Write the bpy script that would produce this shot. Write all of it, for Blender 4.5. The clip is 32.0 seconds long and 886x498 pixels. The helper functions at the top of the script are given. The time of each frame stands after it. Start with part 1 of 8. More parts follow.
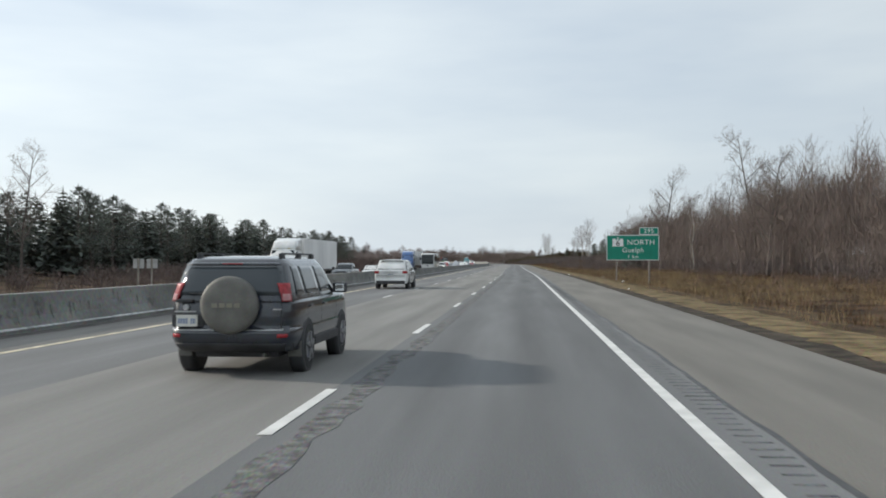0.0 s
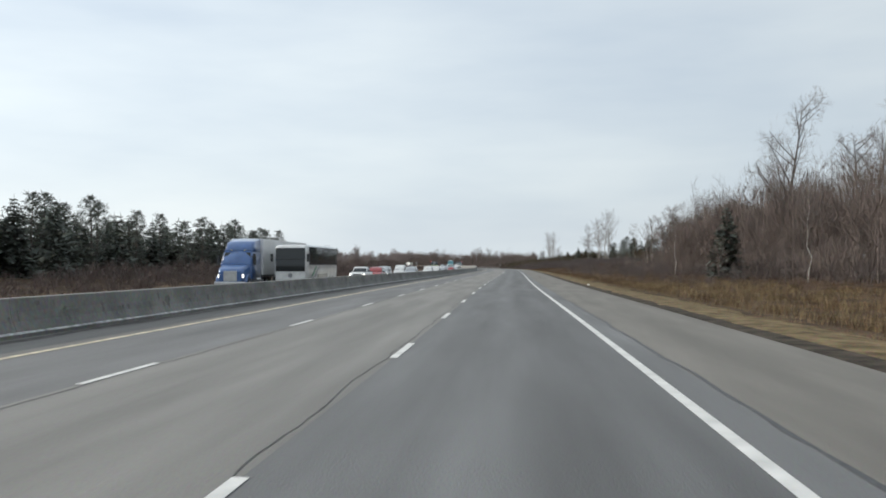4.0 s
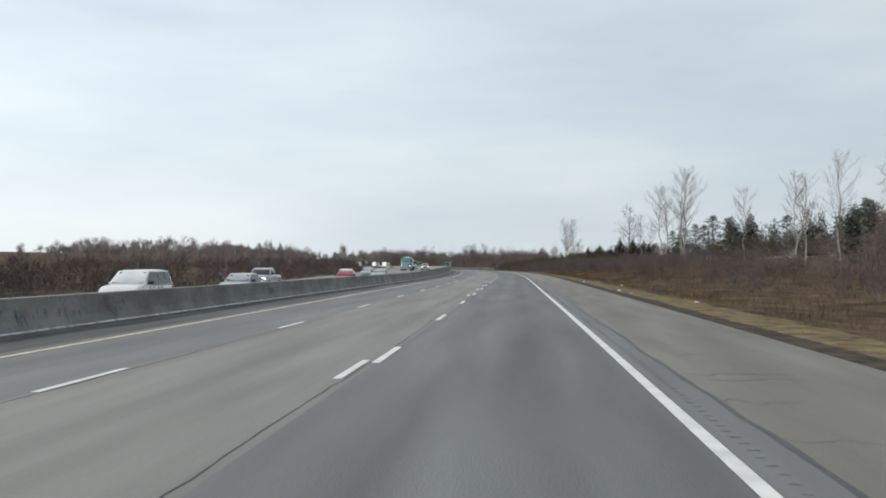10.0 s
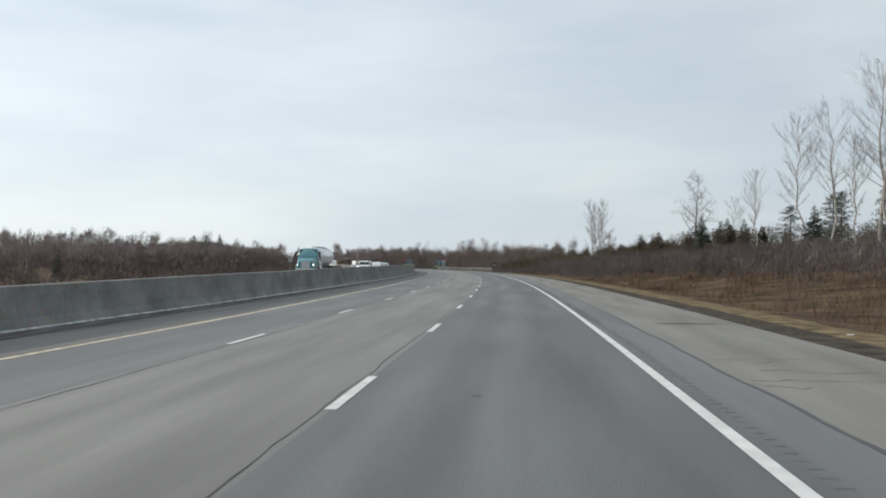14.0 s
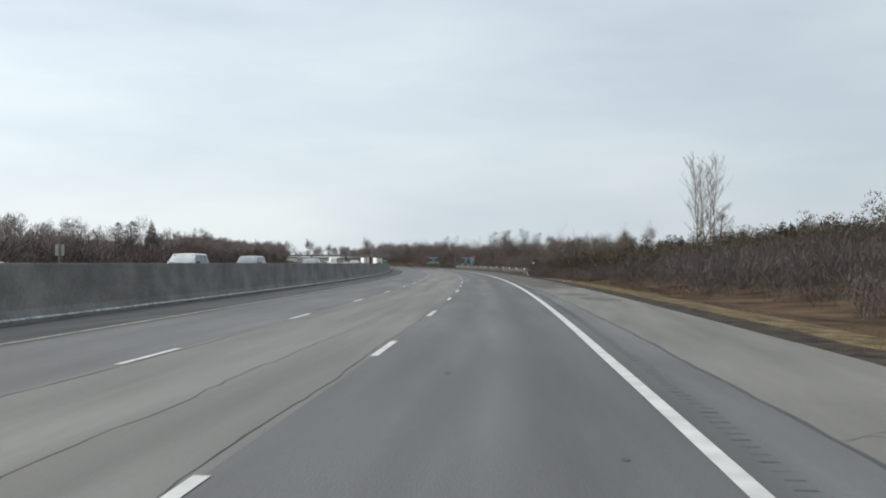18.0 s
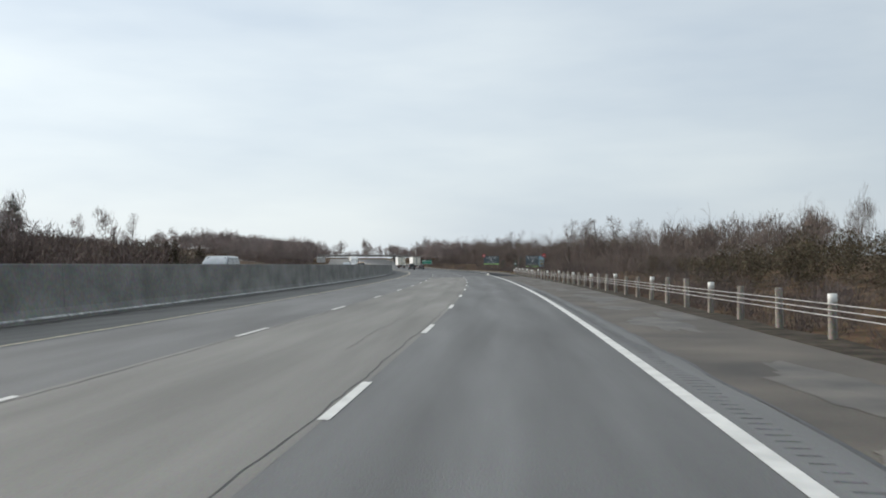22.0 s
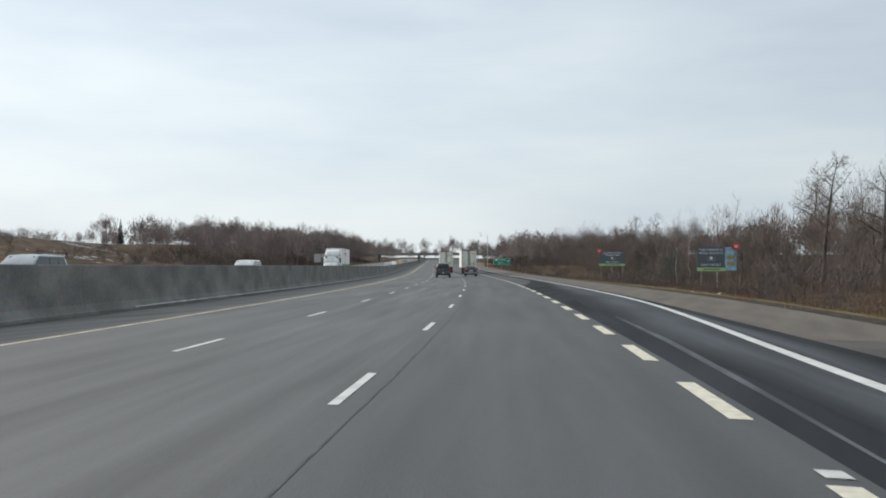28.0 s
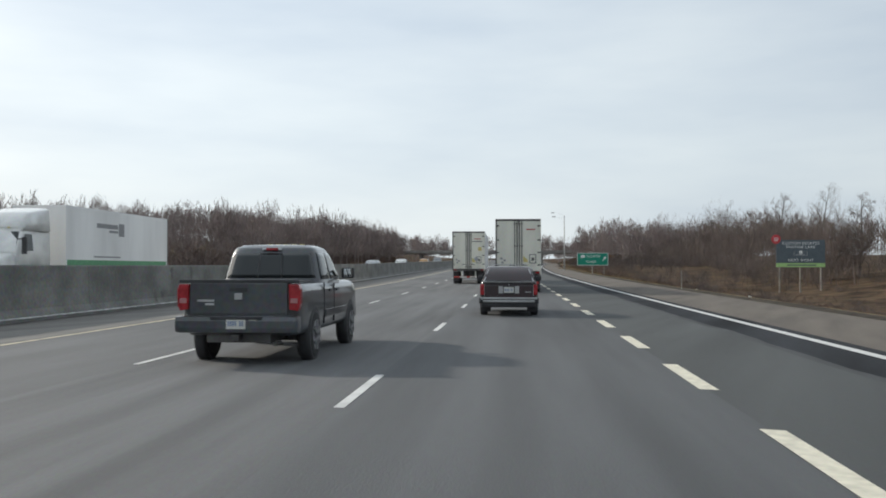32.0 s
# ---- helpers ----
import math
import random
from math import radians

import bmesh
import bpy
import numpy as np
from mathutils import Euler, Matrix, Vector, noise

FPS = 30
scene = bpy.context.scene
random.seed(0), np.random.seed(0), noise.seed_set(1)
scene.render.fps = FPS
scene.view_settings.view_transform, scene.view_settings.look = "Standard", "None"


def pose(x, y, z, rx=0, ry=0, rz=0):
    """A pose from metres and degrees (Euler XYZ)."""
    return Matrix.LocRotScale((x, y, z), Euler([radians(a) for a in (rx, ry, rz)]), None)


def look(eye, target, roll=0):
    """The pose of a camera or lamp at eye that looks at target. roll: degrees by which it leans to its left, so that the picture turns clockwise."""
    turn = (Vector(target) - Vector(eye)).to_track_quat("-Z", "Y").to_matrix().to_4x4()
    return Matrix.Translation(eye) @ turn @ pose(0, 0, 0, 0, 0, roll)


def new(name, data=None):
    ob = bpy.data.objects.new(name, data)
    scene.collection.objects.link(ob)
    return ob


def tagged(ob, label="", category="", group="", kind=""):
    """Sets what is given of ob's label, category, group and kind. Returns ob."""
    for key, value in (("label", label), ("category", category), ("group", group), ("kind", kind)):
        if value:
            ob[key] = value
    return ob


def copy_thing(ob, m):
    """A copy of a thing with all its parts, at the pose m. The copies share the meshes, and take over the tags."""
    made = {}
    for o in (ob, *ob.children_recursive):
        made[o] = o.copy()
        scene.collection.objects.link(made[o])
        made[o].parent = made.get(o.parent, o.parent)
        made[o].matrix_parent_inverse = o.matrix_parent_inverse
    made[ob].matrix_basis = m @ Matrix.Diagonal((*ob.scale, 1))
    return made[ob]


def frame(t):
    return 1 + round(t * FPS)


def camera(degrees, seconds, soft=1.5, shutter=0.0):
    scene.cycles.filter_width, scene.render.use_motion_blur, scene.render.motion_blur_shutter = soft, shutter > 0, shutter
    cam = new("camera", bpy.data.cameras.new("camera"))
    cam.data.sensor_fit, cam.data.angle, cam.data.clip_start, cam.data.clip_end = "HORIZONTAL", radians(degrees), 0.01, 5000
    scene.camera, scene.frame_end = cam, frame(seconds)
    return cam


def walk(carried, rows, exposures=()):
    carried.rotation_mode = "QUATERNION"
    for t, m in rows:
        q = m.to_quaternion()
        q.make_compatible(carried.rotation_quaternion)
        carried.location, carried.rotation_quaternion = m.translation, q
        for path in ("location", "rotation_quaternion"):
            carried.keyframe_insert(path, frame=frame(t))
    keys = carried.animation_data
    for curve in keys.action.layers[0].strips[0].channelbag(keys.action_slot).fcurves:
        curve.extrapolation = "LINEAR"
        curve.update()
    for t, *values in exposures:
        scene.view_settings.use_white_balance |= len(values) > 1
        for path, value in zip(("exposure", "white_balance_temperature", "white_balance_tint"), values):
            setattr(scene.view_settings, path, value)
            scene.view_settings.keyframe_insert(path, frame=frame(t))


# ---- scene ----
# Camera: seconds, metres east, metres north, degrees of turn to the left, degrees of tilt up.
EYE = 1.5
LENS = 48.68
ROWS = [
    (0, 0.00, 0.00, 4.59, 0.74),
    (0.5, -0.05, 14.09, 4.59, 0.71),
    (1, -0.06, 28.18, 4.63, 0.74),
    (1.5, -0.09, 42.26, 4.61, 0.73),
    (2, -0.12, 56.34, 4.55, 0.84),
    (2.5, -0.14, 70.41, 4.52, 0.82),
    (3, -0.19, 84.47, 4.52, 0.89),
    (3.5, -0.28, 98.54, 4.48, 0.97),
    (5.5, -0.83, 154.59, 4.67, 0.89),
    (6, -0.96, 168.66, 4.62, 0.79),
    (6.5, -1.09, 182.73, 4.56, 0.94),
    (7, -1.19, 196.80, 4.59, 0.99),
    (7.5, -1.23, 210.89, 4.57, 1.01),
    (8, -1.24, 224.97, 4.50, 0.97),
    (8.5, -1.27, 239.05, 4.53, 0.95),
    (9, -1.31, 253.13, 4.55, 0.88),
    (9.5, -1.37, 267.22, 4.59, 0.86),
    (10, -1.43, 281.31, 4.66, 1.00),
    (10.5, -1.53, 295.39, 4.70, 0.70),
    (11, -1.64, 309.48, 4.71, 0.80),
    (11.5, -1.73, 323.57, 4.71, 0.91),
    (12, -1.82, 337.66, 4.70, 0.90),
    (12.5, -1.98, 351.76, 4.80, 0.93),
    (13, -2.16, 365.87, 4.90, 1.09),
    (13.5, -2.40, 380.03, 4.98, 0.96),
    (15.5, -3.54, 437.21, 5.08, 1.12),
    (16, -3.85, 451.51, 5.18, 1.30),
    (16.5, -4.21, 465.81, 5.47, 1.05),
    (17, -4.67, 480.11, 6.06, 1.02),
    (17.5, -5.34, 494.42, 6.74, 0.93),
    (18, -6.19, 508.73, 7.52, 0.85),
    (18.5, -7.21, 523.04, 8.23, 0.86),
    (19, -8.36, 537.36, 8.84, 0.85),
    (19.5, -9.61, 551.68, 9.32, 0.77),
    (20, -10.97, 565.99, 9.71, 0.79),
    (20.5, -12.45, 580.31, 10.10, 0.80),
    (21, -14.03, 594.64, 10.38, 0.84),
    (21.5, -15.72, 608.96, 10.88, 0.91),
    (22, -17.57, 623.28, 11.59, 0.93),
    (22.5, -19.53, 637.58, 12.09, 1.03),
    (23, -21.59, 651.85, 12.58, 0.81),
    (23.5, -23.77, 666.07, 13.08, 0.84),
    (24, -26.05, 680.24, 13.52, 0.78),
    (24.5, -28.47, 694.33, 14.15, 0.87),
    (26.5, -38.78, 749.79, 16.15, 0.92),
    (27, -41.66, 763.43, 16.65, 0.93),
    (27.5, -44.76, 777.00, 17.13, 0.86),
    (28, -47.99, 790.57, 17.51, 1.01),
    (28.5, -51.30, 804.13, 17.91, 1.21),
    (29, -54.68, 817.68, 18.29, 1.08),
    (29.5, -58.10, 831.24, 18.79, 1.14),
    (30, -61.69, 844.80, 19.32, 1.08),
    (30.5, -65.49, 858.35, 20.09, 1.10),
    (31, -69.46, 871.90, 20.75, 1.16),
    (31.5, -73.57, 885.45, 21.27, 1.14),
    (32, -77.75, 898.99, 21.69, 1.11),
]
cam = camera(LENS, 32.0, soft=1.85, shutter=0.06)
walk(cam, [(t, pose(x, y, EYE, 90 + tilt, 0, turn)) for t, x, y, turn, tilt in ROWS], ((0, 0.0), (9, -0.03), (17, -0.08), (22, -0.09), (24, -0.07), (28, -0.13), (30, -0.15), (32, -0.13)))

# Line of the right-hand edge marking: a cubic B-spline over the distance north.
EDGE = [1.56, 1.62, 1.60, 1.63, 0.60, 0.40, 0.17, -0.48, -0.92, -2.73, -6.33, -12.22, -20.51, -30.88, -43.22, -58.33, -75.97, -95.30, -115.00, -134.50, -154.00, -173.50, -193.00]
EDGE_START, EDGE_STEP = -60.0, 60.0
while len(EDGE) < 60:
    EDGE.append(2 * EDGE[-1] - EDGE[-2])
while EDGE_START > -400:
    EDGE.insert(0, 2 * EDGE[0] - EDGE[1])
    EDGE_START -= EDGE_STEP


def edge_x(y):
    s = min(max((y - EDGE_START) / EDGE_STEP, 1.0), len(EDGE) - 2.001)
    i = int(s)
    u = s - i
    a, b, c, d = EDGE[i - 1], EDGE[i], EDGE[i + 1], EDGE[i + 2] if i + 2 < len(EDGE) else EDGE[-1]
    return ((-a + 3 * b - 3 * c + d) * u ** 3 + (3 * a - 6 * b + 3 * c) * u ** 2 + (-3 * a + 3 * c) * u + (a + 4 * b + c)) / 6


def heading(y):
    """Degrees by which the road points to the left of north at y."""
    return -math.degrees(math.atan2(edge_x(y + 2) - edge_x(y - 2), 4.0))


def ramp(v, *knots):
    """Straight lines between (v, value) knots."""
    if v <= knots[0][0]:
        return knots[0][1]
    for (a, p), (b, q) in zip(knots, knots[1:]):
        if v <= b:
            return p + (q - p) * (v - a) / (b - a)
    return knots[-1][1]


def rise(y):
    """The road climbs gently past the exit."""
    if y < 900:
        return 0.0
    if y < 1000:
        return 0.00005 * (y - 900) ** 2
    return 0.5 + 0.01 * (min(y, 1300.0) - 1000) + 0.02 * max(0.0, min(y, 1600.0) - 1330)


def at_road(lat, y, z=0.0, turn=0.0):
    """The pose of a thing at lat metres right of the edge marking, heading along the road."""
    return pose(edge_x(y) + lat, y, z + rise(y), 0, 0, heading(y) + turn)


# ---- light ----
SUN_EL, SUN_AZ = radians(24), radians(-78)      # low hazy sun on the left, a little ahead
world = bpy.data.worlds.new("hazy_sky")
scene.world = world
world.use_nodes = True
wt = world.node_tree
wt.nodes.clear()
w_out = wt.nodes.new("ShaderNodeOutputWorld")
w_bg = wt.nodes.new("ShaderNodeBackground")
w_sky = wt.nodes.new("ShaderNodeTexSky")
w_sky.sky_type = "NISHITA"
w_sky.sun_disc = False
w_sky.sun_elevation, w_sky.sun_rotation = SUN_EL, SUN_AZ
w_sky.dust_density, w_sky.air_density, w_sky.ozone_density = 2.5, 1.0, 1.5
w_co = wt.nodes.new("ShaderNodeTexCoord")
w_map = wt.nodes.new("ShaderNodeMapping")
w_map.inputs["Scale"].default_value = (1.3, 1.3, 6.0)
w_noise = wt.nodes.new("ShaderNodeTexNoise")
w_noise.inputs["Scale"].default_value = 2.2
w_noise.inputs["Detail"].default_value = 5.0
w_noise.inputs["Roughness"].default_value = 0.5
w_ramp = wt.nodes.new("ShaderNodeValToRGB")
w_ramp.color_ramp.elements[0].position, w_ramp.color_ramp.elements[1].position = 0.3, 0.72
w_ramp.color_ramp.elements[0].color, w_ramp.color_ramp.elements[1].color = (6.8, 7.78, 8.72, 1), (8.8, 9.62, 10.02, 1)
w_mix = wt.nodes.new("ShaderNodeMix")
w_mix.data_type = "RGBA"
w_mix.inputs["Factor"].default_value = 0.8
wt.links.new(w_co.outputs["Generated"], w_map.inputs["Vector"])
wt.links.new(w_map.outputs["Vector"], w_noise.inputs["Vector"])
wt.links.new(w_noise.outputs["Fac"], w_ramp.inputs["Fac"])
wt.links.new(w_sky.outputs["Color"], w_mix.inputs["A"])
w_cut = wt.nodes.new("ShaderNodeSeparateXYZ")
w_side = wt.nodes.new("ShaderNodeMapRange")          # the haze glows towards the sun
w_side.inputs["From Min"].default_value, w_side.inputs["From Max"].default_value = -0.6, 0.4
w_side.inputs["To Min"].default_value, w_side.inputs["To Max"].default_value = 1.16, 0.84
w_glow = wt.nodes.new("ShaderNodeMix")
w_glow.data_type, w_glow.blend_type = "RGBA", "MULTIPLY"
w_glow.inputs["Factor"].default_value = 1.0
wt.links.new(w_co.outputs["Generated"], w_cut.inputs["Vector"])
wt.links.new(w_cut.outputs["X"], w_side.inputs["Value"])
wt.links.new(w_ramp.outputs["Color"], w_glow.inputs["A"])
wt.links.new(w_side.outputs["Result"], w_glow.inputs["B"])
wt.links.new(w_glow.outputs["Result"], w_mix.inputs["B"])
wt.links.new(w_mix.outputs["Result"], w_bg.inputs["Color"])
w_bg.inputs["Strength"].default_value = 0.105
wt.links.new(w_bg.outputs["Background"], w_out.inputs["Surface"])

sun_data = bpy.data.lights.new("sun", "SUN")
sun_data.energy, sun_data.angle, sun_data.color = 3.3, radians(3), (1.0, 0.93, 0.83)
sun = new("sun", sun_data)
sun_dir = Vector((math.sin(SUN_AZ) * math.cos(SUN_EL), math.cos(SUN_AZ) * math.cos(SUN_EL), math.sin(SUN_EL)))
sun.matrix_world = look(sun_dir * 50, (0, 0, 0))


# ---- materials ----
def shade(name, colour, rough=0.8, metal=0.0, vary=0.12, scale=3.0, fine=60.0, bump=0.15, tint=None, per_object=0.0,
          emit=None, stretch=None, island=0.0, spec=0.5, tracks=None):
    """A surface with stains at one scale and grain at a finer one."""
    m = bpy.data.materials.new(name)
    m.use_nodes = True
    nt = m.node_tree
    b = nt.nodes["Principled BSDF"]
    b.inputs["Roughness"].default_value, b.inputs["Metallic"].default_value = rough, metal
    b.inputs["Specular IOR Level"].default_value = spec
    co = nt.nodes.new("ShaderNodeTexCoord")
    src = co.outputs["Object"]
    if tracks:          # streaks run along the lane
        lane = nt.nodes.new("ShaderNodeUVMap")
        lane.uv_map = "lane"
        src = lane.outputs["UV"]
        stretch = (3.7 * stretch[0], 10 * stretch[1], 1)
    if stretch:
        mp = nt.nodes.new("ShaderNodeMapping")
        mp.inputs["Scale"].default_value = stretch
        nt.links.new(src, mp.inputs["Vector"])
        src = mp.outputs["Vector"]
    big, small = nt.nodes.new("ShaderNodeTexNoise"), nt.nodes.new("ShaderNodeTexNoise")
    big.inputs["Scale"].default_value, big.inputs["Detail"].default_value = scale, 4.0
    small.inputs["Scale"].default_value, small.inputs["Detail"].default_value = fine, 2.0
    nt.links.new(src, big.inputs["Vector"])
    nt.links.new(co.outputs["Object"], small.inputs["Vector"])
    dark = tuple(c * (1 - vary * 1.6) for c in colour)
    light = tint or tuple(min(1.0, c * (1 + vary * 1.2)) for c in colour)
    r = nt.nodes.new("ShaderNodeValToRGB")
    r.color_ramp.elements[0].position, r.color_ramp.elements[1].position = 0.32, 0.68
    r.color_ramp.elements[0].color, r.color_ramp.elements[1].color = (*dark, 1), (*light, 1)
    nt.links.new(big.outputs["Fac"], r.inputs["Fac"])
    g = nt.nodes.new("ShaderNodeMix")
    g.data_type, g.blend_type = "RGBA", "OVERLAY"
    g.inputs["Factor"].default_value = min(1.0, vary * 2.5)
    nt.links.new(r.outputs["Color"], g.inputs["A"])
    nt.links.new(small.outputs["Color"], g.inputs["B"])
    hs = nt.nodes.new("ShaderNodeHueSaturation")
    hs.inputs["Saturation"].default_value = 1.0
    nt.links.new(g.outputs["Result"], hs.inputs["Color"])
    if per_object or island:
        rnd = nt.nodes.new("ShaderNodeMapRange")
        k = per_object or island
        rnd.inputs["To Min"].default_value, rnd.inputs["To Max"].default_value = 1 - k, 1 + k
        if per_object:
            nt.links.new(nt.nodes.new("ShaderNodeObjectInfo").outputs["Random"], rnd.inputs["Value"])
        else:
            nt.links.new(nt.nodes.new("ShaderNodeNewGeometry").outputs["Random Per Island"], rnd.inputs["Value"])
        nt.links.new(rnd.outputs["Result"], hs.inputs["Value"])
    if tracks:
        # blotches a metre or two across
        mid = nt.nodes.new("ShaderNodeTexNoise")
        mid.inputs["Scale"].default_value, mid.inputs["Detail"].default_value = 1.0, 6.0
        drawn = nt.nodes.new("ShaderNodeMapping")          # drawn out along the lane by the traffic
        drawn.inputs["Scale"].default_value = (5.0, 1.1, 1)
        nt.links.new(lane.outputs["UV"], drawn.inputs["Vector"])
        nt.links.new(drawn.outputs["Vector"], mid.inputs["Vector"])
        spread = nt.nodes.new("ShaderNodeMapRange")
        spread.inputs["From Min"].default_value, spread.inputs["From Max"].default_value = 0.3, 0.7
        spread.inputs["To Min"].default_value, spread.inputs["To Max"].default_value = 0.88, 1.11
        nt.links.new(mid.outputs["Fac"], spread.inputs["Value"])
        nt.links.new(spread.outputs["Result"], hs.inputs["Value"])
        # worn wheel paths across the lane, wavering a little along it
        uv = nt.nodes.new("ShaderNodeUVMap")
        uv.uv_map = "lane"
        cut = nt.nodes.new("ShaderNodeSeparateXYZ")
        nt.links.new(uv.outputs["UV"], cut.inputs["Vector"])
        wob = nt.nodes.new("ShaderNodeMath")
        wob.operation = "MULTIPLY_ADD"
        nt.links.new(big.outputs["Fac"], wob.inputs[0])
        wob.inputs[1].default_value = 0.06
        nt.links.new(cut.outputs["X"], wob.inputs[2])
        tr = nt.nodes.new("ShaderNodeValToRGB")
        tr.color_ramp.interpolation = "B_SPLINE"
        e = tr.color_ramp.elements
        e[0].position, e[1].position = tracks[0][0], tracks[-1][0]
        e[0].color, e[1].color = (tracks[0][1],) * 3 + (1,), (tracks[-1][1],) * 3 + (1,)
        for p, v in tracks[1:-1]:
            e.new(p).color = (v, v, v, 1)
        nt.links.new(wob.outputs["Value"], tr.inputs["Fac"])
        mul = nt.nodes.new("ShaderNodeMix")
        mul.data_type, mul.blend_type = "RGBA", "MULTIPLY"
        mul.inputs["Factor"].default_value = 1.0
        nt.links.new(hs.outputs["Color"], mul.inputs["A"])
        nt.links.new(tr.outputs["Color"], mul.inputs["B"])
        nt.links.new(mul.outputs["Result"], b.inputs["Base Color"])
    else:
        nt.links.new(hs.outputs["Color"], b.inputs["Base Color"])
    if bump:
        bp = nt.nodes.new("ShaderNodeBump")
        bp.inputs["Strength"].default_value, bp.inputs["Distance"].default_value = bump, 0.02
        nt.links.new(small.outputs["Fac"], bp.inputs["Height"])
        nt.links.new(bp.outputs["Normal"], b.inputs["Normal"])
    if emit:
        b.inputs["Emission Color"].default_value = (*emit[:3], 1)
        b.inputs["Emission Strength"].default_value = emit[3]
    return m


def glass(name, colour, rough=0.03, alpha=1.0):
    m = bpy.data.materials.new(name)
    m.use_nodes = True
    b = m.node_tree.nodes["Principled BSDF"]
    b.inputs["Base Color"].default_value = (*colour, 1)
    b.inputs["Roughness"].default_value = rough
    b.inputs["IOR"].default_value = 1.5
    b.inputs["Alpha"].default_value = alpha
    return m


ASPHALT = shade("asphalt_lane", (0.139, 0.143, 0.145), 0.85, vary=0.13, scale=1.2, fine=45, bump=0.3, stretch=(1.2, 0.06, 1), tracks=((0.05, 0.9), (0.13, 1.0), (0.23, 0.8), (0.32, 0.9), (0.4, 1.04), (0.48, 0.86), (0.57, 0.7), (0.67, 0.78), (0.75, 0.86), (0.82, 0.72), (0.88, 0.84), (0.96, 1.12), (1.1, 1.1)))
ASPHALT_MED = shade("asphalt_fast", (0.15, 0.152, 0.153), 0.85, vary=0.14, scale=1.2, fine=45, bump=0.3, stretch=(1.0, 0.06, 1), tracks=((0.05, 0.8), (0.3, 0.95), (0.5, 1.0), (0.68, 0.85), (0.85, 1.0), (1.1, 0.95)))
ASPHALT_DARK_FAST = shade("asphalt_resurfaced_worn", (0.119, 0.122, 0.125), 0.84, vary=0.2, scale=1.2, fine=45, bump=0.3, stretch=(1.2, 0.05, 1), tracks=((0.06, 0.95), (0.2, 0.84), (0.33, 1.04), (0.48, 0.86), (0.62, 1.0), (0.76, 0.8), (0.9, 0.96), (1.1, 0.85)))
ASPHALT_DARK = shade("asphalt_resurfaced", (0.091, 0.095, 0.099), 0.82, vary=0.14, scale=1.2, fine=45, bump=0.3, stretch=(1.2, 0.05, 1), tracks=((0.06, 1.0), (0.2, 0.78), (0.33, 1.08), (0.48, 0.78), (0.62, 0.98), (0.76, 0.68), (0.9, 0.9), (1.1, 0.75)))
ASPHALT_LIGHT = shade("asphalt_worn", (0.205, 0.201, 0.189), 0.88, vary=0.14, scale=0.9, fine=45, bump=0.3, stretch=(1.0, 0.06, 1), tracks=((0.06, 0.95), (0.22, 0.84), (0.35, 1.0), (0.5, 0.9), (0.62, 1.0), (0.78, 0.82), (0.9, 0.96), (1.1, 0.85)))
ASPHALT_NEW = shade("asphalt_new", (0.025, 0.027, 0.031), 0.85, vary=0.3, scale=0.8, fine=50, bump=0.3, stretch=(0.8, 0.1, 1), tint=(0.04, 0.043, 0.049), spec=0.1)
SALT_FILM = shade("dry_salt_film", (0.088, 0.096, 0.107), 0.85, vary=0.16, scale=0.8, fine=50, bump=0.2, stretch=(0.6, 0.12, 1), spec=0.1, tracks=((0.03, 0.28), (0.12, 0.34), (0.26, 0.42), (0.45, 0.75), (0.62, 1.0), (0.85, 0.8), (1.05, 0.85)))
SALT_STREAK = shade("dry_salt_streak", (0.105, 0.113, 0.124), 0.85, vary=0.2, scale=1.5, fine=50, bump=0.2, stretch=(1, 0.2, 1), spec=0.1)
SHOULDER = shade("shoulder_paving", (0.155, 0.147, 0.131), 0.9, vary=0.13, scale=1.1, fine=40, bump=0.35, stretch=(1.0, 0.1, 1))
SHOULDER_PALE = shade("shoulder_paving_dry", (0.182, 0.176, 0.158), 0.9, vary=0.13, scale=1.1, fine=40, bump=0.35, stretch=(1.0, 0.1, 1))
SHOULDER_WET = shade("shoulder_damp", (0.068, 0.055, 0.043), 0.7, vary=0.3, scale=0.3, fine=40, bump=0.3, tint=(0.115, 0.097, 0.076))
PAINT_WHITE = shade("road_paint_white", (0.6, 0.6, 0.58), 0.7, vary=0.1, scale=2, fine=90, bump=0.1)
PAINT_CREAM = shade("road_paint_cream", (0.66, 0.62, 0.5), 0.7, vary=0.12, scale=6, fine=90, bump=0.1)
PAINT_YELLOW = shade("road_paint_yellow", (0.55, 0.485, 0.35), 0.7, vary=0.25, scale=3, fine=90, bump=0.1)
TAR = shade("crack_sealant", (0.045, 0.045, 0.045), 0.55, vary=0.2, scale=4, fine=60, bump=0.1)
CONCRETE = shade("weathered_concrete", (0.198, 0.196, 0.183), 0.9, vary=0.19, scale=0.9, fine=9, bump=0.2, stretch=(1, 0.6, 1))
EXIT_WORN = shade("asphalt_exit_dusty", (0.056, 0.06, 0.06), 0.85, vary=0.18, scale=0.8, fine=45, bump=0.3, stretch=(0.9, 0.06, 1))
EXIT_EDGE = shade("asphalt_exit_edge", (0.036, 0.038, 0.04), 0.82, vary=0.3, scale=1.4, fine=45, bump=0.3, stretch=(1.2, 0.12, 1))
GRAVEL = shade("pale_gravel_shoulder", (0.118, 0.1, 0.082), 0.92, vary=0.16, scale=1.2, fine=30, bump=0.6, stretch=(1.0, 0.12, 1))
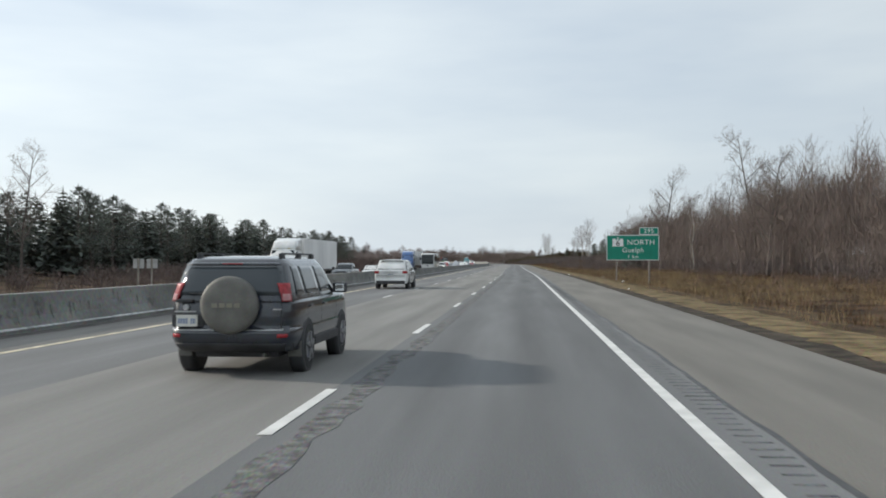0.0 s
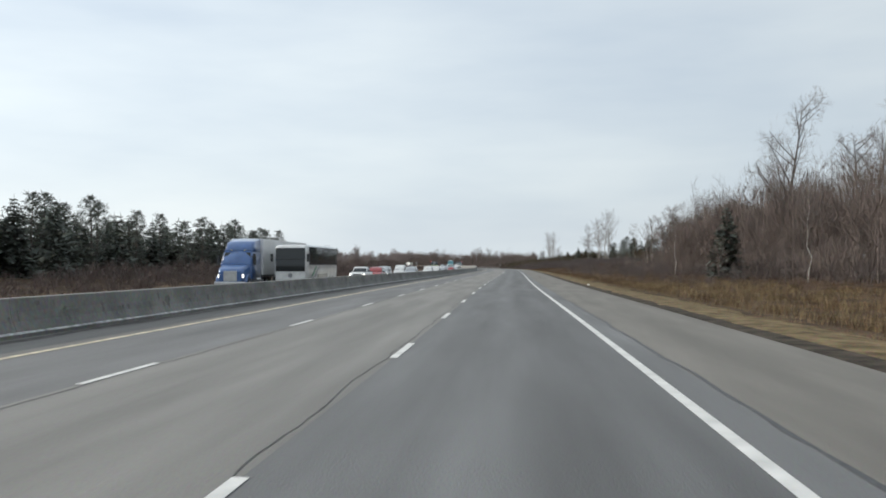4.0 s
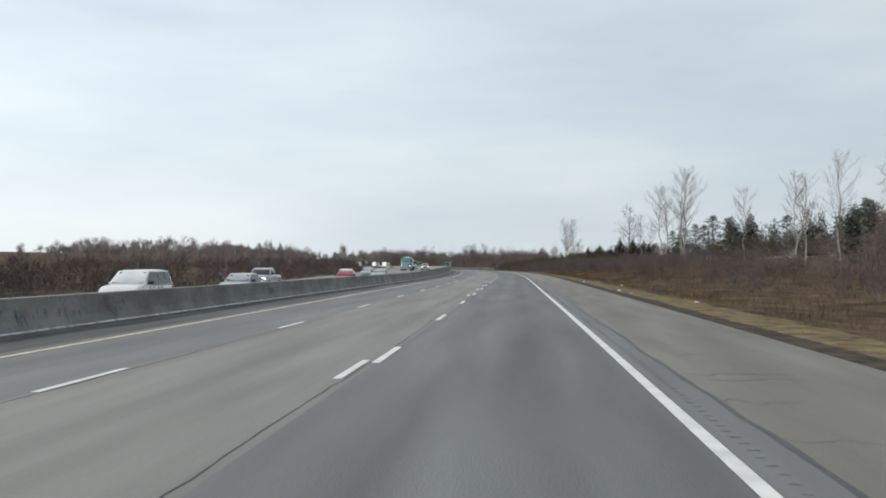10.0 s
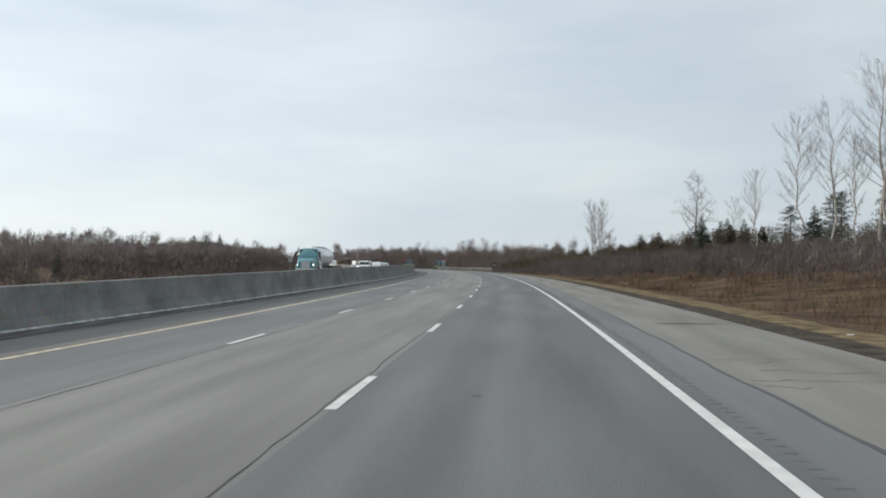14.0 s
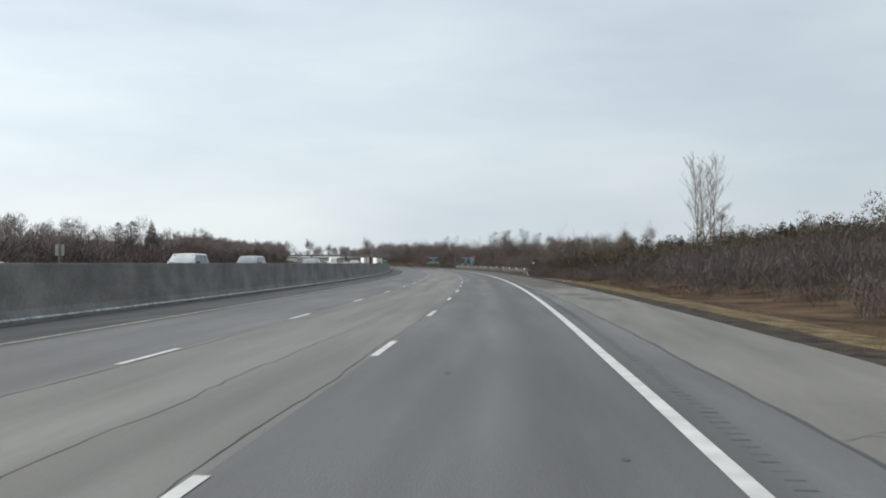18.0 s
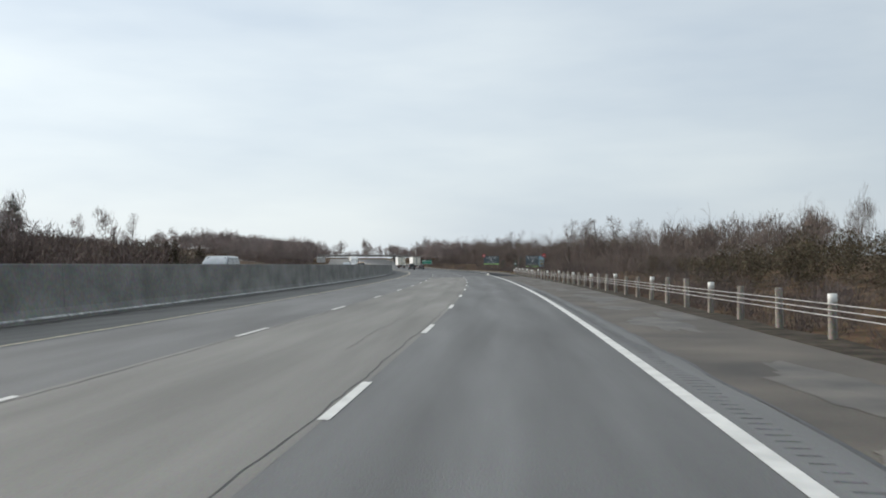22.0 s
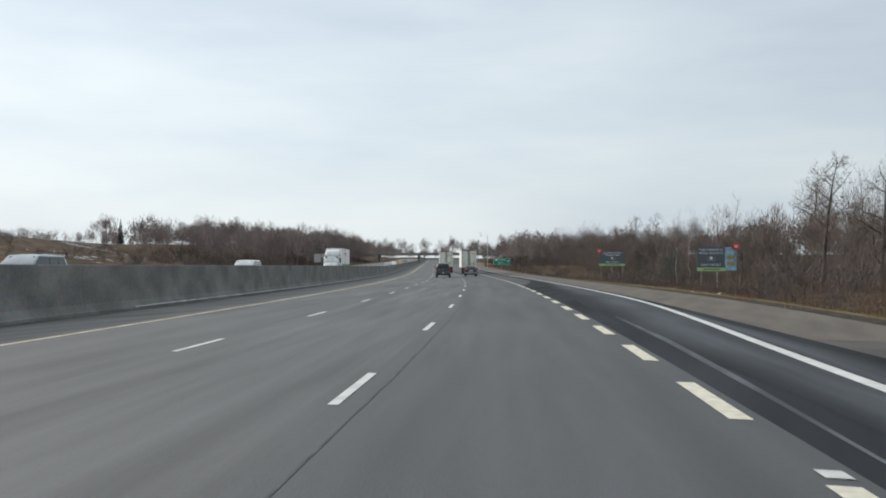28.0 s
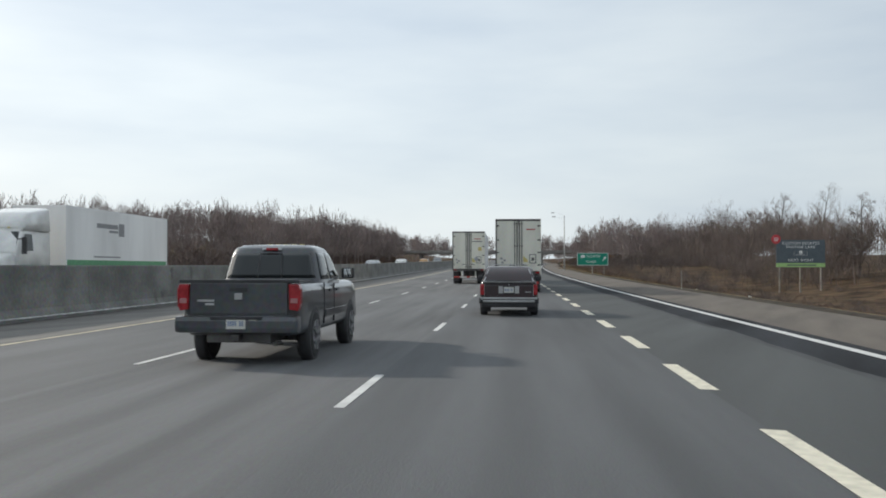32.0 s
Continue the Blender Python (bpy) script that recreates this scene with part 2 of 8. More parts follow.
DIRT = shade("gravel_verge", (0.05, 0.042, 0.034), 0.95, vary=0.3, scale=1.6, fine=20, bump=0.8, tint=(0.085, 0.071, 0.055), spec=0.1)
DRY_TURF = shade("dry_turf", (0.15, 0.112, 0.062), 0.95, vary=0.35, scale=1.3, fine=14, bump=0.9, tint=(0.235, 0.178, 0.1), spec=0.1)
DUSTY = shade("dusty_median_shoulder", (0.165, 0.158, 0.146), 0.9, vary=0.16, scale=1.1, fine=40, bump=0.3, stretch=(1.0, 0.08, 1))
SALT = shade("road_salt", (0.46, 0.46, 0.45), 0.9, vary=0.3, scale=4, fine=40, bump=0.2)
# ---- helpers for meshes ----
def mesh_from(name, verts, faces, material):
    me = bpy.data.meshes.new(name)
    me.from_pydata(verts, [], faces)
    me.materials.append(material)
    me.update()
    return me


def part(name, bm, material, parent, label=""):
    """Link a bmesh as one mesh object under a thing or a part."""
    me = bpy.data.meshes.new(name)
    bm.to_mesh(me)
    bm.free()
    me.materials.append(material)
    ob = new(name, me)
    ob.parent = parent
    if label:
        ob["label"] = label
    return ob


def put(name, me, parent=None, m=None, label="", kind="", category="", group=""):
    ob = new(name, me)
    if m is not None:
        ob.matrix_basis = m
    ob.parent = parent
    return tagged(ob, label, category, group, kind)


def steps(y0, y1, step):
    n = max(1, math.ceil((y1 - y0) / step - 1e-6))
    return [y0 + (y1 - y0) * i / n for i in range(n + 1)]


def strip(name, lat0, lat1, y0, y1, material, z=0.0, step=6.0, across=1, thick=0.0):
    """A ribbon that follows the road. lat0, lat1 and z are numbers or functions of y; thick gives it a body below."""
    f = [v if callable(v) else (lambda y, v=v: v) for v in (lat0, lat1, z)]
    verts, faces = [], []
    ys = steps(y0, y1, step)
    for y in ys:
        for k in range(across + 1):
            verts.append((edge_x(y) + f[0](y) + (f[1](y) - f[0](y)) * k / across, y, f[2](y) + rise(y)))
    w = across + 1
    for i in range(len(ys) - 1):
        for k in range(across):
            a = i * w + k
            faces.append((a, a + 1, a + w + 1, a + w))
    if thick:
        n = len(verts)
        verts += [(x, y, zz - thick) for x, y, zz in verts]
        for i in range(len(ys) - 1):
            a, b = i * w, i * w + across
            faces.append((a, a + w, a + w + n, a + n))
            faces.append((b + w, b, b + n, b + w + n))
        for a in (0, (len(ys) - 1) * w):
            for k in range(across):
                q = (a + k, a + k + n, a + k + 1 + n, a + k + 1)
                faces.append(q if a == 0 else q[::-1])
    me = mesh_from(name, verts, faces, material)
    uv = me.uv_layers.new(name="lane")
    n = len(ys) * w
    for loop in me.loops:
        v = loop.vertex_index % n
        uv.data[loop.index].uv = ((v % w) / across, ys[v // w] * 0.1)
    return me


# ---- plan: distances right of the edge marking ----
Y0, Y1 = -260.0, 1480.0
def lane_a(y): return -3.83
def lane_b(y): return ramp(y, (440, -7.36), (560, -7.5), (660, -7.75), (900, -8.0))
def yellow(y): return ramp(y, (420, -10.08), (500, -10.98), (590, -11.2), (680, -11.55), (800, -11.7), (900, -12.2))
def wall_foot(y): return ramp(y, (380, -12.05), (470, -13.6), (650, -14.3), (800, -14.9), (900, -16.0))
def wall_top(y): return ramp(y, (370, 0.82), (400, 0.95), (430, 1.15), (475, 1.4), (520, 1.52), (900, 1.56))
def far_deck(y): return ramp(y, (390, -0.4), (500, 0.45), (600, 0.35), (850, 0.3), (930, 0.08), (1050, 0.6), (1400, 0.5))
def seam(y): return ramp(y, (320, 0.57), (378, 0.96), (480, 1.14), (515, 1.1), (574, 0.78), (665, 0.76), (752, 0.72))
def slip(y): return ramp(y, (752, 0.02), (760, 0.42), (767, 0.55), (770.5, 0.7), (773.2, 0.87), (775.3, 1.02), (778.4, 1.3), (783.8, 1.74), (790, 2.17), (797, 2.55), (806, 2.95), (811, 3.22), (818, 3.65), (826, 4.1), (833, 4.37), (840, 4.5), (1030, 4.5), (1120, 6.5), (1300, 16))
def paved(y): return slip(y) + ramp(y, (0, 3.2), (200, 3.38), (300, 3.6), (385, 3.85), (490, 3.93), (580, 3.7), (640, 3.7), (760, 4.4), (840, 4.4))


def near_bank(d, y):
    """Height of the ground d metres beyond the paved shoulder."""
    ditch = ramp(d, (0, -0.03), (1.2, -0.06), (3.2, -0.12), (6.5, -0.6), (9, -0.75), (20, -0.45), (60, 0.4), (400, 2))
    bank = ramp(d, (0, -0.03), (1.2, -0.06), (3.2, -0.12), (5, -0.2), (9, 0.2), (22, 1.7), (42, 3.0), (60, 3.4), (400, 4))
    low = ramp(d, (0, -0.03), (0.9, -0.1), (2, -0.6), (6, -1.9), (12, -1.9), (24, -0.2), (40, 1.8), (60, 2.4), (400, 3))
    k = ramp(y, (380, 0.0), (460, 1.0), (600, 1.0), (640, 0.0))
    j = ramp(y, (600, 0.0), (640, 1.0), (760, 1.0), (800, 0.3), (860, 0.0))
    hollow = ramp(d, (0, -0.03), (1.5, -0.12), (4, -0.5), (9, -1.7), (14, -2.0), (33, -1.9), (46, -0.7), (60, 0.4), (400, 2)) - rise(y) * ramp(d, (3, 0.0), (14, 1.0), (33, 1.0), (50, 0.0))
    m = ramp(y, (870, 0.0), (912, 1.0), (1060, 1.0), (1110, 0.0))
    return (ditch * (1 - k) * (1 - j) + bank * k + low * j * (1 - k)) * (1 - m) + hollow * m


def far_bank(d, y):
    """Height of the ground d metres beyond the far carriageway."""
    flat = ramp(d, (0, 0.0), (2, -0.2), (8, -0.9), (20, -0.7), (60, 0.0), (400, 2))
    away = ramp(y, (930, 0.0), (1035, 40.0), (1100, 40.0), (1180, 8.0))       # the foot of the hill draws back from the road
    hill = ramp(d - away, (-50, -0.6), (0, 0.0), (6, -0.2), (18, 1.5), (36, 4.2), (50, 6.6), (80, 8.2), (400, 12))
    k = ramp(y, (725, 0.0), (780, 0.75), (850, 1.0), (1500, 1.0), (1800, 0.4))
    return far_deck(y) + flat * (1 - k) + hill * k


FAR_WIDTH = 17.5
def far_edge(y): return wall_foot(y) - 0.6 - FAR_WIDTH


def ground_height(lat, y):
    if lat > paved(y):
        return near_bank(lat - paved(y), y) + rise(y)
    if lat < far_edge(y):
        return far_bank(far_edge(y) - lat, y) + rise(y)
    return rise(y)


# ---- ground: one sheet out to the horizon, with the roads laid on it ----
GROUND = shade("dry_grass_ground", (0.074, 0.048, 0.031), 0.95, vary=0.4, scale=0.35, fine=7, bump=0.9, tint=(0.13, 0.086, 0.051), spec=0.1)
g_lats = [-2600, -1200, -600, -330, -220, -150, -120, -100, -88, -78, -68, -58, -48, -40, -34, -28, -20, -12, -6, -2.5, -0.5]
g_right = [0.02, 0.5, 1.2, 2, 3.2, 4.5, 6.5, 9, 13, 18, 23, 30, 40, 55, 80, 140, 300, 700, 1500, 2800]
g_ys = [-1500, -700, -300] + steps(-150, 1400, 7.0) + [1480, 1600, 1800, 2200, 3000, 4200]
verts, faces = [], []
for y in g_ys:
    yy = min(max(y, -400), 2400)
    row = [far_edge(yy) + d for d in g_lats] + [far_edge(yy), wall_foot(yy) - 0.5, wall_foot(yy) - 0.25, -2, paved(yy) - 0.4] + [paved(yy) + d for d in g_right]
    for lat in row:
        z = ground_height(lat, yy)
        if lat <= wall_foot(yy) - 0.4 and lat >= far_edge(yy) - 0.01:
            z = far_deck(yy) - 0.12 + rise(yy)
        elif far_edge(yy) < lat <= paved(yy):
            z = rise(yy) - 0.12
        else:
            j = min(1.0, max(0.0, (lat - paved(yy) - 1) / 6 if lat > 0 else (far_edge(yy) - lat - 1) / 6))
            z += j * 0.22 * noise.noise((lat * 0.21, y * 0.13, 3.0)) + (j * 1.5 * noise.noise((lat * 0.012, y * 0.01, 9.0)) if abs(lat) > 70 else 0)
        verts.append((edge_x(yy) + lat, y, z))
w = len(row)
for i in range(len(g_ys) - 1):
    for k in range(w - 1):
        a = i * w + k
        faces.append((a, a + 1, a + w + 1, a + w))
ground = put("ground", mesh_from("ground", verts, faces, GROUND), label="dry brown winter grass and earth beside the motorway", kind="structure", category="ground")
for poly in ground.data.polygons:
    poly.use_smooth = True

# ---- carriageways ----
road = put("road", strip("road", lambda y: lane_a(y), seam, Y0, 752, ASPHALT, across=4, thick=0.2), label="grey worn asphalt driving lane with wheel tracks", kind="structure", category="road")
put("road_centre_lane", strip("road_centre_lane", lambda y: lane_b(y), lambda y: lane_a(y), Y0, 738, ASPHALT_LIGHT, across=3), label="pale worn asphalt centre lane", kind="structure", category="road")
put("road_fast_lane", strip("road_fast_lane", lambda y: wall_foot(y) - 0.1, lambda y: lane_b(y), Y0, 738, ASPHALT_MED, across=4), label="grey asphalt fast lane and median shoulder", kind="structure", category="road")
put("road_resurfaced", strip("road_resurfaced", lane_a, seam, 752, Y1, ASPHALT_DARK, across=4, thick=0.2), label="darker resurfaced asphalt driving lane", kind="structure", category="road")
put("road_centre_resurfaced", strip("road_centre_resurfaced", lane_b, lane_a, 738, Y1, ASPHALT_DARK_FAST, across=4), label="darker resurfaced centre lane", kind="structure", category="road")
put("road_fast_resurfaced", strip("road_fast_resurfaced", lambda y: wall_foot(y) - 0.1, lane_b, 738, Y1, ASPHALT_DARK_FAST, across=4), label="darker resurfaced fast lane", kind="structure", category="road")
put("road_far_side", strip("road_far_side", far_edge, lambda y: wall_foot(y) - 0.55, Y0, Y1, ASPHALT_LIGHT, z=far_deck, across=5, thick=0.3), label="worn grey asphalt carriageway of oncoming traffic", kind="structure", category="road")
put("pavement", strip("pavement", seam, paved, Y0, 384, SHOULDER, z=-0.004, across=3, thick=0.2), label="pale brown paved hard shoulder", kind="structure", category="shoulder")
put("pavement_dry", strip("pavement_dry", seam, paved, 384, 570, SHOULDER_PALE, z=-0.004, across=3, thick=0.2), label="pale dry paved hard shoulder", kind="structure", category="shoulder")
put("pavement_damp", strip("pavement_damp", seam, paved, 570, 752, SHOULDER_WET, z=-0.004, across=3, thick=0.2), label="brown damp hard shoulder with wet stains", kind="structure", category="shoulder")
put("slip_lane", strip("slip_lane", seam, lambda y: max(slip(y) + 0.5, ramp(y, (752, 4.0), (790, 4.2), (830, 4.8))), 752, Y1, ASPHALT_NEW, z=0.0, across=3, thick=0.2), label="fresh dark asphalt of the exit lane", kind="structure", category="road")
put("slip_shoulder", strip("slip_shoulder", lambda y: max(slip(y) + 0.5, ramp(y, (752, 4.0), (790, 4.2), (830, 4.8))), paved, 752, 812, SHOULDER_WET, z=-0.004, across=2, thick=0.2), label="brown damp shoulder of the exit lane", kind="structure", category="shoulder")
put("gravel_shoulder", strip("gravel_shoulder", lambda y: max(slip(y) + 0.5, ramp(y, (752, 4.0), (790, 4.2), (830, 4.8))), paved, 812, Y1, GRAVEL, z=-0.004, across=2, thick=0.2), label="pale brown gravelly shoulder of the exit lane", kind="structure", category="shoulder")
put("exit_lane_wear", strip("exit_lane_wear", lambda y: 0.6 + 0.04 * noise.noise((y * 0.22, 8.0, 0)), lambda y: ramp(y, (864, 0.62), (876, 1.9), (888, 2.9), (900, 3.15), (1030, 3.15), (1120, 5.2), (1300, 14.5)) + 0.16 * noise.noise((y * 0.16, 5.0, 0)), 864, Y1, EXIT_WORN, z=0.0025, step=2.5, across=4), label="dusty grey wheel-worn asphalt of the exit lane", kind="structure", category="road")
def film_left(y): return min(slip(y) - 0.06, ramp(y, (784, 1.7), (796, 1.62), (815, 1.2), (832, 1.5), (860, 2.6), (888, 4.44)) + 0.14 * noise.noise((y * 0.17, 17.0, 0)) + 0.06 * noise.noise((y * 0.6, 19.0, 0)))
put("salt_film", strip("salt_film", film_left, lambda y: slip(y) - 0.05, 784, 887, SALT_FILM, z=0.0032, step=1.5, across=4), label="pale dried salt film along the white line", kind="structure", category="road wear")
put("salt_film", strip("salt_film", lambda y: slip(y) + ramp(y, (796, 0.1), (807, 1.15), (816, 0.75), (832, 0.08)) * (1 + 0.25 * noise.noise((y * 0.2, 27.0, 0))), lambda y: slip(y) + 0.05, 796, 832, SALT_FILM, z=0.0032, step=1.5, across=4), label="pale dried salt film beyond the white line", kind="structure", category="road wear")
for y0, y1, mid, half in ((762, 782.5, lambda y: 1.64 - 0.008 * max(0, y - 773), lambda y: 0.045 + 0.03 * noise.noise((y * 0.7, 3.0, 0))), (798, 820, lambda y: ramp(y, (798, 1.05), (804, 1.26), (811, 1.46), (820, 1.56)), lambda y: ramp(y, (798, 0.02), (805, 0.07), (812, 0.09), (820, 0.02)))):
    put("salt_streak", strip("salt_streak", lambda y: mid(y) - half(y), lambda y: mid(y) + half(y), y0, y1, SALT_STREAK, z=0.0046, step=0.8), label="thin pale salt streak on fresh asphalt", kind="structure", category="road wear")
def wear_right(y): return ramp(y, (864, 0.62), (876, 1.9), (888, 2.9), (900, 3.15), (1030, 3.15), (1120, 5.2), (1300, 14.5)) + 0.16 * noise.noise((y * 0.16, 5.0, 0))
put("exit_lane_fringe", strip("exit_lane_fringe", lambda y: wear_right(y) - 0.02, lambda y: wear_right(y) + 0.22 + 0.14 * noise.noise((y * 0.5, 2.0, 0)), 868, 1100, EXIT_EDGE, z=0.0018, step=1.2), label="half-worn fringe beside the fresh asphalt", kind="structure", category="road")
put("verge", strip("verge", lambda y: paved(y) - 0.02, lambda y: paved(y) + ramp(y, (300, 0.62), (420, 0.95)) + 0.35 * noise.noise((y * 0.3, 4, 0)), Y0, 1400, DIRT, z=lambda y: 0.0 + 0.012 * noise.noise((y * 0.7, 0, 0)), step=3, across=1, thick=0.25), label="dark gravel verge along the shoulder", kind="structure", category="verge")

# short dry turf beyond the gravel verge
verts, faces = [], []
t_ys = steps(Y0, 1300, 1.5)
for y in t_ys:
    inner = paved(y) + ramp(y, (300, 0.48), (420, 0.85)) + 0.35 * noise.noise((y * 0.4, 7, 0))
    outer = paved(y) + 2.9 + 0.8 * noise.noise((y * 0.17, 11, 0)) + 0.4 * noise.noise((y * 0.9, 13, 0))
    for k in range(4):
        lat = inner + (outer - inner) * k / 3
        verts.append((edge_x(y) + lat, y, ground_height(lat, y) + (0.035, 0.07, 0.06, -0.03)[k]))
for i in range(len(t_ys) - 1):
    for k in range(3):
        a = i * 4 + k
        faces.append((a, a + 1, a + 5, a + 4))
put("verge_turf", mesh_from("verge_turf", verts, faces, DRY_TURF), label="short straw-coloured turf beyond the gravel verge", kind="structure", category="verge")
put("median_shoulder", strip("median_shoulder", lambda y: wall_foot(y) - 0.05, lambda y: yellow(y) - 0.2 + 0.08 * noise.noise((y * 0.2, 1, 0)), Y0, Y1, DUSTY, z=0.0022), label="dusty pale paving between the yellow line and the median wall", kind="structure", category="shoulder")

# markings, each dash 3 m long every 12 m
Z_PAINT = 0.006
put("edge_line", strip("edge_line", lambda y: ramp(y, (505, -0.08), (525, -0.17), (590, -0.17), (630, -0.08), (700, -0.02), (757, 0.28), (771, 0.33)), lambda y: ramp(y, (505, 0.065), (525, 0.01), (600, 0.03), (630, 0.11), (700, 0.18), (757, 0.53), (771, 0.57)), Y0, 771.0, PAINT_WHITE, z=Z_PAINT, step=3.0), label="solid white edge line", kind="structure", category="road marking")
for y0, y1, colour in ((766.5, 786, PAINT_CREAM), (786, Y1, PAINT_WHITE)):
    put("slip_edge_line", strip("slip_edge_line", lambda y: slip(y) - ramp(y, (767, 0.08), (771, 0.13), (800, 0.12)), lambda y: slip(y) + ramp(y, (767, 0.1), (771, 0.14), (800, 0.12)), y0, y1, colour, z=Z_PAINT + 0.004, step=1.5), label="solid pale edge line of the exit lane", kind="structure", category="road marking")
put("yellow_line", strip("yellow_line", lambda y: yellow(y) - 0.075, lambda y: yellow(y) + 0.075, Y0, Y1, PAINT_YELLOW, z=Z_PAINT), label="faded yellow line along the median shoulder", kind="structure", category="road marking")
DASH0 = 8.33


def dashes(name, lat, first, count, period, long, wide, material, label):
    holder = put(name, None, label=label, kind="structure", category="road marking")
    for i in range(count):
        y = first + i * period
        put("dash", strip("dash", lambda v: lat(v) - wide / 2, lambda v: lat(v) + wide / 2, y, y + long, material, z=Z_PAINT, step=1.6), holder)
    return holder


dashes("lane_marking", lane_a, DASH0 - 12 * 5, 125, 12.0, 3.05, 0.13, PAINT_WHITE, "white broken lane line")
dashes("lane_marking_fast", lane_b, DASH0 - 12 * 5 + 8.2, 43, 12.0, 2.75, 0.12, PAINT_WHITE, "white broken line of the fast lane")
dashes("lane_marking_fast", lane_b, DASH0 + 12 * 38 + 10.2, 22, 12.0, 2.75, 0.12, PAINT_WHITE, "white broken line of the fast lane")
dashes("lane_marking_fast", lane_b, DASH0 + 12 * 61 + 6.5, 40, 11.75, 2.95, 0.12, PAINT_WHITE, "white broken line of the fast lane")
dashes("exit_marking", lambda y: ramp(y, (800, 0.46), (885, 0.62), (960, 0.62)), 771.44, 66, 5.83, 3.0, 0.235, PAINT_CREAM, "broad cream broken line of the exit lane")

# median wall: cast concrete with a sloped foot
def median_wall():
    prof = [(0.05, 0.0), (0.05, 0.085), (0.0, 0.11), (-0.1, 0.33), (-0.15, 0.6), (-0.19, 0.98), (-0.21, 1.0), (-0.47, 1.0), (-0.5, 0.5), (-0.6, 0.0)]
    holder = put("median_wall", None, label="weathered grey concrete median barrier", kind="structure", category="barrier")
    first, long, n = -240.0, 12.0, 150
    for i in range(n):
        y0, y1 = first + i * long, first + (i + 1) * long - 0.012
        verts, faces = [], []
        ys = steps(y0, y1, 4.0)
        for y in ys:
            for dx, h in prof:
                z = h if h <= 0.33 else 0.33 + (wall_top(y) - 0.33) * (h - 0.33) / 0.67
                verts.append((edge_x(y) + wall_foot(y) + dx, y, rise(y) + (z if h else -0.7)))
        k = len(prof)
        for a in range(len(ys) - 1):
            for b in range(k - 1):
                q = a * k + b
                faces.append((q, q + 1, q + k + 1, q + k))
        faces += [tuple(range(k)), tuple(range((len(ys) - 1) * k, len(ys) * k))[::-1]]
        put("wall_panel", mesh_from("wall_panel", verts, faces, CONCRETE), holder)


median_wall()
from mathutils.bvhtree import BVHTree

# ---- trees ----
BARK = shade("grey_bark", (0.12, 0.102, 0.09), 0.95, vary=0.3, scale=2.0, fine=25, bump=0.4, per_object=0.2)
BARK_PALE = shade("pale_birch_bark", (0.36, 0.33, 0.295), 0.9, vary=0.35, scale=3.0, fine=15, bump=0.3, per_object=0.15)
TWIG = shade("bare_twigs", (0.182, 0.148, 0.132), 0.95, vary=0.2, scale=0.4, bump=0, island=0.14, spec=0.1)
TWIG_PALE = shade("pale_twigs", (0.2, 0.17, 0.15), 0.95, vary=0.2, scale=0.4, bump=0, island=0.14, spec=0.1)
TWIG_RED = shade("reddish_brush", (0.135, 0.097, 0.078), 0.95, vary=0.25, scale=0.4, bump=0, island=0.16, spec=0.1)
TWIG_SCRUB = shade("dark_scrub", (0.135, 0.106, 0.096), 0.95, vary=0.25, scale=0.15, bump=0, island=0.14, spec=0.1)
TWIG_GREY = shade("grey_brush", (0.124, 0.104, 0.098), 0.95, vary=0.2, scale=0.2, bump=0, island=0.12, spec=0.1)
# Paler grey-mauve twigs: haze over the far woods is put into the colour.
TWIG_HAZED = shade("hazed_far_twigs", (0.255, 0.213, 0.2), 0.95, vary=0.2, scale=0.1, bump=0, island=0.16, spec=0.1)
NEEDLE = shade("dark_needles", (0.132, 0.146, 0.126), 0.9, vary=0.25, scale=0.8, bump=0, island=0.3, spec=0.1)
CEDAR = shade("cedar_scrub", (0.112, 0.093, 0.066), 0.9, vary=0.35, scale=0.5, bump=0, island=0.3, spec=0.1)
STRAW = shade("dry_straw", (0.23, 0.172, 0.096), 0.95, vary=0.25, scale=0.5, bump=0, island=0.2, spec=0.1)
STRAW_RED = shade("rusty_grass", (0.118, 0.075, 0.045), 0.95, vary=0.3, scale=0.12, bump=0, island=0.22, spec=0.1)


class Soup:
    """Vertices and faces gathered for one mesh."""

    def __init__(self):
        self.v, self.f = [], []

    def tube(self, points, radii, sides=4):
        n0 = len(self.v)
        for i, (p, r) in enumerate(zip(points, radii)):
            d = (points[min(i + 1, len(points) - 1)] - points[max(i - 1, 0)]).normalized()
            a = d.orthogonal().normalized()
            b = d.cross(a)
            for k in range(sides):
                t = math.tau * k / sides
                self.v.append(p + (a * math.cos(t) + b * math.sin(t)) * r)
        for i in range(len(points) - 1):
            for k in range(sides):
                q, s = n0 + i * sides + k, n0 + i * sides + (k + 1) % sides
                self.f.append((q, s, s + sides, q + sides))

    def blade(self, p, q, width, side=None):
        """A thin three-cornered spray from p to q."""
        d = q - p
        s = (side or Vector((random.uniform(-1, 1), random.uniform(-1, 1), random.uniform(-1, 1)))).cross(d)
        s = s.normalized() * width if s.length > 1e-6 else Vector((width, 0, 0))
        n = len(self.v)
        self.v += [p - s, p + s, q]
        self.f.append((n, n + 1, n + 2))

    def mesh(self, name, material):
        return mesh_from(name, self.v, self.f, material)

    def arrays(self):
        tri = [t for f in self.f for t in ((f,) if len(f) == 3 else ((f[0], f[1], f[2]), (f[0], f[2], f[3])))]
        return np.array([tuple(v) for v in self.v], np.float32), np.array(tri, np.int32)


def bend(d, amount):
    return (d + Vector((random.gauss(0, amount), random.gauss(0, amount), random.gauss(0, amount)))).normalized()


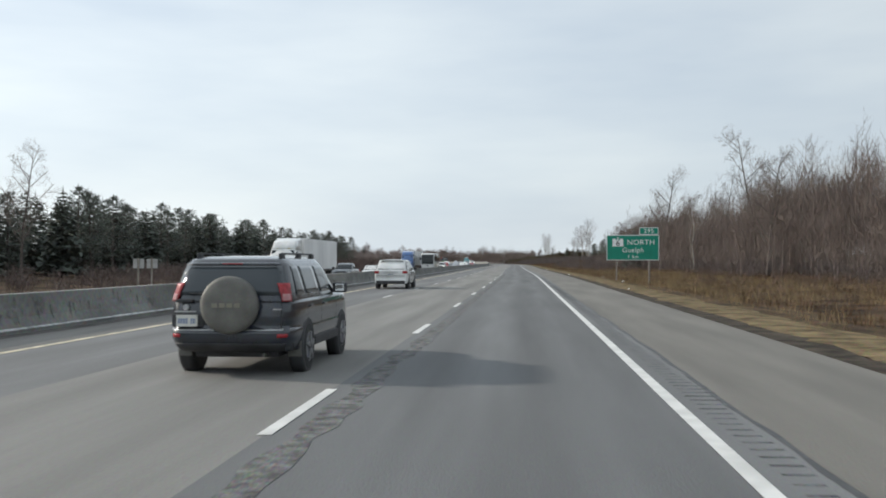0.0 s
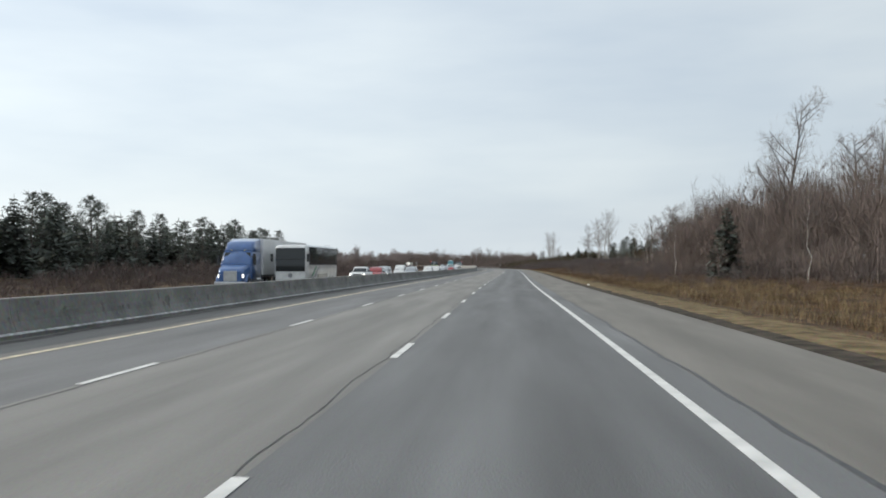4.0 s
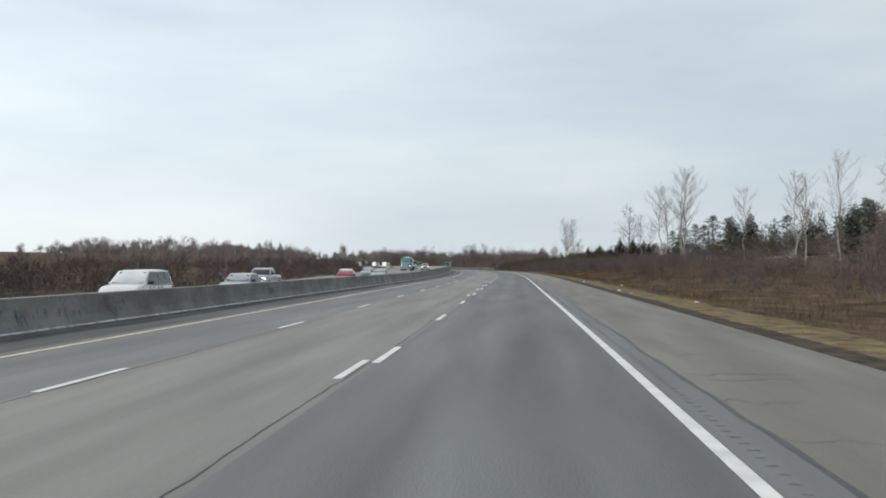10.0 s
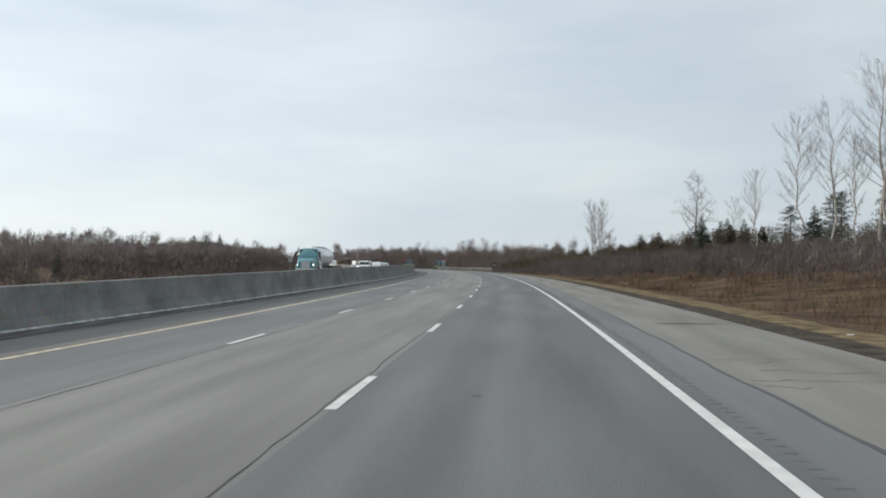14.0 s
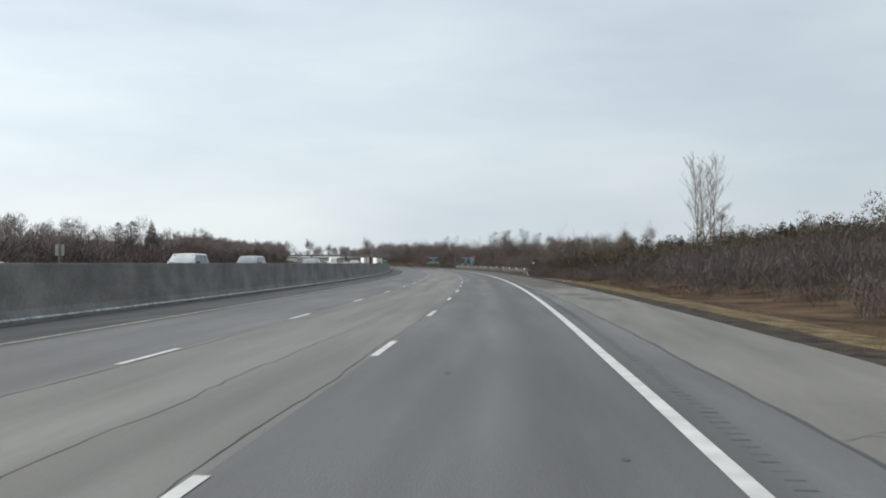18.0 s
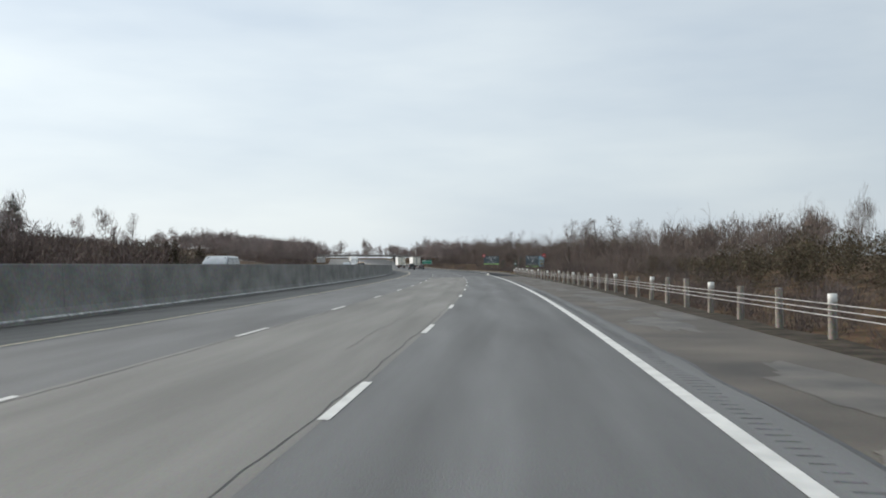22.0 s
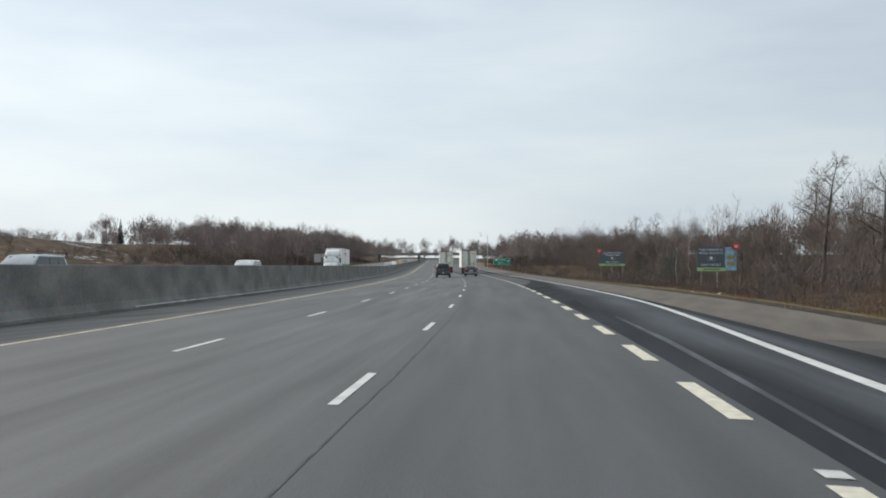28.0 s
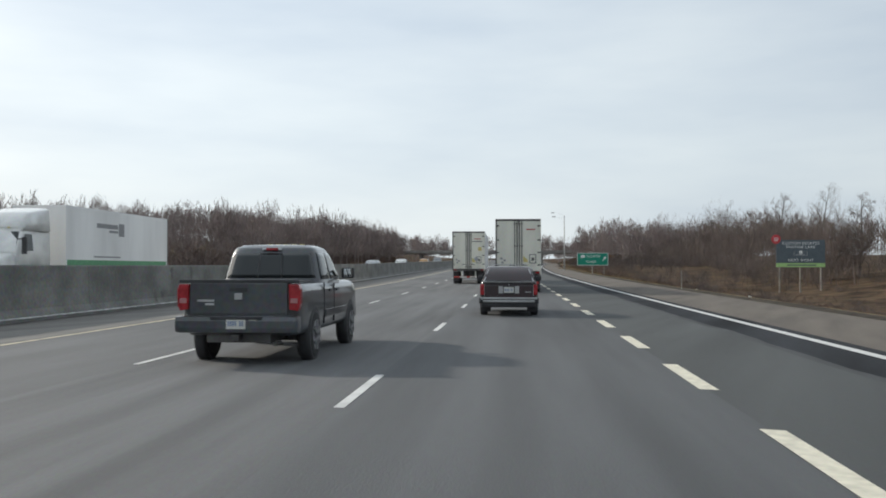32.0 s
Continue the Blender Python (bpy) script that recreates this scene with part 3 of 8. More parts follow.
def limb(wood, twigs, p, d, length, r, depth, spread, upward, light):
    """One limb with its forks; the last order goes to the twigs."""
    n = 4 if depth > 1 else 3
    pts, rad = [p], [r]
    for i in range(n):
        d = bend(d + Vector((0, 0, upward * 0.12)), 0.09)
        p = p + d * (length / n)
        pts.append(p)
        rad.append(r * (1 - 0.62 * (i + 1) / n))
    if depth <= 0:
        twigs.blade(pts[0], pts[-1], min(max(r, 0.01), 0.016))
        for k in range(3 if light else 6):
            a = pts[random.randint(0, n - 1)]
            twigs.blade(a, a + bend(d + Vector((0, 0, 0.2)), 0.36) * length * random.uniform(0.5, 1.05), 0.0075)
        return
    (wood if depth > 1 else twigs).tube(pts, rad, 5 if depth > 2 else 3)
    kids = {3: 7, 2: 6, 1: 6}.get(depth, 6) - (2 if light else 0)
    for k in range(kids):
        u = 0.3 + 0.68 * (k + random.random() * 0.8) / kids
        i = min(int(u * n), n - 1)
        a = pts[i].lerp(pts[i + 1], u * n - i)
        side = d.orthogonal()
        side.rotate(Matrix.Rotation(random.uniform(0, math.tau), 3, d))
        limb(wood, twigs, a, (d * (1 - spread) + side * spread + Vector((0, 0, upward * 0.25))).normalized(),
             length * random.uniform(0.42, 0.62) * (1.1 - 0.45 * u), r * 0.45 * (1.15 - 0.6 * u), depth - 1, spread, upward, light)


def bare_tree(seed, height, stems=1, spread=0.55, upward=0.6, first=0.3, light=False, thick=1.0):
    """Soups of wood and twigs for a leafless tree."""
    random.seed(seed)
    wood, twigs = Soup(), Soup()
    for s in range(stems):
        p = Vector((random.uniform(-1, 1) * (stems > 1) * 1.3, random.uniform(-1, 1) * (stems > 1) * 1.3, -0.4))
        h = height * (1 if s == 0 else random.uniform(0.75, 0.95))
        lean = Vector((random.gauss(0, 0.06), random.gauss(0, 0.06), 1)).normalized()
        n = 9
        pts, rad, d = [p], [0.017 * h * thick / (1 if stems == 1 else 1.5)], lean
        r0 = rad[0]
        for i in range(n):
            d = bend(d, 0.035)
            pts.append(pts[-1] + d * (h / n))
            rad.append(r0 * (1 - 0.93 * (i + 1) / n))
        wood.tube(pts, rad, 4 if light else 6)
        count = (9 if light else 15) if stems == 1 else (7 if light else 9)
        for k in range(count):
            u = first + (0.97 - first) * (k + random.random() * 0.7) / count
            i = min(int(u * n), n - 1)
            a = pts[i].lerp(pts[i + 1], u * n - i)
            t = random.uniform(0, math.tau)
            out = Vector((math.cos(t), math.sin(t), 0))
            limb(wood, twigs, a, (out * spread + Vector((0, 0, upward))).normalized(),
                 h * (0.36 if stems == 1 else 0.28) * (1.12 - 0.75 * u) * random.uniform(0.8, 1.2), r0 * 0.42 * (1.1 - 0.7 * u), 2 if not light else 1, spread, upward, light)
    return wood, twigs


def canopy(twigs, seed, height, wide, n, width, long=0.09, low=0.25):
    """Fine twigs fanning out to the rounded surface of an uneven crown."""
    random.seed(seed)
    lobes = [(0, 0, 0.6 * height, 0.42 * wide, 0.36 * height)] * 3
    for k in range(8):
        t, z = random.uniform(0, math.tau), random.uniform(0.34, 0.84)
        r = wide * random.uniform(0.2, 0.42) * (1.15 - 0.55 * z)
        lobes.append((math.cos(t) * r, math.sin(t) * r, z * height, wide * random.uniform(0.15, 0.26), height * random.uniform(0.09, 0.15)))
    heart = Vector((0, 0, low * height))
    for i in range(n):
        x, y, z, rx, rz = random.choice(lobes)
        d = Vector((random.gauss(0, 1), random.gauss(0, 1), random.gauss(0, 1))).normalized() * random.random() ** 0.4
        p = Vector((x + d.x * rx, y + d.y * rx, z + d.z * rz))
        if p.z < 0.12 * height:
            continue
        q = ((p - heart).normalized() + Vector((random.gauss(0, 0.38), random.gauss(0, 0.38), 0.35 + random.gauss(0, 0.2)))).normalized()
        twigs.blade(p - q * height * long * random.uniform(0.6, 1.4), p, width * random.uniform(0.65, 1.25))


def conifer(seed, height, ragged=0.2, wide=0.2, needles=1.0, point=0.8):
    random.seed(seed)
    wood, green = Soup(), Soup()
    wood.tube([Vector((0, 0, -0.4)), Vector((0.05, 0.02, height * 0.5)), Vector((0, 0, height))], [height * 0.014, height * 0.009, 0.02], 5)
    rows = int(13 + height * 0.8)
    for i in range(rows):
        u = i / rows
        z = height * (0.1 + 0.88 * u)
        reach = height * wide * (1 - u) ** point + 0.25
        n = int(7 + 3 * (1 - u))
        for k in range(n):
            if random.random() < ragged * 0.5:
                continue
            t = math.tau * (k + random.random()) / n
            out = Vector((math.cos(t), math.sin(t), 0))
            r = reach * random.uniform(1 - ragged, 1 + ragged * 0.6)
            p = Vector((0, 0, z))
            tip = p + out * r + Vector((0, 0, r * random.uniform(-0.35, 0.15)))
            m = int(4 + 3 * needles)
            for j in range(m):
                a = p.lerp(tip, 0.15 + 0.8 * j / m)
                w = r * 0.19 + 0.1
                side = out.cross(Vector((0, 0, 1))) * random.choice((-1, 1))
                q = a + out * r * 0.28 + side * w * random.uniform(0.6, 2.2) + Vector((0, 0, random.uniform(-0.6, 0.45) * w * 2))
                green.blade(a, q, w * random.uniform(0.45, 0.8), Vector((random.gauss(0, 0.4), random.gauss(0, 0.4), 1)))
    green.blade(Vector((0, 0, height * 0.95)), Vector((0, 0, height * 1.03)), 0.09)
    return wood, green


def upright_tree(seed, height, stems=1, first=0.32, reach=0.24, rise_by=0.9, thick=1.0, twiggy=6):
    """Soups of a slender leafless tree: straight stems, ascending side limbs in an oval crown, fine twigs."""
    random.seed(seed)
    stem_soups, twigs = [Soup() for _ in range(stems)], Soup()
    for s in range(stems):
        t0 = math.tau * s / max(stems, 1) + random.uniform(-0.4, 0.4)
        foot = Vector((math.cos(t0), math.sin(t0), 0)) * (0.06 * height * random.uniform(0.6, 1.3) if stems > 1 else 0)
        h = height * (1.0 if s == 0 else random.uniform(0.82, 0.98))
        top = foot * random.uniform(1.6, 2.4) + Vector((random.gauss(0, 0.02), random.gauss(0, 0.02), 0)) * height + Vector((0, 0, h))
        n = 8
        pts = [foot.lerp(top, i / n) + Vector((random.gauss(0, 0.011), random.gauss(0, 0.011), 0)) * h * (0 < i < n) for i in range(n + 1)]
        pts[0].z -= 0.5
        r0 = 0.0105 * h * thick
        stem_soups[s].tube(pts, [r0 * (1 - 0.94 * i / n) for i in range(n + 1)], 6 if stems == 1 else 5)
        count = 40 if stems == 1 else 24
        for k in range(count):
            u = first + (0.985 - first) * (k + random.random() * 0.8) / count
            i = min(int(u * n), n - 1)
            a = pts[i].lerp(pts[i + 1], u * n - i)
            t = random.uniform(0, math.tau)
            out = Vector((math.cos(t), math.sin(t), 0))
            long = height * reach * (0.3 + 0.9 * math.sin(math.pi * min(1.0, 0.25 + 0.75 * (u - first) / (1 - first)))) * random.uniform(0.4, 1.25)
            d = (out + Vector((0, 0, rise_by * random.uniform(0.6, 1.5)))).normalized()
            mid = a + d * long * 0.5
            d2 = (d + Vector((random.gauss(0, 0.12), random.gauss(0, 0.12), 0.3))).normalized()
            tip = mid + d2 * long * 0.5
            r = max(0.012, r0 * 0.3 * (1.1 - u))
            twigs.tube([a, mid, tip], [r, r * 0.6, 0.006], 3)
            for j in range(twiggy):
                v = 0.25 + 0.75 * j / twiggy
                b = a.lerp(mid, v * 2) if v < 0.5 else mid.lerp(tip, v * 2 - 1)
                e = (d2 + Vector((random.gauss(0, 0.45), random.gauss(0, 0.45), random.gauss(0.25, 0.25)))).normalized()
                q = b + e * long * random.uniform(0.22, 0.42) * (1.25 - 0.6 * v)
                twigs.blade(b, q, 0.011)
                for _ in range(4):
                    c = b.lerp(q, random.uniform(0.25, 0.9))
                    g = (e + Vector((random.gauss(0, 0.4), random.gauss(0, 0.4), random.gauss(0.25, 0.25)))).normalized()
                    twigs.blade(c, c + g * long * random.uniform(0.12, 0.24), 0.0075)
    return (*stem_soups, twigs)


def pine(seed, height, wide=0.26):
    """A pine with an open rounded crown: bare lower trunk, level boughs with upturned clumps of needles."""
    random.seed(seed)
    wood, green = Soup(), Soup()
    lean = Vector((random.gauss(0, 0.02), random.gauss(0, 0.02), 0)) * height
    wood.tube([Vector((0, 0, -0.4)), lean * 0.5 + Vector((0, 0, height * 0.5)), lean + Vector((0, 0, height * 0.97))], [height * 0.016, height * 0.011, 0.03], 5)
    for i in range(46):
        u = i / 46
        z = height * (0.2 + 0.78 * u)
        reach = height * wide * min(1.0, 0.55 + 1.3 * u) * (1 - u ** 2.2) ** 0.75 * random.uniform(0.55, 1.12) + 0.3
        t = i * 2.4 + random.uniform(-0.4, 0.4)
        out = Vector((math.cos(t), math.sin(t), random.uniform(-0.08, 0.3)))
        p = lean * (z / height) + Vector((0, 0, z))
        tip = p + out * reach
        wood.tube([p, tip], [0.05, 0.02], 3)
        for j in range(4):
            c = p.lerp(tip, 0.4 + 0.2 * j) + Vector((random.gauss(0, 0.16), random.gauss(0, 0.16), 0.1)) * reach * 0.5
            size = random.uniform(0.32, 0.62) * (0.6 + 0.06 * height)
            for k in range(13):
                d = Vector((random.gauss(0, 1), random.gauss(0, 1), random.gauss(0.35, 0.7))).normalized()
                q = c + d * size * random.uniform(0.15, 0.5)
                green.blade(q, q + d * size * random.uniform(0.4, 0.8), random.uniform(0.035, 0.075))
    for k in range(26):
        d = Vector((random.gauss(0, 0.5), random.gauss(0, 0.5), 1)).normalized()
        green.blade(lean + Vector((0, 0, height * 0.94)), lean + Vector((0, 0, height * 0.94)) + d * random.uniform(0.4, 0.9), 0.05)
    return wood, green


def bush(seed, height, n=170, wide=0.75, thin=1.0):
    """A fuzzy dome of fine crossing twigs over a few stems."""
    random.seed(seed)
    twigs = Soup()
    lobes = [(random.gauss(0, 0.3) * wide * height, random.gauss(0, 0.3) * wide * height, random.uniform(0.34, 0.68) * height, random.uniform(0.24, 0.4) * height) for _ in range(7)]
    for s in range(7):
        t = random.uniform(0, math.tau)
        p = Vector((math.cos(t), math.sin(t), 0)) * 0.12 * height
        twigs.blade(p, p + Vector((math.cos(t) * wide * random.random(), math.sin(t) * wide * random.random(), 1)).normalized() * height * random.uniform(0.5, 0.85), 0.009 * thin)
    for i in range(n):
        x, y, z, r = random.choice(lobes)
        d = Vector((random.gauss(0, 1), random.gauss(0, 1), random.gauss(0, 1))).normalized()
        p = Vector((x, y, z)) + d * r * random.random() ** 0.4
        if p.z < 0.1 * height:
            p.z = random.uniform(0.1, 0.4) * height
        q = (Vector((p.x, p.y, p.z + 0.1 * height)).normalized() + Vector((random.gauss(0, 0.45), random.gauss(0, 0.45), random.gauss(0.2, 0.3)))).normalized()
        twigs.blade(p - q * height * random.uniform(0.12, 0.3), p, random.uniform(0.009, 0.016) * thin)
    return twigs


def shrub(seed, height, n=700):
    """A rounded evergreen with lumpy outline, for cedar scrub."""
    random.seed(seed)
    green = Soup()
    lobes = [(random.gauss(0, 0.17) * height, random.gauss(0, 0.17) * height, random.uniform(0.15, 0.75) * height, random.uniform(0.15, 0.27) * height) for _ in range(11)]
    for i in range(n):
        x, y, z, r = random.choice(lobes)
        d = Vector((random.gauss(0, 1), random.gauss(0, 1), random.gauss(0, 1))).normalized()
        p = Vector((x, y, z)) + d * r * random.uniform(0.65, 1.0)
        q = (d + Vector((random.gauss(0, 0.5), random.gauss(0, 0.5), 0.25))).normalized()
        green.blade(p - q * height * random.uniform(0.04, 0.075), p, height * random.uniform(0.0055, 0.0105))
    return green


def tuft(seed, height, n=18):
    random.seed(seed)
    s = Soup()
    for i in range(n):
        t, r = random.uniform(0, math.tau), random.random() ** 0.5 * 0.6
        p = Vector((math.cos(t) * r, math.sin(t) * r, -0.02))
        s.blade(p, p + Vector((random.gauss(0, 0.34), random.gauss(0, 0.34), 1)).normalized() * height * random.uniform(0.4, 1.0), 0.0115)
    return s


def scatter(name, soups, places, material, label, category="", group=""):
    """One mesh of many copies of the soups, each at (lat, y, scale)."""
    data = [s.arrays() for s in soups]
    vs, fs, n = [], [], 0
    for lat, y, k in places:
        v, f = data[random.randrange(len(data))]
        t = random.uniform(0, math.tau)
        c, s = math.cos(t) * k, math.sin(t) * k
        kz = k * random.uniform(0.85, 1.15)
        p = np.empty_like(v)
        p[:, 0] = v[:, 0] * c - v[:, 1] * s + edge_x(y) + lat
        p[:, 1] = v[:, 0] * s + v[:, 1] * c + y
        p[:, 2] = v[:, 2] * kz + ground_height(lat, y) - 0.05
        vs.append(p)
        fs.append(f + n)
        n += len(v)
    V, F = np.concatenate(vs), np.concatenate(fs)
    me = bpy.data.meshes.new(name)
    me.vertices.add(len(V))
    me.vertices.foreach_set("co", V.ravel())
    me.loops.add(F.size)
    me.loops.foreach_set("vertex_index", F.ravel())
    me.polygons.add(len(F))
    me.polygons.foreach_set("loop_start", np.arange(0, F.size, 3, dtype=np.int32))
    me.update(calc_edges=True)
    me.materials.append(material)
    return put(name, me, label=label, kind="stuff", category=category or name.replace("_", " "))


def make_tree(name, soups, materials, names, label, category, group):
    ob = tagged(new(name), label, category, group)
    for s, m, n in zip(soups, materials, names):
        put(n, s.mesh(n, m), ob)
    return ob


def plant(proto, lat, y, scale=1.0, turn=0.0):
    ob = copy_thing(proto, pose(edge_x(y) + lat, y, ground_height(lat, y) - 0.05, 0, 0, turn))
    ob.scale = (scale, scale, scale)
    return ob


BARE_PARTS, FIR_PARTS = ("trunk", "crown"), ("trunk", "crown")
def hazy(soups, seed, height, wide, n, low=0.25):
    canopy(soups[1], seed, height, wide, n, 0.011, 0.07, low)
    return soups


protos = {
    "cottonwood": make_tree("bare_tree", hazy(bare_tree(11, 24, spread=0.75, upward=0.62, first=0.3, thick=0.8), 7, 24, 6.5, 500, 0.4), (BARK, TWIG_PALE), BARE_PARTS, "tall leafless cottonwood with grey ascending limbs", "tree", "roadside trees"),
    "maple": make_tree("bare_tree", hazy(bare_tree(12, 16, spread=0.85, upward=0.6, first=0.25, thick=1.15), 2, 16, 6.6, 900, 0.4), (BARK, TWIG), BARE_PARTS, "broad leafless tree with dark twisting limbs", "tree", "roadside trees"),
    "oak": make_tree("bare_tree", hazy(bare_tree(13, 14, spread=0.95, upward=0.5, first=0.22, thick=1.2), 3, 14, 6.6, 900, 0.4), (BARK, TWIG), BARE_PARTS, "broad leafless tree with dark twisting limbs", "tree", "roadside trees"),
    "birch": make_tree("birch_tree", upright_tree(14, 19, first=0.34, reach=0.25, rise_by=0.8, thick=1.0, twiggy=11), (BARK_PALE, TWIG_PALE), BARE_PARTS, "slender leafless birch with a pale trunk", "tree", "birches"),
    "birch_b": make_tree("birch_tree", upright_tree(15, 15, first=0.36, reach=0.25, rise_by=0.95, thick=0.95, twiggy=10), (BARK_PALE, TWIG_PALE), BARE_PARTS, "slender leafless birch with a pale trunk", "tree", "birches"),
    "poplar": make_tree("poplar_clump", upright_tree(16, 18, stems=7, first=0.24, reach=0.2, rise_by=1.2, thick=0.75, twiggy=10), (BARK_PALE,) * 7 + (TWIG_PALE,), ("trunk",) * 7 + ("crown",), "leafless clump of pale upright poplar stems", "tree", "poplar clumps"),
    "pine_a": make_tree("pine_tree", pine(21, 11.5, 0.24), (BARK, NEEDLE), FIR_PARTS, "dark green pine with a ragged crown", "tree", "pines"),
    "pine_b": make_tree("pine_tree", pine(22, 10.5, 0.28), (BARK, NEEDLE), FIR_PARTS, "dark green pine with a ragged crown", "tree", "pines"),
    "spruce": make_tree("spruce_tree", conifer(23, 11, 0.2, 0.26, 1.4), (BARK, NEEDLE), FIR_PARTS, "dense dark green spruce reaching to the ground", "tree", "spruces"),
    "cedar": make_tree("cedar_tree", conifer(24, 6, 0.3, 0.3, 1.3), (BARK, CEDAR), FIR_PARTS, "olive-brown cedar shrub on the bank", "tree", "cedars"),
}
# single trees that stand out: kind, metres right of the edge marking, metres along, size
for kind, lat, y, k, turn in [
    ("cottonwood", 34.7, 249, 1.04, 40), ("cottonwood", 34.1, 150, 0.9, 200), ("maple", 30, 128, 1.0, 10), ("birch", 37, 138, 0.95, 70),
    ("spruce", 46, 158, 1.3, 0), ("spruce", 44, 171, 1.2, 90), ("spruce", 48, 186, 1.2, 200), ("spruce", 28, 252, 0.95, 20), ("spruce", 40, 262, 0.8, 50),
    ("maple", 38.4, 230, 1.1, 100), ("oak", 40, 210, 1.1, 60), ("birch_b", 30, 221, 0.7, 30), ("birch_b", 33, 199, 0.75, 110), ("birch", 31, 184, 0.7, 10),
    ("maple", 38, 321, 1.05, 80), ("oak", 37.9, 361, 1.25, 20), ("maple", 36, 345, 1.0, 140), ("oak", 40, 385, 1.1, 240), ("birch_b", 29, 303, 0.65, 0),
    ("birch", 39.9, 410, 0.78, 15), ("birch_b", 41, 428, 0.85, 115), ("birch_b", 45.9, 450, 0.95, 30), ("birch_b", 44.6, 476, 0.9, 200), ("birch", 36, 494, 1.0, 60),
    ("birch", 37.8, 500, 1.08, 170), ("birch_b", 37.3, 524, 1.18, 20), ("birch_b", 40, 512, 0.9, 280), ("birch_b", 34, 531, 0.8, 90), ("birch", 35.5, 506, 0.9, 250),
    ("pine_b", 47, 520, 0.8, 10), ("pine_a", 50, 508, 0.75, 80), ("pine_b", 46, 535, 0.8, 150), ("pine_a", 52, 548, 0.85, 210), ("pine_b", 49, 561, 0.8, 280), ("spruce", 47, 545, 0.7, 30), ("pine_a", 45, 488, 0.6, 120), ("spruce", 34, 559, 0.7, 15), ("spruce", 38, 562, 0.62, 140), ("spruce", 36.5, 553, 0.62, 260), ("spruce", 40, 556, 0.6, 80),
    ("cottonwood", 49.5, 618, 0.82, 300), ("birch_b", 52, 600, 0.8, 10), ("poplar", 43.5, 690, 1.1, 0), ("oak", 49, 700, 0.8, 45),
    ("maple", 42, 918, 1.05, 10), ("oak", 44, 908, 1.15, 90), ("maple", 58, 923, 1.05, 200), ("oak", 45, 896, 1.1, 300), ("maple", 60, 969, 1.1, 60), ("oak", 43, 952, 0.72, 150),
    ("maple", 50, 880, 0.85, 20), ("oak", 56, 1066, 0.95, 130), ("cottonwood", 67, 1120, 0.7, 20), ("maple", 70, 1160, 1.1, 0),
    ("pine_b", 38, 979, 0.5, 10), ("pine_a", 41, 984, 0.58, 60), ("pine_b", 35, 987, 0.5, 140), ("pine_a", 43, 974, 0.52, 220), ("pine_b", 37, 972, 0.45, 300), ("birch", 36, 963, 0.5, 40), ("birch_b", 39, 967, 0.62, 90),
    ("cottonwood", -55, 101, 0.62, 0), ("birch_b", -70, 564, 0.5, 20), ("birch_b", -76, 545, 0.42, 80), ("birch_b", -90, 610, 0.5, 20), ("maple", -95, 690, 0.5, 120),
    ("birch_b", -64, 497, 0.38, 20), ("oak", -62, 455, 0.34, 20), ("maple", -80, 840, 0.5, 0), ("pine_a", -88, 771, 0.78, 0), ("spruce", -83, 776, 0.85, 70), ("pine_b", -94, 780, 0.75, 200),
    ("pine_a", -66, 470, 0.4, 0), ("spruce", -60, 520, 0.3, 0),
]:
    plant(protos[kind], lat, y, k, turn)
random.seed(31)
for i in range(74):           # front of the pine plantation
    y = 40 + i * 4.85 + random.uniform(-2, 2)
    plant(protos[random.choice(("pine_a", "pine_b", "pine_a", "spruce"))], -68 - random.uniform(0, 7) - 4 * math.sin(y * 0.03), y, random.uniform(0.95, 1.25) * ramp(y, (330, 1.0), (395, 0.85)), random.uniform(0, 360))
for i in range(22):           # cedars on the near bank
    y = random.uniform(540, 720)
    plant(protos["cedar"], random.uniform(28, 48), y, random.uniform(0.65, 1.0), random.uniform(0, 360))
for i in range(15):
    y = random.uniform(425, 515)
    plant(protos[random.choice(("spruce", "pine_b"))], random.uniform(46, 58), y, random.uniform(0.75, 1.05), random.uniform(0, 360))
for ob in protos.values():    # the models themselves stand in the woods behind
    ob.matrix_basis = pose(edge_x(300) + random.uniform(50, 75), 270 + random.uniform(0, 130), 0.2)

light_trees = [bare_tree(40 + i, 15, spread=0.66, upward=0.65, first=0.22, light=True, thick=0.5) for i in range(5)]
for i, (wood, twigs) in enumerate(light_trees):
    canopy(twigs, 400 + i, 14.5, 8.0, 800, 0.02, 0.09)
    n = len(twigs.v)
    twigs.v += wood.v
    twigs.f += [tuple(i + n for i in f) for f in wood.f]
light_soups = [t for _, t in light_trees]
far_soups = []
for i in range(5):
    far_soups.append(Soup())
    far_soups[i].tube([Vector((0, 0, -0.4)), Vector((0.2, 0, 6)), Vector((0, 0.2, 12))], [0.09, 0.07, 0.02], 3)
    canopy(far_soups[i], 450 + i, 14.5, 9.0, 340, 0.08, 0.1, 0.18)
pine_soups = [conifer(60 + i, 11, 0.55, 0.24, 0.3, 0.4)[1] for i in range(3)]
bushes = [bush(70 + i, 2.6, 155, 0.8, 1.25) for i in range(5)]
low_bushes = [bush(80 + i, 2.6, 120, 0.85, 1.25) for i in range(4)]
far_bushes = [bush(270 + i, 2.6, 105, 0.85, 2.5) for i in range(4)]
thickets = [bush(170 + i, 5.5, 310, 0.6, 1.2) for i in range(4)]
shrubs = [shrub(190 + i, 5.0) for i in range(5)]
random.seed(77)


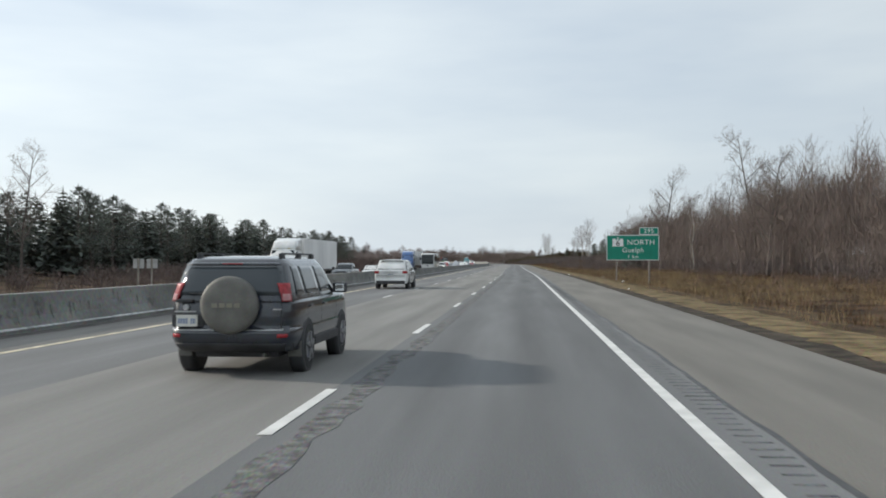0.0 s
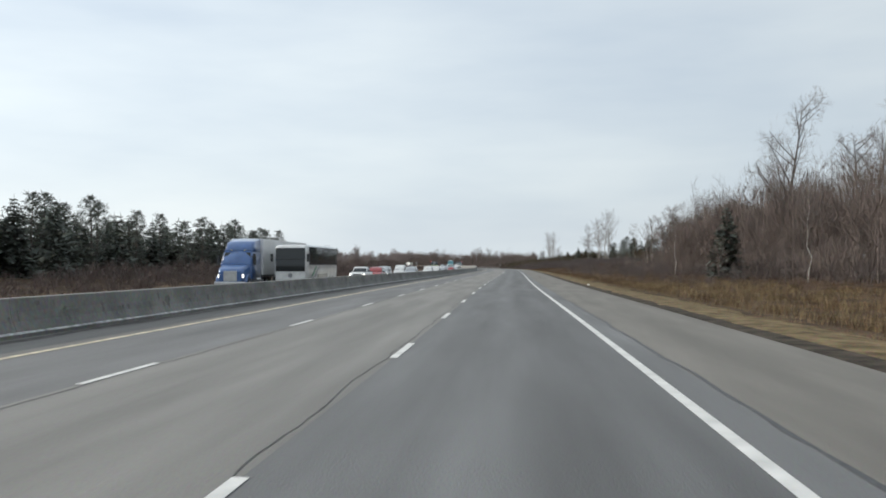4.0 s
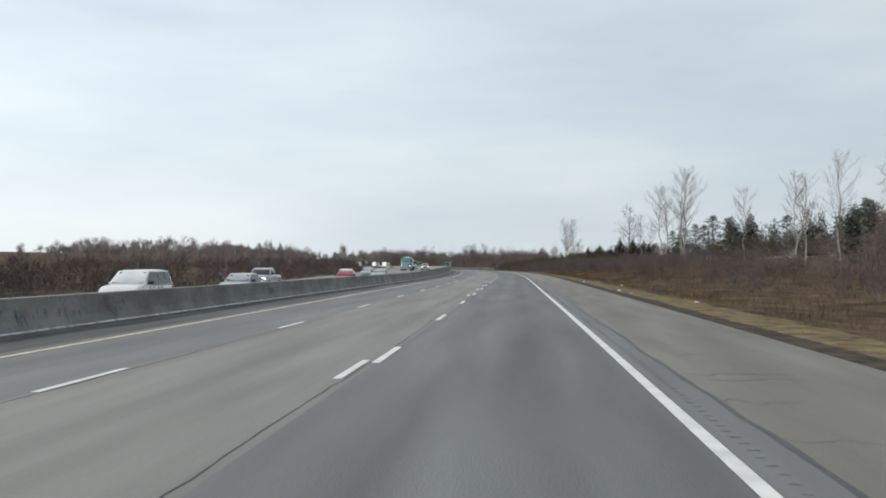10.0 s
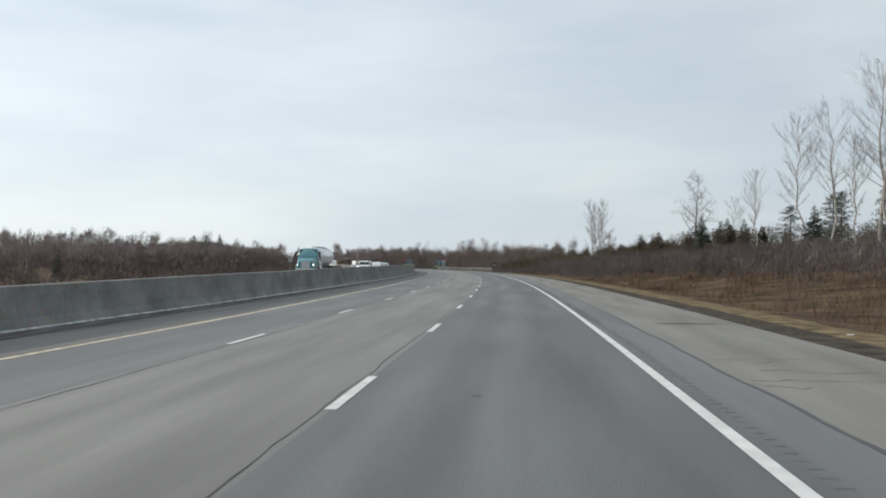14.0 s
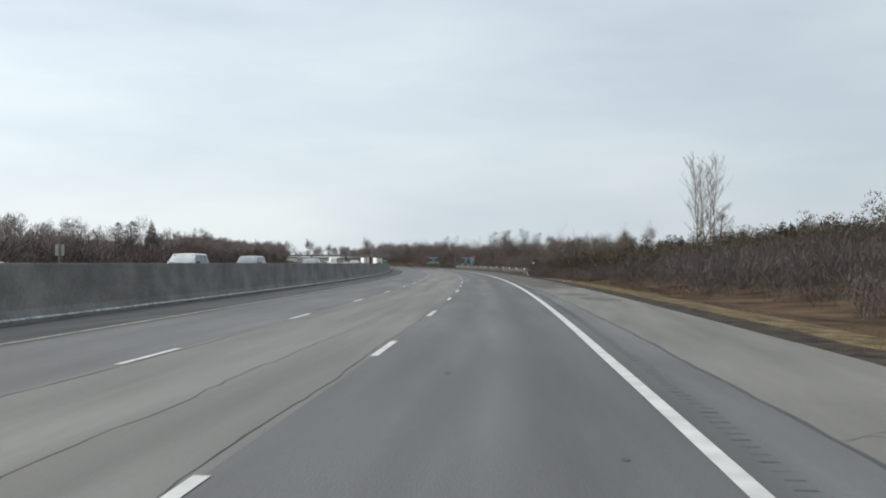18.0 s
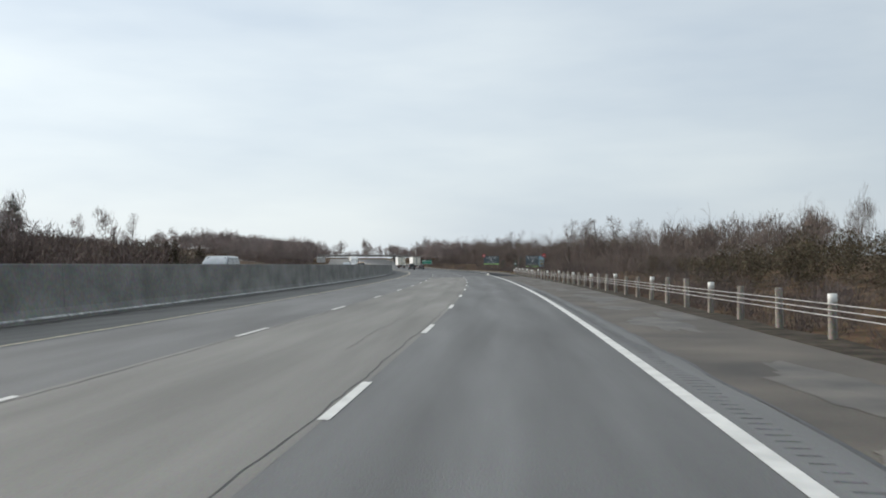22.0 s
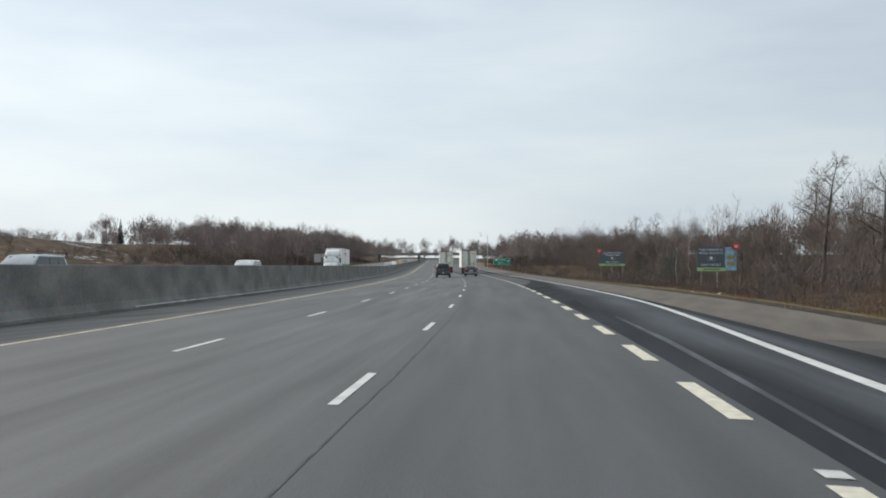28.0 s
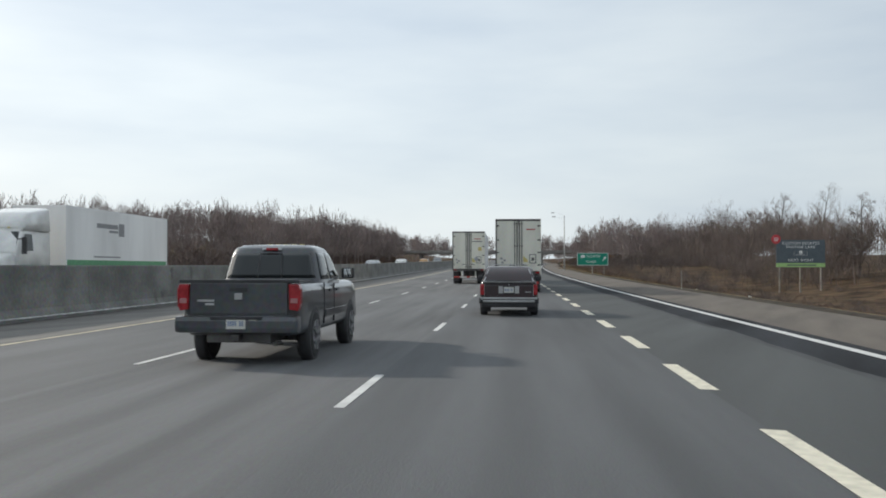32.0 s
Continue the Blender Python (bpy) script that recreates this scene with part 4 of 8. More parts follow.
def belt(n, y0, y1, lat0, lat1, k0, k1):
    """Places spread over a strip beside the road, kept low in front of the two boards."""
    spots = [(random.uniform(lat0, lat1), random.uniform(y0, y1), random.uniform(k0, k1)) for _ in range(n)]
    low = lambda x, y: (0.4 if 880 < y < 953 and -60 < x < -46 else 0.2 if 985 < y < 1043 and -91 < x < -74 else 0.35 if 925 < y < 1043 and -90 < x < -70 else 9)
    return [(a, y, min(k, low(edge_x(y) + a, y))) for a, y, k in spots]


scatter("near_woods", light_soups, belt(120, 30, 335, 33, 46, 0.75, 1.15) + belt(24, 335, 415, 36, 50, 0.4, 0.65) + belt(48, 40, 165, 31, 42, 0.9, 1.2) + belt(36, 60, 260, 25, 34, 0.35, 0.6) + belt(30, 235, 335, 32, 42, 0.85, 1.15)
        + belt(34, 770, 900, 44, 62, 0.5, 0.78), TWIG, "leafless brown woods beside the motorway", "woods")
scatter("deep_woods", far_soups, belt(34, 400, 560, 62, 90, 0.6, 1.0) + belt(110, 30, 335, 40, 56, 0.6, 0.85) + belt(30, 335, 400, 44, 60, 0.4, 0.6) + belt(44, 230, 335, 40, 56, 0.85, 1.1) + belt(46, 262, 336, 33, 44, 0.85, 1.05) + belt(60, 40, 180, 40, 50, 0.85, 1.1) + belt(60, 765, 900, 42, 60, 0.5, 0.75) + belt(150, 880, 1240, 48, 66, 0.55, 0.8), TWIG, "dense leafless woods behind the front trees", "woods")
scatter("exit_woods", light_soups, belt(110, 880, 1240, 46, 62, 0.7, 1.0), TWIG, "leafless brown woods behind the billboards", "woods")
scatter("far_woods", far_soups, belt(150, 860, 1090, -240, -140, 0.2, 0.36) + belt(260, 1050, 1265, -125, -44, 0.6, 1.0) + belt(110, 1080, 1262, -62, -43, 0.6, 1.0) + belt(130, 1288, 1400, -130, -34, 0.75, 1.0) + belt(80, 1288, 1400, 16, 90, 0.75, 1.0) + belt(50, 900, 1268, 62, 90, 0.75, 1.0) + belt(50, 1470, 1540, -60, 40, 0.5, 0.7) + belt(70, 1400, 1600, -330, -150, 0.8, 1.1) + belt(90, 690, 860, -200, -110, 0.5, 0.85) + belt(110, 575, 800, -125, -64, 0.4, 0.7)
        + belt(80, 1400, 1500, -170, 150, 0.8, 1.1) + belt(80, 1160, 1268, 24, 75, 0.8, 1.1) + belt(60, 1800, 2300, -500, 200, 1.4, 2.2), TWIG_HAZED, "leafless woods on the far side", "woods")
scatter("pine_wood", pine_soups, belt(170, 20, 385, -110, -72, 0.9, 1.2) + belt(60, 20, 300, -80, -70, 0.7, 1.05) + belt(24, 430, 560, 60, 80, 0.7, 0.95), NEEDLE, "dark green pine plantation", "woods")
scatter("cedar_wood", shrubs, belt(85, 548, 650, 34, 52, 0.9, 1.3) + belt(50, 545, 640, 26, 36, 0.6, 0.95) + belt(40, 470, 556, 44, 62, 0.8, 1.2) + belt(90, 640, 690, 25, 50, 0.9, 1.3) + belt(85, 650, 740, 23, 40, 0.75, 1.1) + belt(60, 735, 778, 25, 50, 0.5, 0.85) + belt(34, 560, 760, 17, 28, 0.3, 0.7) + belt(14, 490, 545, 46, 60, 0.7, 1.1) + belt(24, 405, 560, 46, 60, 0.7, 1.1) + belt(26, 750, 788, -58, -43, 0.55, 0.9), CEDAR, "dark olive cedar scrub on the bank", "cedars")
scatter("understory", thickets, belt(250, 30, 335, 30, 44, 0.7, 1.3) + belt(70, 335, 415, 31, 46, 0.5, 0.8) + belt(120, 420, 560, 46, 70, 0.6, 1.0) + belt(90, 760, 900, 26, 50, 0.7, 1.2) + belt(240, 880, 1260, 42, 56, 0.8, 1.4),
        TWIG, "brown leafless undergrowth of the woods", "undergrowth")
scatter("roadside_brush", bushes, belt(240, 20, 400, 25, 40, 0.7, 1.5) + belt(130, 400, 560, 16, 50, 0.5, 1.0) + belt(240, 440, 548, 14, 42, 0.6, 1.25) + belt(190, 385, 500, 15, 40, 0.4, 0.95) + belt(210, 480, 600, 12, 34, 0.6, 1.25) + belt(200, 540, 640, 11, 34, 0.5, 1.25) + belt(180, 640, 770, 11, 25, 0.5, 1.15) + belt(50, 560, 640, 22, 34, 0.7, 1.2) + belt(50, 545, 770, 34, 50, 0.8, 1.3) + belt(150, 540, 680, 9.5, 18, 0.4, 0.8) + belt(300, 505, 598, 8.5, 22, 0.4, 0.9) + belt(70, 598, 640, 12, 22, 0.45, 0.9) + belt(330, 770, 1250, 19, 44, 0.8, 1.7) + belt(200, 800, 1000, 12.5, 20, 0.35, 0.75) + belt(130, 200, 430, 15, 30, 0.45, 0.95) + belt(150, 940, 1060, 14, 36, 0.3, 0.6),
        TWIG_GREY, "grey leafless brush on the roadside bank", "brush")
scatter("red_brush", low_bushes, belt(150, 400, 540, 13, 36, 0.22, 0.5) + belt(150, 20, 420, 13, 27, 0.3, 0.75) + belt(120, 560, 800, 9, 18, 0.4, 0.8) + belt(300, 800, 1150, 14, 26, 0.4, 0.85) + belt(280, 985, 1062, 14, 36, 0.16, 0.28) + belt(120, 900, 985, 13, 30, 0.2, 0.4), TWIG_RED, "reddish brush along the ditch", "brush")
scatter("far_brush", far_bushes, belt(560, 20, 770, -60, -42, 0.7, 1.4) + belt(520, 20, 780, -44, -34.5, 0.45, 0.85) + belt(300, 585, 770, -84, -46, 1.5, 2.6) + belt(110, 240, 420, -64, -50, 1.1, 1.9) + belt(220, 1000, 1270, -75, -46, 1.0, 1.9) + belt(240, 1040, 1265, -112, -55, 1.1, 2.0) + belt(60, 880, 1000, -60, -44, 0.5, 0.9) + belt(260, 770, 1060, -120, -54, 0.3, 0.8) + belt(130, 385, 560, -150, -62, 0.6, 1.15) + belt(260, 560, 790, -150, -64, 1.4, 2.4) + belt(180, 850, 1090, -225, -132, 1.2, 2.6), TWIG_SCRUB, "brown leafless scrub beyond the oncoming lanes", "brush")
lone = plant(protos["spruce"], -396 - edge_x(1274), 1274, 1.0, 30)
lone.scale = (0.7, 0.7, 1.5)

# old snow lying on the slope of the far hill
SNOW = shade("old_snow", (0.5, 0.5, 0.5), 0.8, vary=0.2, scale=2, fine=20, bump=0.3)
ground_tree = BVHTree.FromPolygons([v.co for v in ground.data.vertices], [p.vertices for p in ground.data.polygons])
snow = Soup()
clumps = [(random.uniform(965, 1055), random.uniform(-140, -98)) for _ in range(16)] + [(870, -66), (905, -60)]
for i in range(420):
    y, lat = random.choice(clumps)
    y, lat = y + random.gauss(0, 5), lat + random.gauss(0, 3.4)
    rx, ry = random.uniform(0.15, 0.8), random.uniform(0.2, 0.9)
    m, k = len(snow.v), 12
    rim_points = [(0, 0)] + [(math.cos(math.tau * j / k) * rx * random.uniform(0.5, 1.1), math.sin(math.tau * j / k) * ry * random.uniform(0.5, 1.1)) for j in range(k)]
    for dx, dy in rim_points:
        hit = ground_tree.ray_cast(Vector((edge_x(y) + lat + dx, y + dy, 60)), Vector((0, 0, -1)))[0]
        snow.v.append(Vector((edge_x(y) + lat + dx, y + dy, (hit.z if hit else 0) + (0.1 if dx == 0 and dy == 0 else 0.05))))
    snow.f += [(m, m + 1 + j, m + 1 + (j + 1) % k) for j in range(k)]
put("snow_patches", snow.mesh("snow_patches", SNOW), label="patches of old snow on the far slope", kind="stuff", category="snow")
for y, lat, k in ((757, -47, 0.7), (763, -50, 0.8), (769, -46, 0.7), (775, -52, 0.8), (660, -58, 0.7), (640, -64, 0.8)):
    plant(protos["cedar"], lat, y, k, y * 37 % 360)
tufts = [tuft(90 + i, 0.62) for i in range(6)]
scatter("roadside_grass", tufts, belt(2400, 0, 620, 4.3, 7.0, 0.25, 0.6) + belt(900, 0, 300, 6.5, 26, 0.5, 1.15) + belt(1100, 50, 230, 9, 24, 0.8, 1.5) + belt(300, 300, 480, 9.5, 30, 0.6, 1.2) + belt(500, 620, 800, 5.2, 9, 0.3, 0.7) + belt(1300, 800, 1100, 8.8, 13, 0.3, 0.8),
        STRAW, "dry straw-coloured roadside grass", "grass")
scatter("rusty_grass", tufts, belt(2700, 0, 505, 7, 34, 0.6, 1.3) + belt(1500, 400, 510, 7, 32, 0.6, 1.2) + belt(1000, 10, 300, 8, 28, 0.6, 1.3) + belt(350, 560, 700, 6.5, 10, 0.5, 1.0) + belt(1500, 800, 1150, 11, 24, 0.6, 1.2) + belt(1500, 930, 1065, 14, 42, 0.6, 1.2), STRAW_RED, "rust-brown dead weeds in the ditch", "grass")
# ---- vehicles ----
RUBBER = shade("tyre_rubber", (0.035, 0.035, 0.035), 0.85, vary=0.25, scale=4, fine=40, bump=0.2)
ALLOY = shade("wheel_alloy", (0.32, 0.32, 0.33), 0.4, metal=0.7, vary=0.2, scale=5, bump=0.05)
PLASTIC = shade("black_plastic", (0.042, 0.042, 0.044), 0.6, vary=0.25, scale=3, fine=60, bump=0.08)
CHROME = shade("dull_chrome", (0.5, 0.5, 0.5), 0.3, metal=0.9, vary=0.1, scale=3, bump=0.02)
TINTED = glass("tinted_glass", (0.022, 0.027, 0.029), 0.02)
TAIL_RED = shade("tail_lamp_red", (0.27, 0.022, 0.028), 0.15, vary=0.2, scale=12, bump=0.0, emit=(1, 0.05, 0.06, 0.03))
LAMP_CLEAR = shade("headlamp_clear", (0.7, 0.72, 0.74), 0.12, vary=0.1, scale=9, bump=0.0)
LAMP_PINK = shade("pale_lens", (0.42, 0.2, 0.2), 0.15, vary=0.1, scale=9, bump=0.0)
LAMP_LIT = shade("headlamp_lit", (0.9, 0.9, 0.85), 0.2, vary=0.05, scale=9, bump=0.0, emit=(1, 0.95, 0.85, 2.5))
PLATE_WHITE = shade("plate_white", (0.66, 0.65, 0.6), 0.5, vary=0.05, scale=9, bump=0.0)
PLATE_INK = shade("plate_ink", (0.2, 0.25, 0.38), 0.5, vary=0.05, scale=9, bump=0.0)
DIRTY_WHITE = shade("dirty_white_panel", (0.76, 0.745, 0.65), 0.55, vary=0.1, scale=0.8, fine=14, bump=0.06, stretch=(1, 1, 0.3))
TRAILER_SIDE = shade("trailer_white", (0.82, 0.82, 0.81), 0.45, vary=0.07, scale=0.6, fine=12, bump=0.05, stretch=(1, 1, 0.25))
STEEL = shade("frame_steel", (0.13, 0.125, 0.12), 0.7, metal=0.3, vary=0.3, scale=3, bump=0.1)
WARN_YELLOW = shade("warning_yellow", (0.62, 0.52, 0.2), 0.6, vary=0.1, scale=9, bump=0.0)
WARN_RED = shade("decal_red", (0.5, 0.06, 0.05), 0.5, vary=0.1, scale=9, bump=0.0)
DECAL_GREEN = shade("decal_green", (0.08, 0.3, 0.14), 0.5, vary=0.1, scale=9, bump=0.0)
DECAL_GREY = shade("decal_grey", (0.25, 0.25, 0.26), 0.5, vary=0.1, scale=9, bump=0.0)


def paint(name, colour, rough=0.3, dust=0.12):
    m = shade(name, colour, rough, vary=dust, scale=1.2, fine=12, bump=0.01, spec=0.5)
    m.node_tree.nodes["Principled BSDF"].inputs["Coat Weight"].default_value = 0.8
    m.node_tree.nodes["Principled BSDF"].inputs["Coat Roughness"].default_value = 0.06
    return m


def eased(points, closed):
    """The points with one more between each two, on a gently rounded line."""
    n, out = len(points), []
    for i in range(n if closed else n - 1):
        a, b, c, d = (points[k % n] if closed else points[min(max(k, 0), n - 1)] for k in (i - 1, i, i + 1, i + 2))
        out.append(b)
        out.append((b + c) / 2 + ((c - a) - (d - b)) * 0.04)
    return out if closed else out + [points[-1]]


def loft(sections):
    """A smooth skin over closed rings, rounded round and along."""
    grid = [eased([Vector(p) for p in ring], True) for ring in sections]
    columns = [eased(list(col), False) for col in zip(*grid)]
    return rings([list(row) for row in zip(*columns)])


def rings(sections, smooth=True, caps=True):
    """A bmesh skin over closed rings of equal length."""
    bm = bmesh.new()
    rows = [[bm.verts.new(p) for p in ring] for ring in sections]
    n = len(rows[0])
    for a, b in zip(rows, rows[1:]):
        for k in range(n):
            f = bm.faces.new((a[k], a[(k + 1) % n], b[(k + 1) % n], b[k]))
            f.smooth = smooth
    if caps:
        bm.faces.new(rows[0][::-1])
        bm.faces.new(rows[-1])
    bmesh.ops.recalc_face_normals(bm, faces=bm.faces)
    return bm


def box(x0, x1, y0, y1, z0, z1, bevel=0.02, taper=0.0):
    bm = bmesh.new()
    bmesh.ops.create_cube(bm, size=1.0)
    for v in bm.verts:
        k = 1 - taper if v.co.z > 0 else 1
        v.co = Vector(((x0 + x1) / 2 + v.co.x * (x1 - x0) * k, (y0 + y1) / 2 + v.co.y * (y1 - y0) * k, (z0 + z1) / 2 + v.co.z * (z1 - z0)))
    if bevel:
        bmesh.ops.bevel(bm, geom=list(bm.edges), offset=min(bevel, 0.3 * min(x1 - x0, y1 - y0, z1 - z0)), segments=2, affect="EDGES", profile=0.7)
    return bm


def disc(radius, x0, x1, y, z, sides=24, inner=0.0):
    """A wheel-like drum with its axle along x, rounded at the rims."""
    prof = [(x0, inner), (x0, radius * 0.9), (x0 + (x1 - x0) * 0.12, radius * 0.985), (x0 + (x1 - x0) * 0.3, radius), (x0 + (x1 - x0) * 0.7, radius), (x0 + (x1 - x0) * 0.88, radius * 0.985), (x1, radius * 0.9), (x1, inner)]
    sec = [[(x, y + r * math.cos(math.tau * k / sides), z + r * math.sin(math.tau * k / sides)) for k in range(sides)] for x, r in prof if r > 0]
    return rings(sec)


def wheel(parent, x, y, r, wide, side, rim=ALLOY, spokes=5):
    """A tyre with a dished, spoked rim; side is +1 on the right."""
    x0, x1 = (x - wide, x) if side > 0 else (x, x + wide)
    w = part("wheel", disc(r, x0, x1, y, r), RUBBER, parent)
    face = x + side * 0.004
    bm = disc(r * 0.64, min(face, face - side * 0.05), max(face, face - side * 0.05), y, r, 20)
    for k in range(spokes):
        t = math.tau * k / spokes
        bm2 = box(-0.02, 0.02, -r * 0.09, r * 0.09, r * 0.1, r * 0.6, 0)
        bmesh.ops.rotate(bm2, verts=bm2.verts, cent=(0, 0, 0), matrix=Matrix.Rotation(t, 3, "X"))
        me = bpy.data.meshes.new("spoke")
        bmesh.ops.translate(bm2, verts=bm2.verts, vec=(face + side * 0.008, y, r))
        bm2.to_mesh(me)
        bm2.free()
        bm.from_mesh(me)
        bpy.data.meshes.remove(me)
    part("rim", bm, rim, w, "dusty metal wheel rim")
    return w


def quad_panel(corners, thick=0.012):
    """A thin panel on four corners, raised along its normal."""
    a, b, c, d = (Vector(p) for p in corners)
    n = (b - a).cross(d - a).normalized() * thick
    bm = bmesh.new()
    lo, hi = [bm.verts.new(p) for p in (a, b, c, d)], [bm.verts.new(p + n) for p in (a, b, c, d)]
    bm.faces.new(hi)
    bm.faces.new(lo[::-1])
    for k in range(4):
        bm.faces.new((lo[k], lo[(k + 1) % 4], hi[(k + 1) % 4], hi[k]))
    return bm


def body_ring(y, zb, zt, w, round_=0.1):
    h = zt - zb
    half = [(0.0, zb), (w * 0.86, zb), (w * 0.965, zb + h * 0.12), (w, zb + h * 0.34), (w, zb + h * 0.6), (w * 0.975, zb + h * 0.84), (w * (0.965 - round_ * 0.4), zt - 0.02), (w * (0.9 - round_), zt), (0.0, zt + 0.012)]
    return [(x, y, z) for x, z in half] + [(-x, y, z) for x, z in half[-2:0:-1]]


def cabin_ring(y, zb, zt, wb, wt):
    h = zt - zb
    half = [(0.0, zb), (wb, zb), (wb + (wt - wb) * 0.5, zb + h * 0.5), (wb + (wt - wb) * 0.93, zt - h * 0.07), (wt * 0.9, zt - h * 0.012), (0.0, zt + h * 0.02)]
    return [(x, y, z) for x, z in half] + [(-x, y, z) for x, z in half[-2:0:-1]]


def level_at(levels, z):
    """Half width, tail and nose of a stack of plan outlines at the height z."""
    for a, b in zip(levels, levels[1:]):
        if z <= b[0]:
            f = (z - a[0]) / (b[0] - a[0])
            return [p + (q - p) * f for p, q in zip(a[1:], b[1:])]
    return levels[-1][1:]


def outline(levels, z, t, n=9.0, off=0.0):
    """A point at the angle t on the rounded plan outline at the height z; off pushes it outwards."""
    w, y0, y1 = level_at(levels, z)
    c, q = math.cos(t), math.sin(t)
    x = math.copysign(abs(c) ** (2 / n), c)
    y = math.copysign(abs(q) ** (2 / n), q)
    return Vector((x * (w + off), (y0 + y1) / 2 + y * ((y1 - y0) / 2 + off), z))


def stack(levels, n=9.0, count=72, fine=3):
    """A closed shell over plan outlines, one above the other."""
    zs = [a[0] + (b[0] - a[0]) * k / fine for a, b in zip(levels, levels[1:]) for k in range(fine)] + [levels[-1][0]]
    turns = []
    for k in range(count):        # even steps along the sides, not round the angle
        v = k / count * 8
        side, f = int(v) // 2, (v % 2) - 1
        turns.append(math.atan2(*((math.copysign(abs(f) ** (n / 2), f), 1), (1, -math.copysign(abs(f) ** (n / 2), f)), (-math.copysign(abs(f) ** (n / 2), f), -1), (-1, math.copysign(abs(f) ** (n / 2), f)))[side]))
    return rings([[outline(levels, z, t, n) for t in turns] for z in zs])


def rear_turn(f, n=9.0):
    """The angle at which the tail's outline stands at the share f of the half width."""
    return -math.acos(math.copysign(abs(f) ** (n / 2), f))


def side_turn(levels, z, y, side, n=9.0):
    w, y0, y1 = level_at(levels, z)
    f = max(-1.0, min(1.0, (y - (y0 + y1) / 2) / ((y1 - y0) / 2)))
    t = math.asin(math.copysign(abs(f) ** (n / 2), f))
    return t if side > 0 else math.pi - t


def skin_patch(levels, z0, z1, turn, off=0.006, n=9.0, across=10, up=6):
    """A thin shell lying on the stack between two heights; turn(f, z) gives the angle at the share f of its width."""
    bm = bmesh.new()
    rows = []
    for k in range(up + 1):
        z = z0 + (z1 - z0) * k / up
        rows.append([bm.verts.new(outline(levels, z, turn(j / across, z), n, off)) for j in range(across + 1)])
    for a, b in zip(rows, rows[1:]):
        for j in range(across):
            bm.faces.new((a[j], a[j + 1], b[j + 1], b[j])).smooth = True
    bmesh.ops.recalc_face_normals(bm, faces=bm.faces)
    edge = bmesh.ops.extrude_face_region(bm, geom=list(bm.faces))
    mid = sum((v.co for row in rows for v in row), Vector()) / ((up + 1) * (across + 1))
    for v in edge["geom"]:
        if isinstance(v, bmesh.types.BMVert):
            v.co += (Vector((0, 0, mid.z)) - Vector((v.co.x, v.co.y * 0.3, v.co.z))).normalized() * 0.012
    bmesh.ops.recalc_face_normals(bm, faces=bm.faces)
    return bm


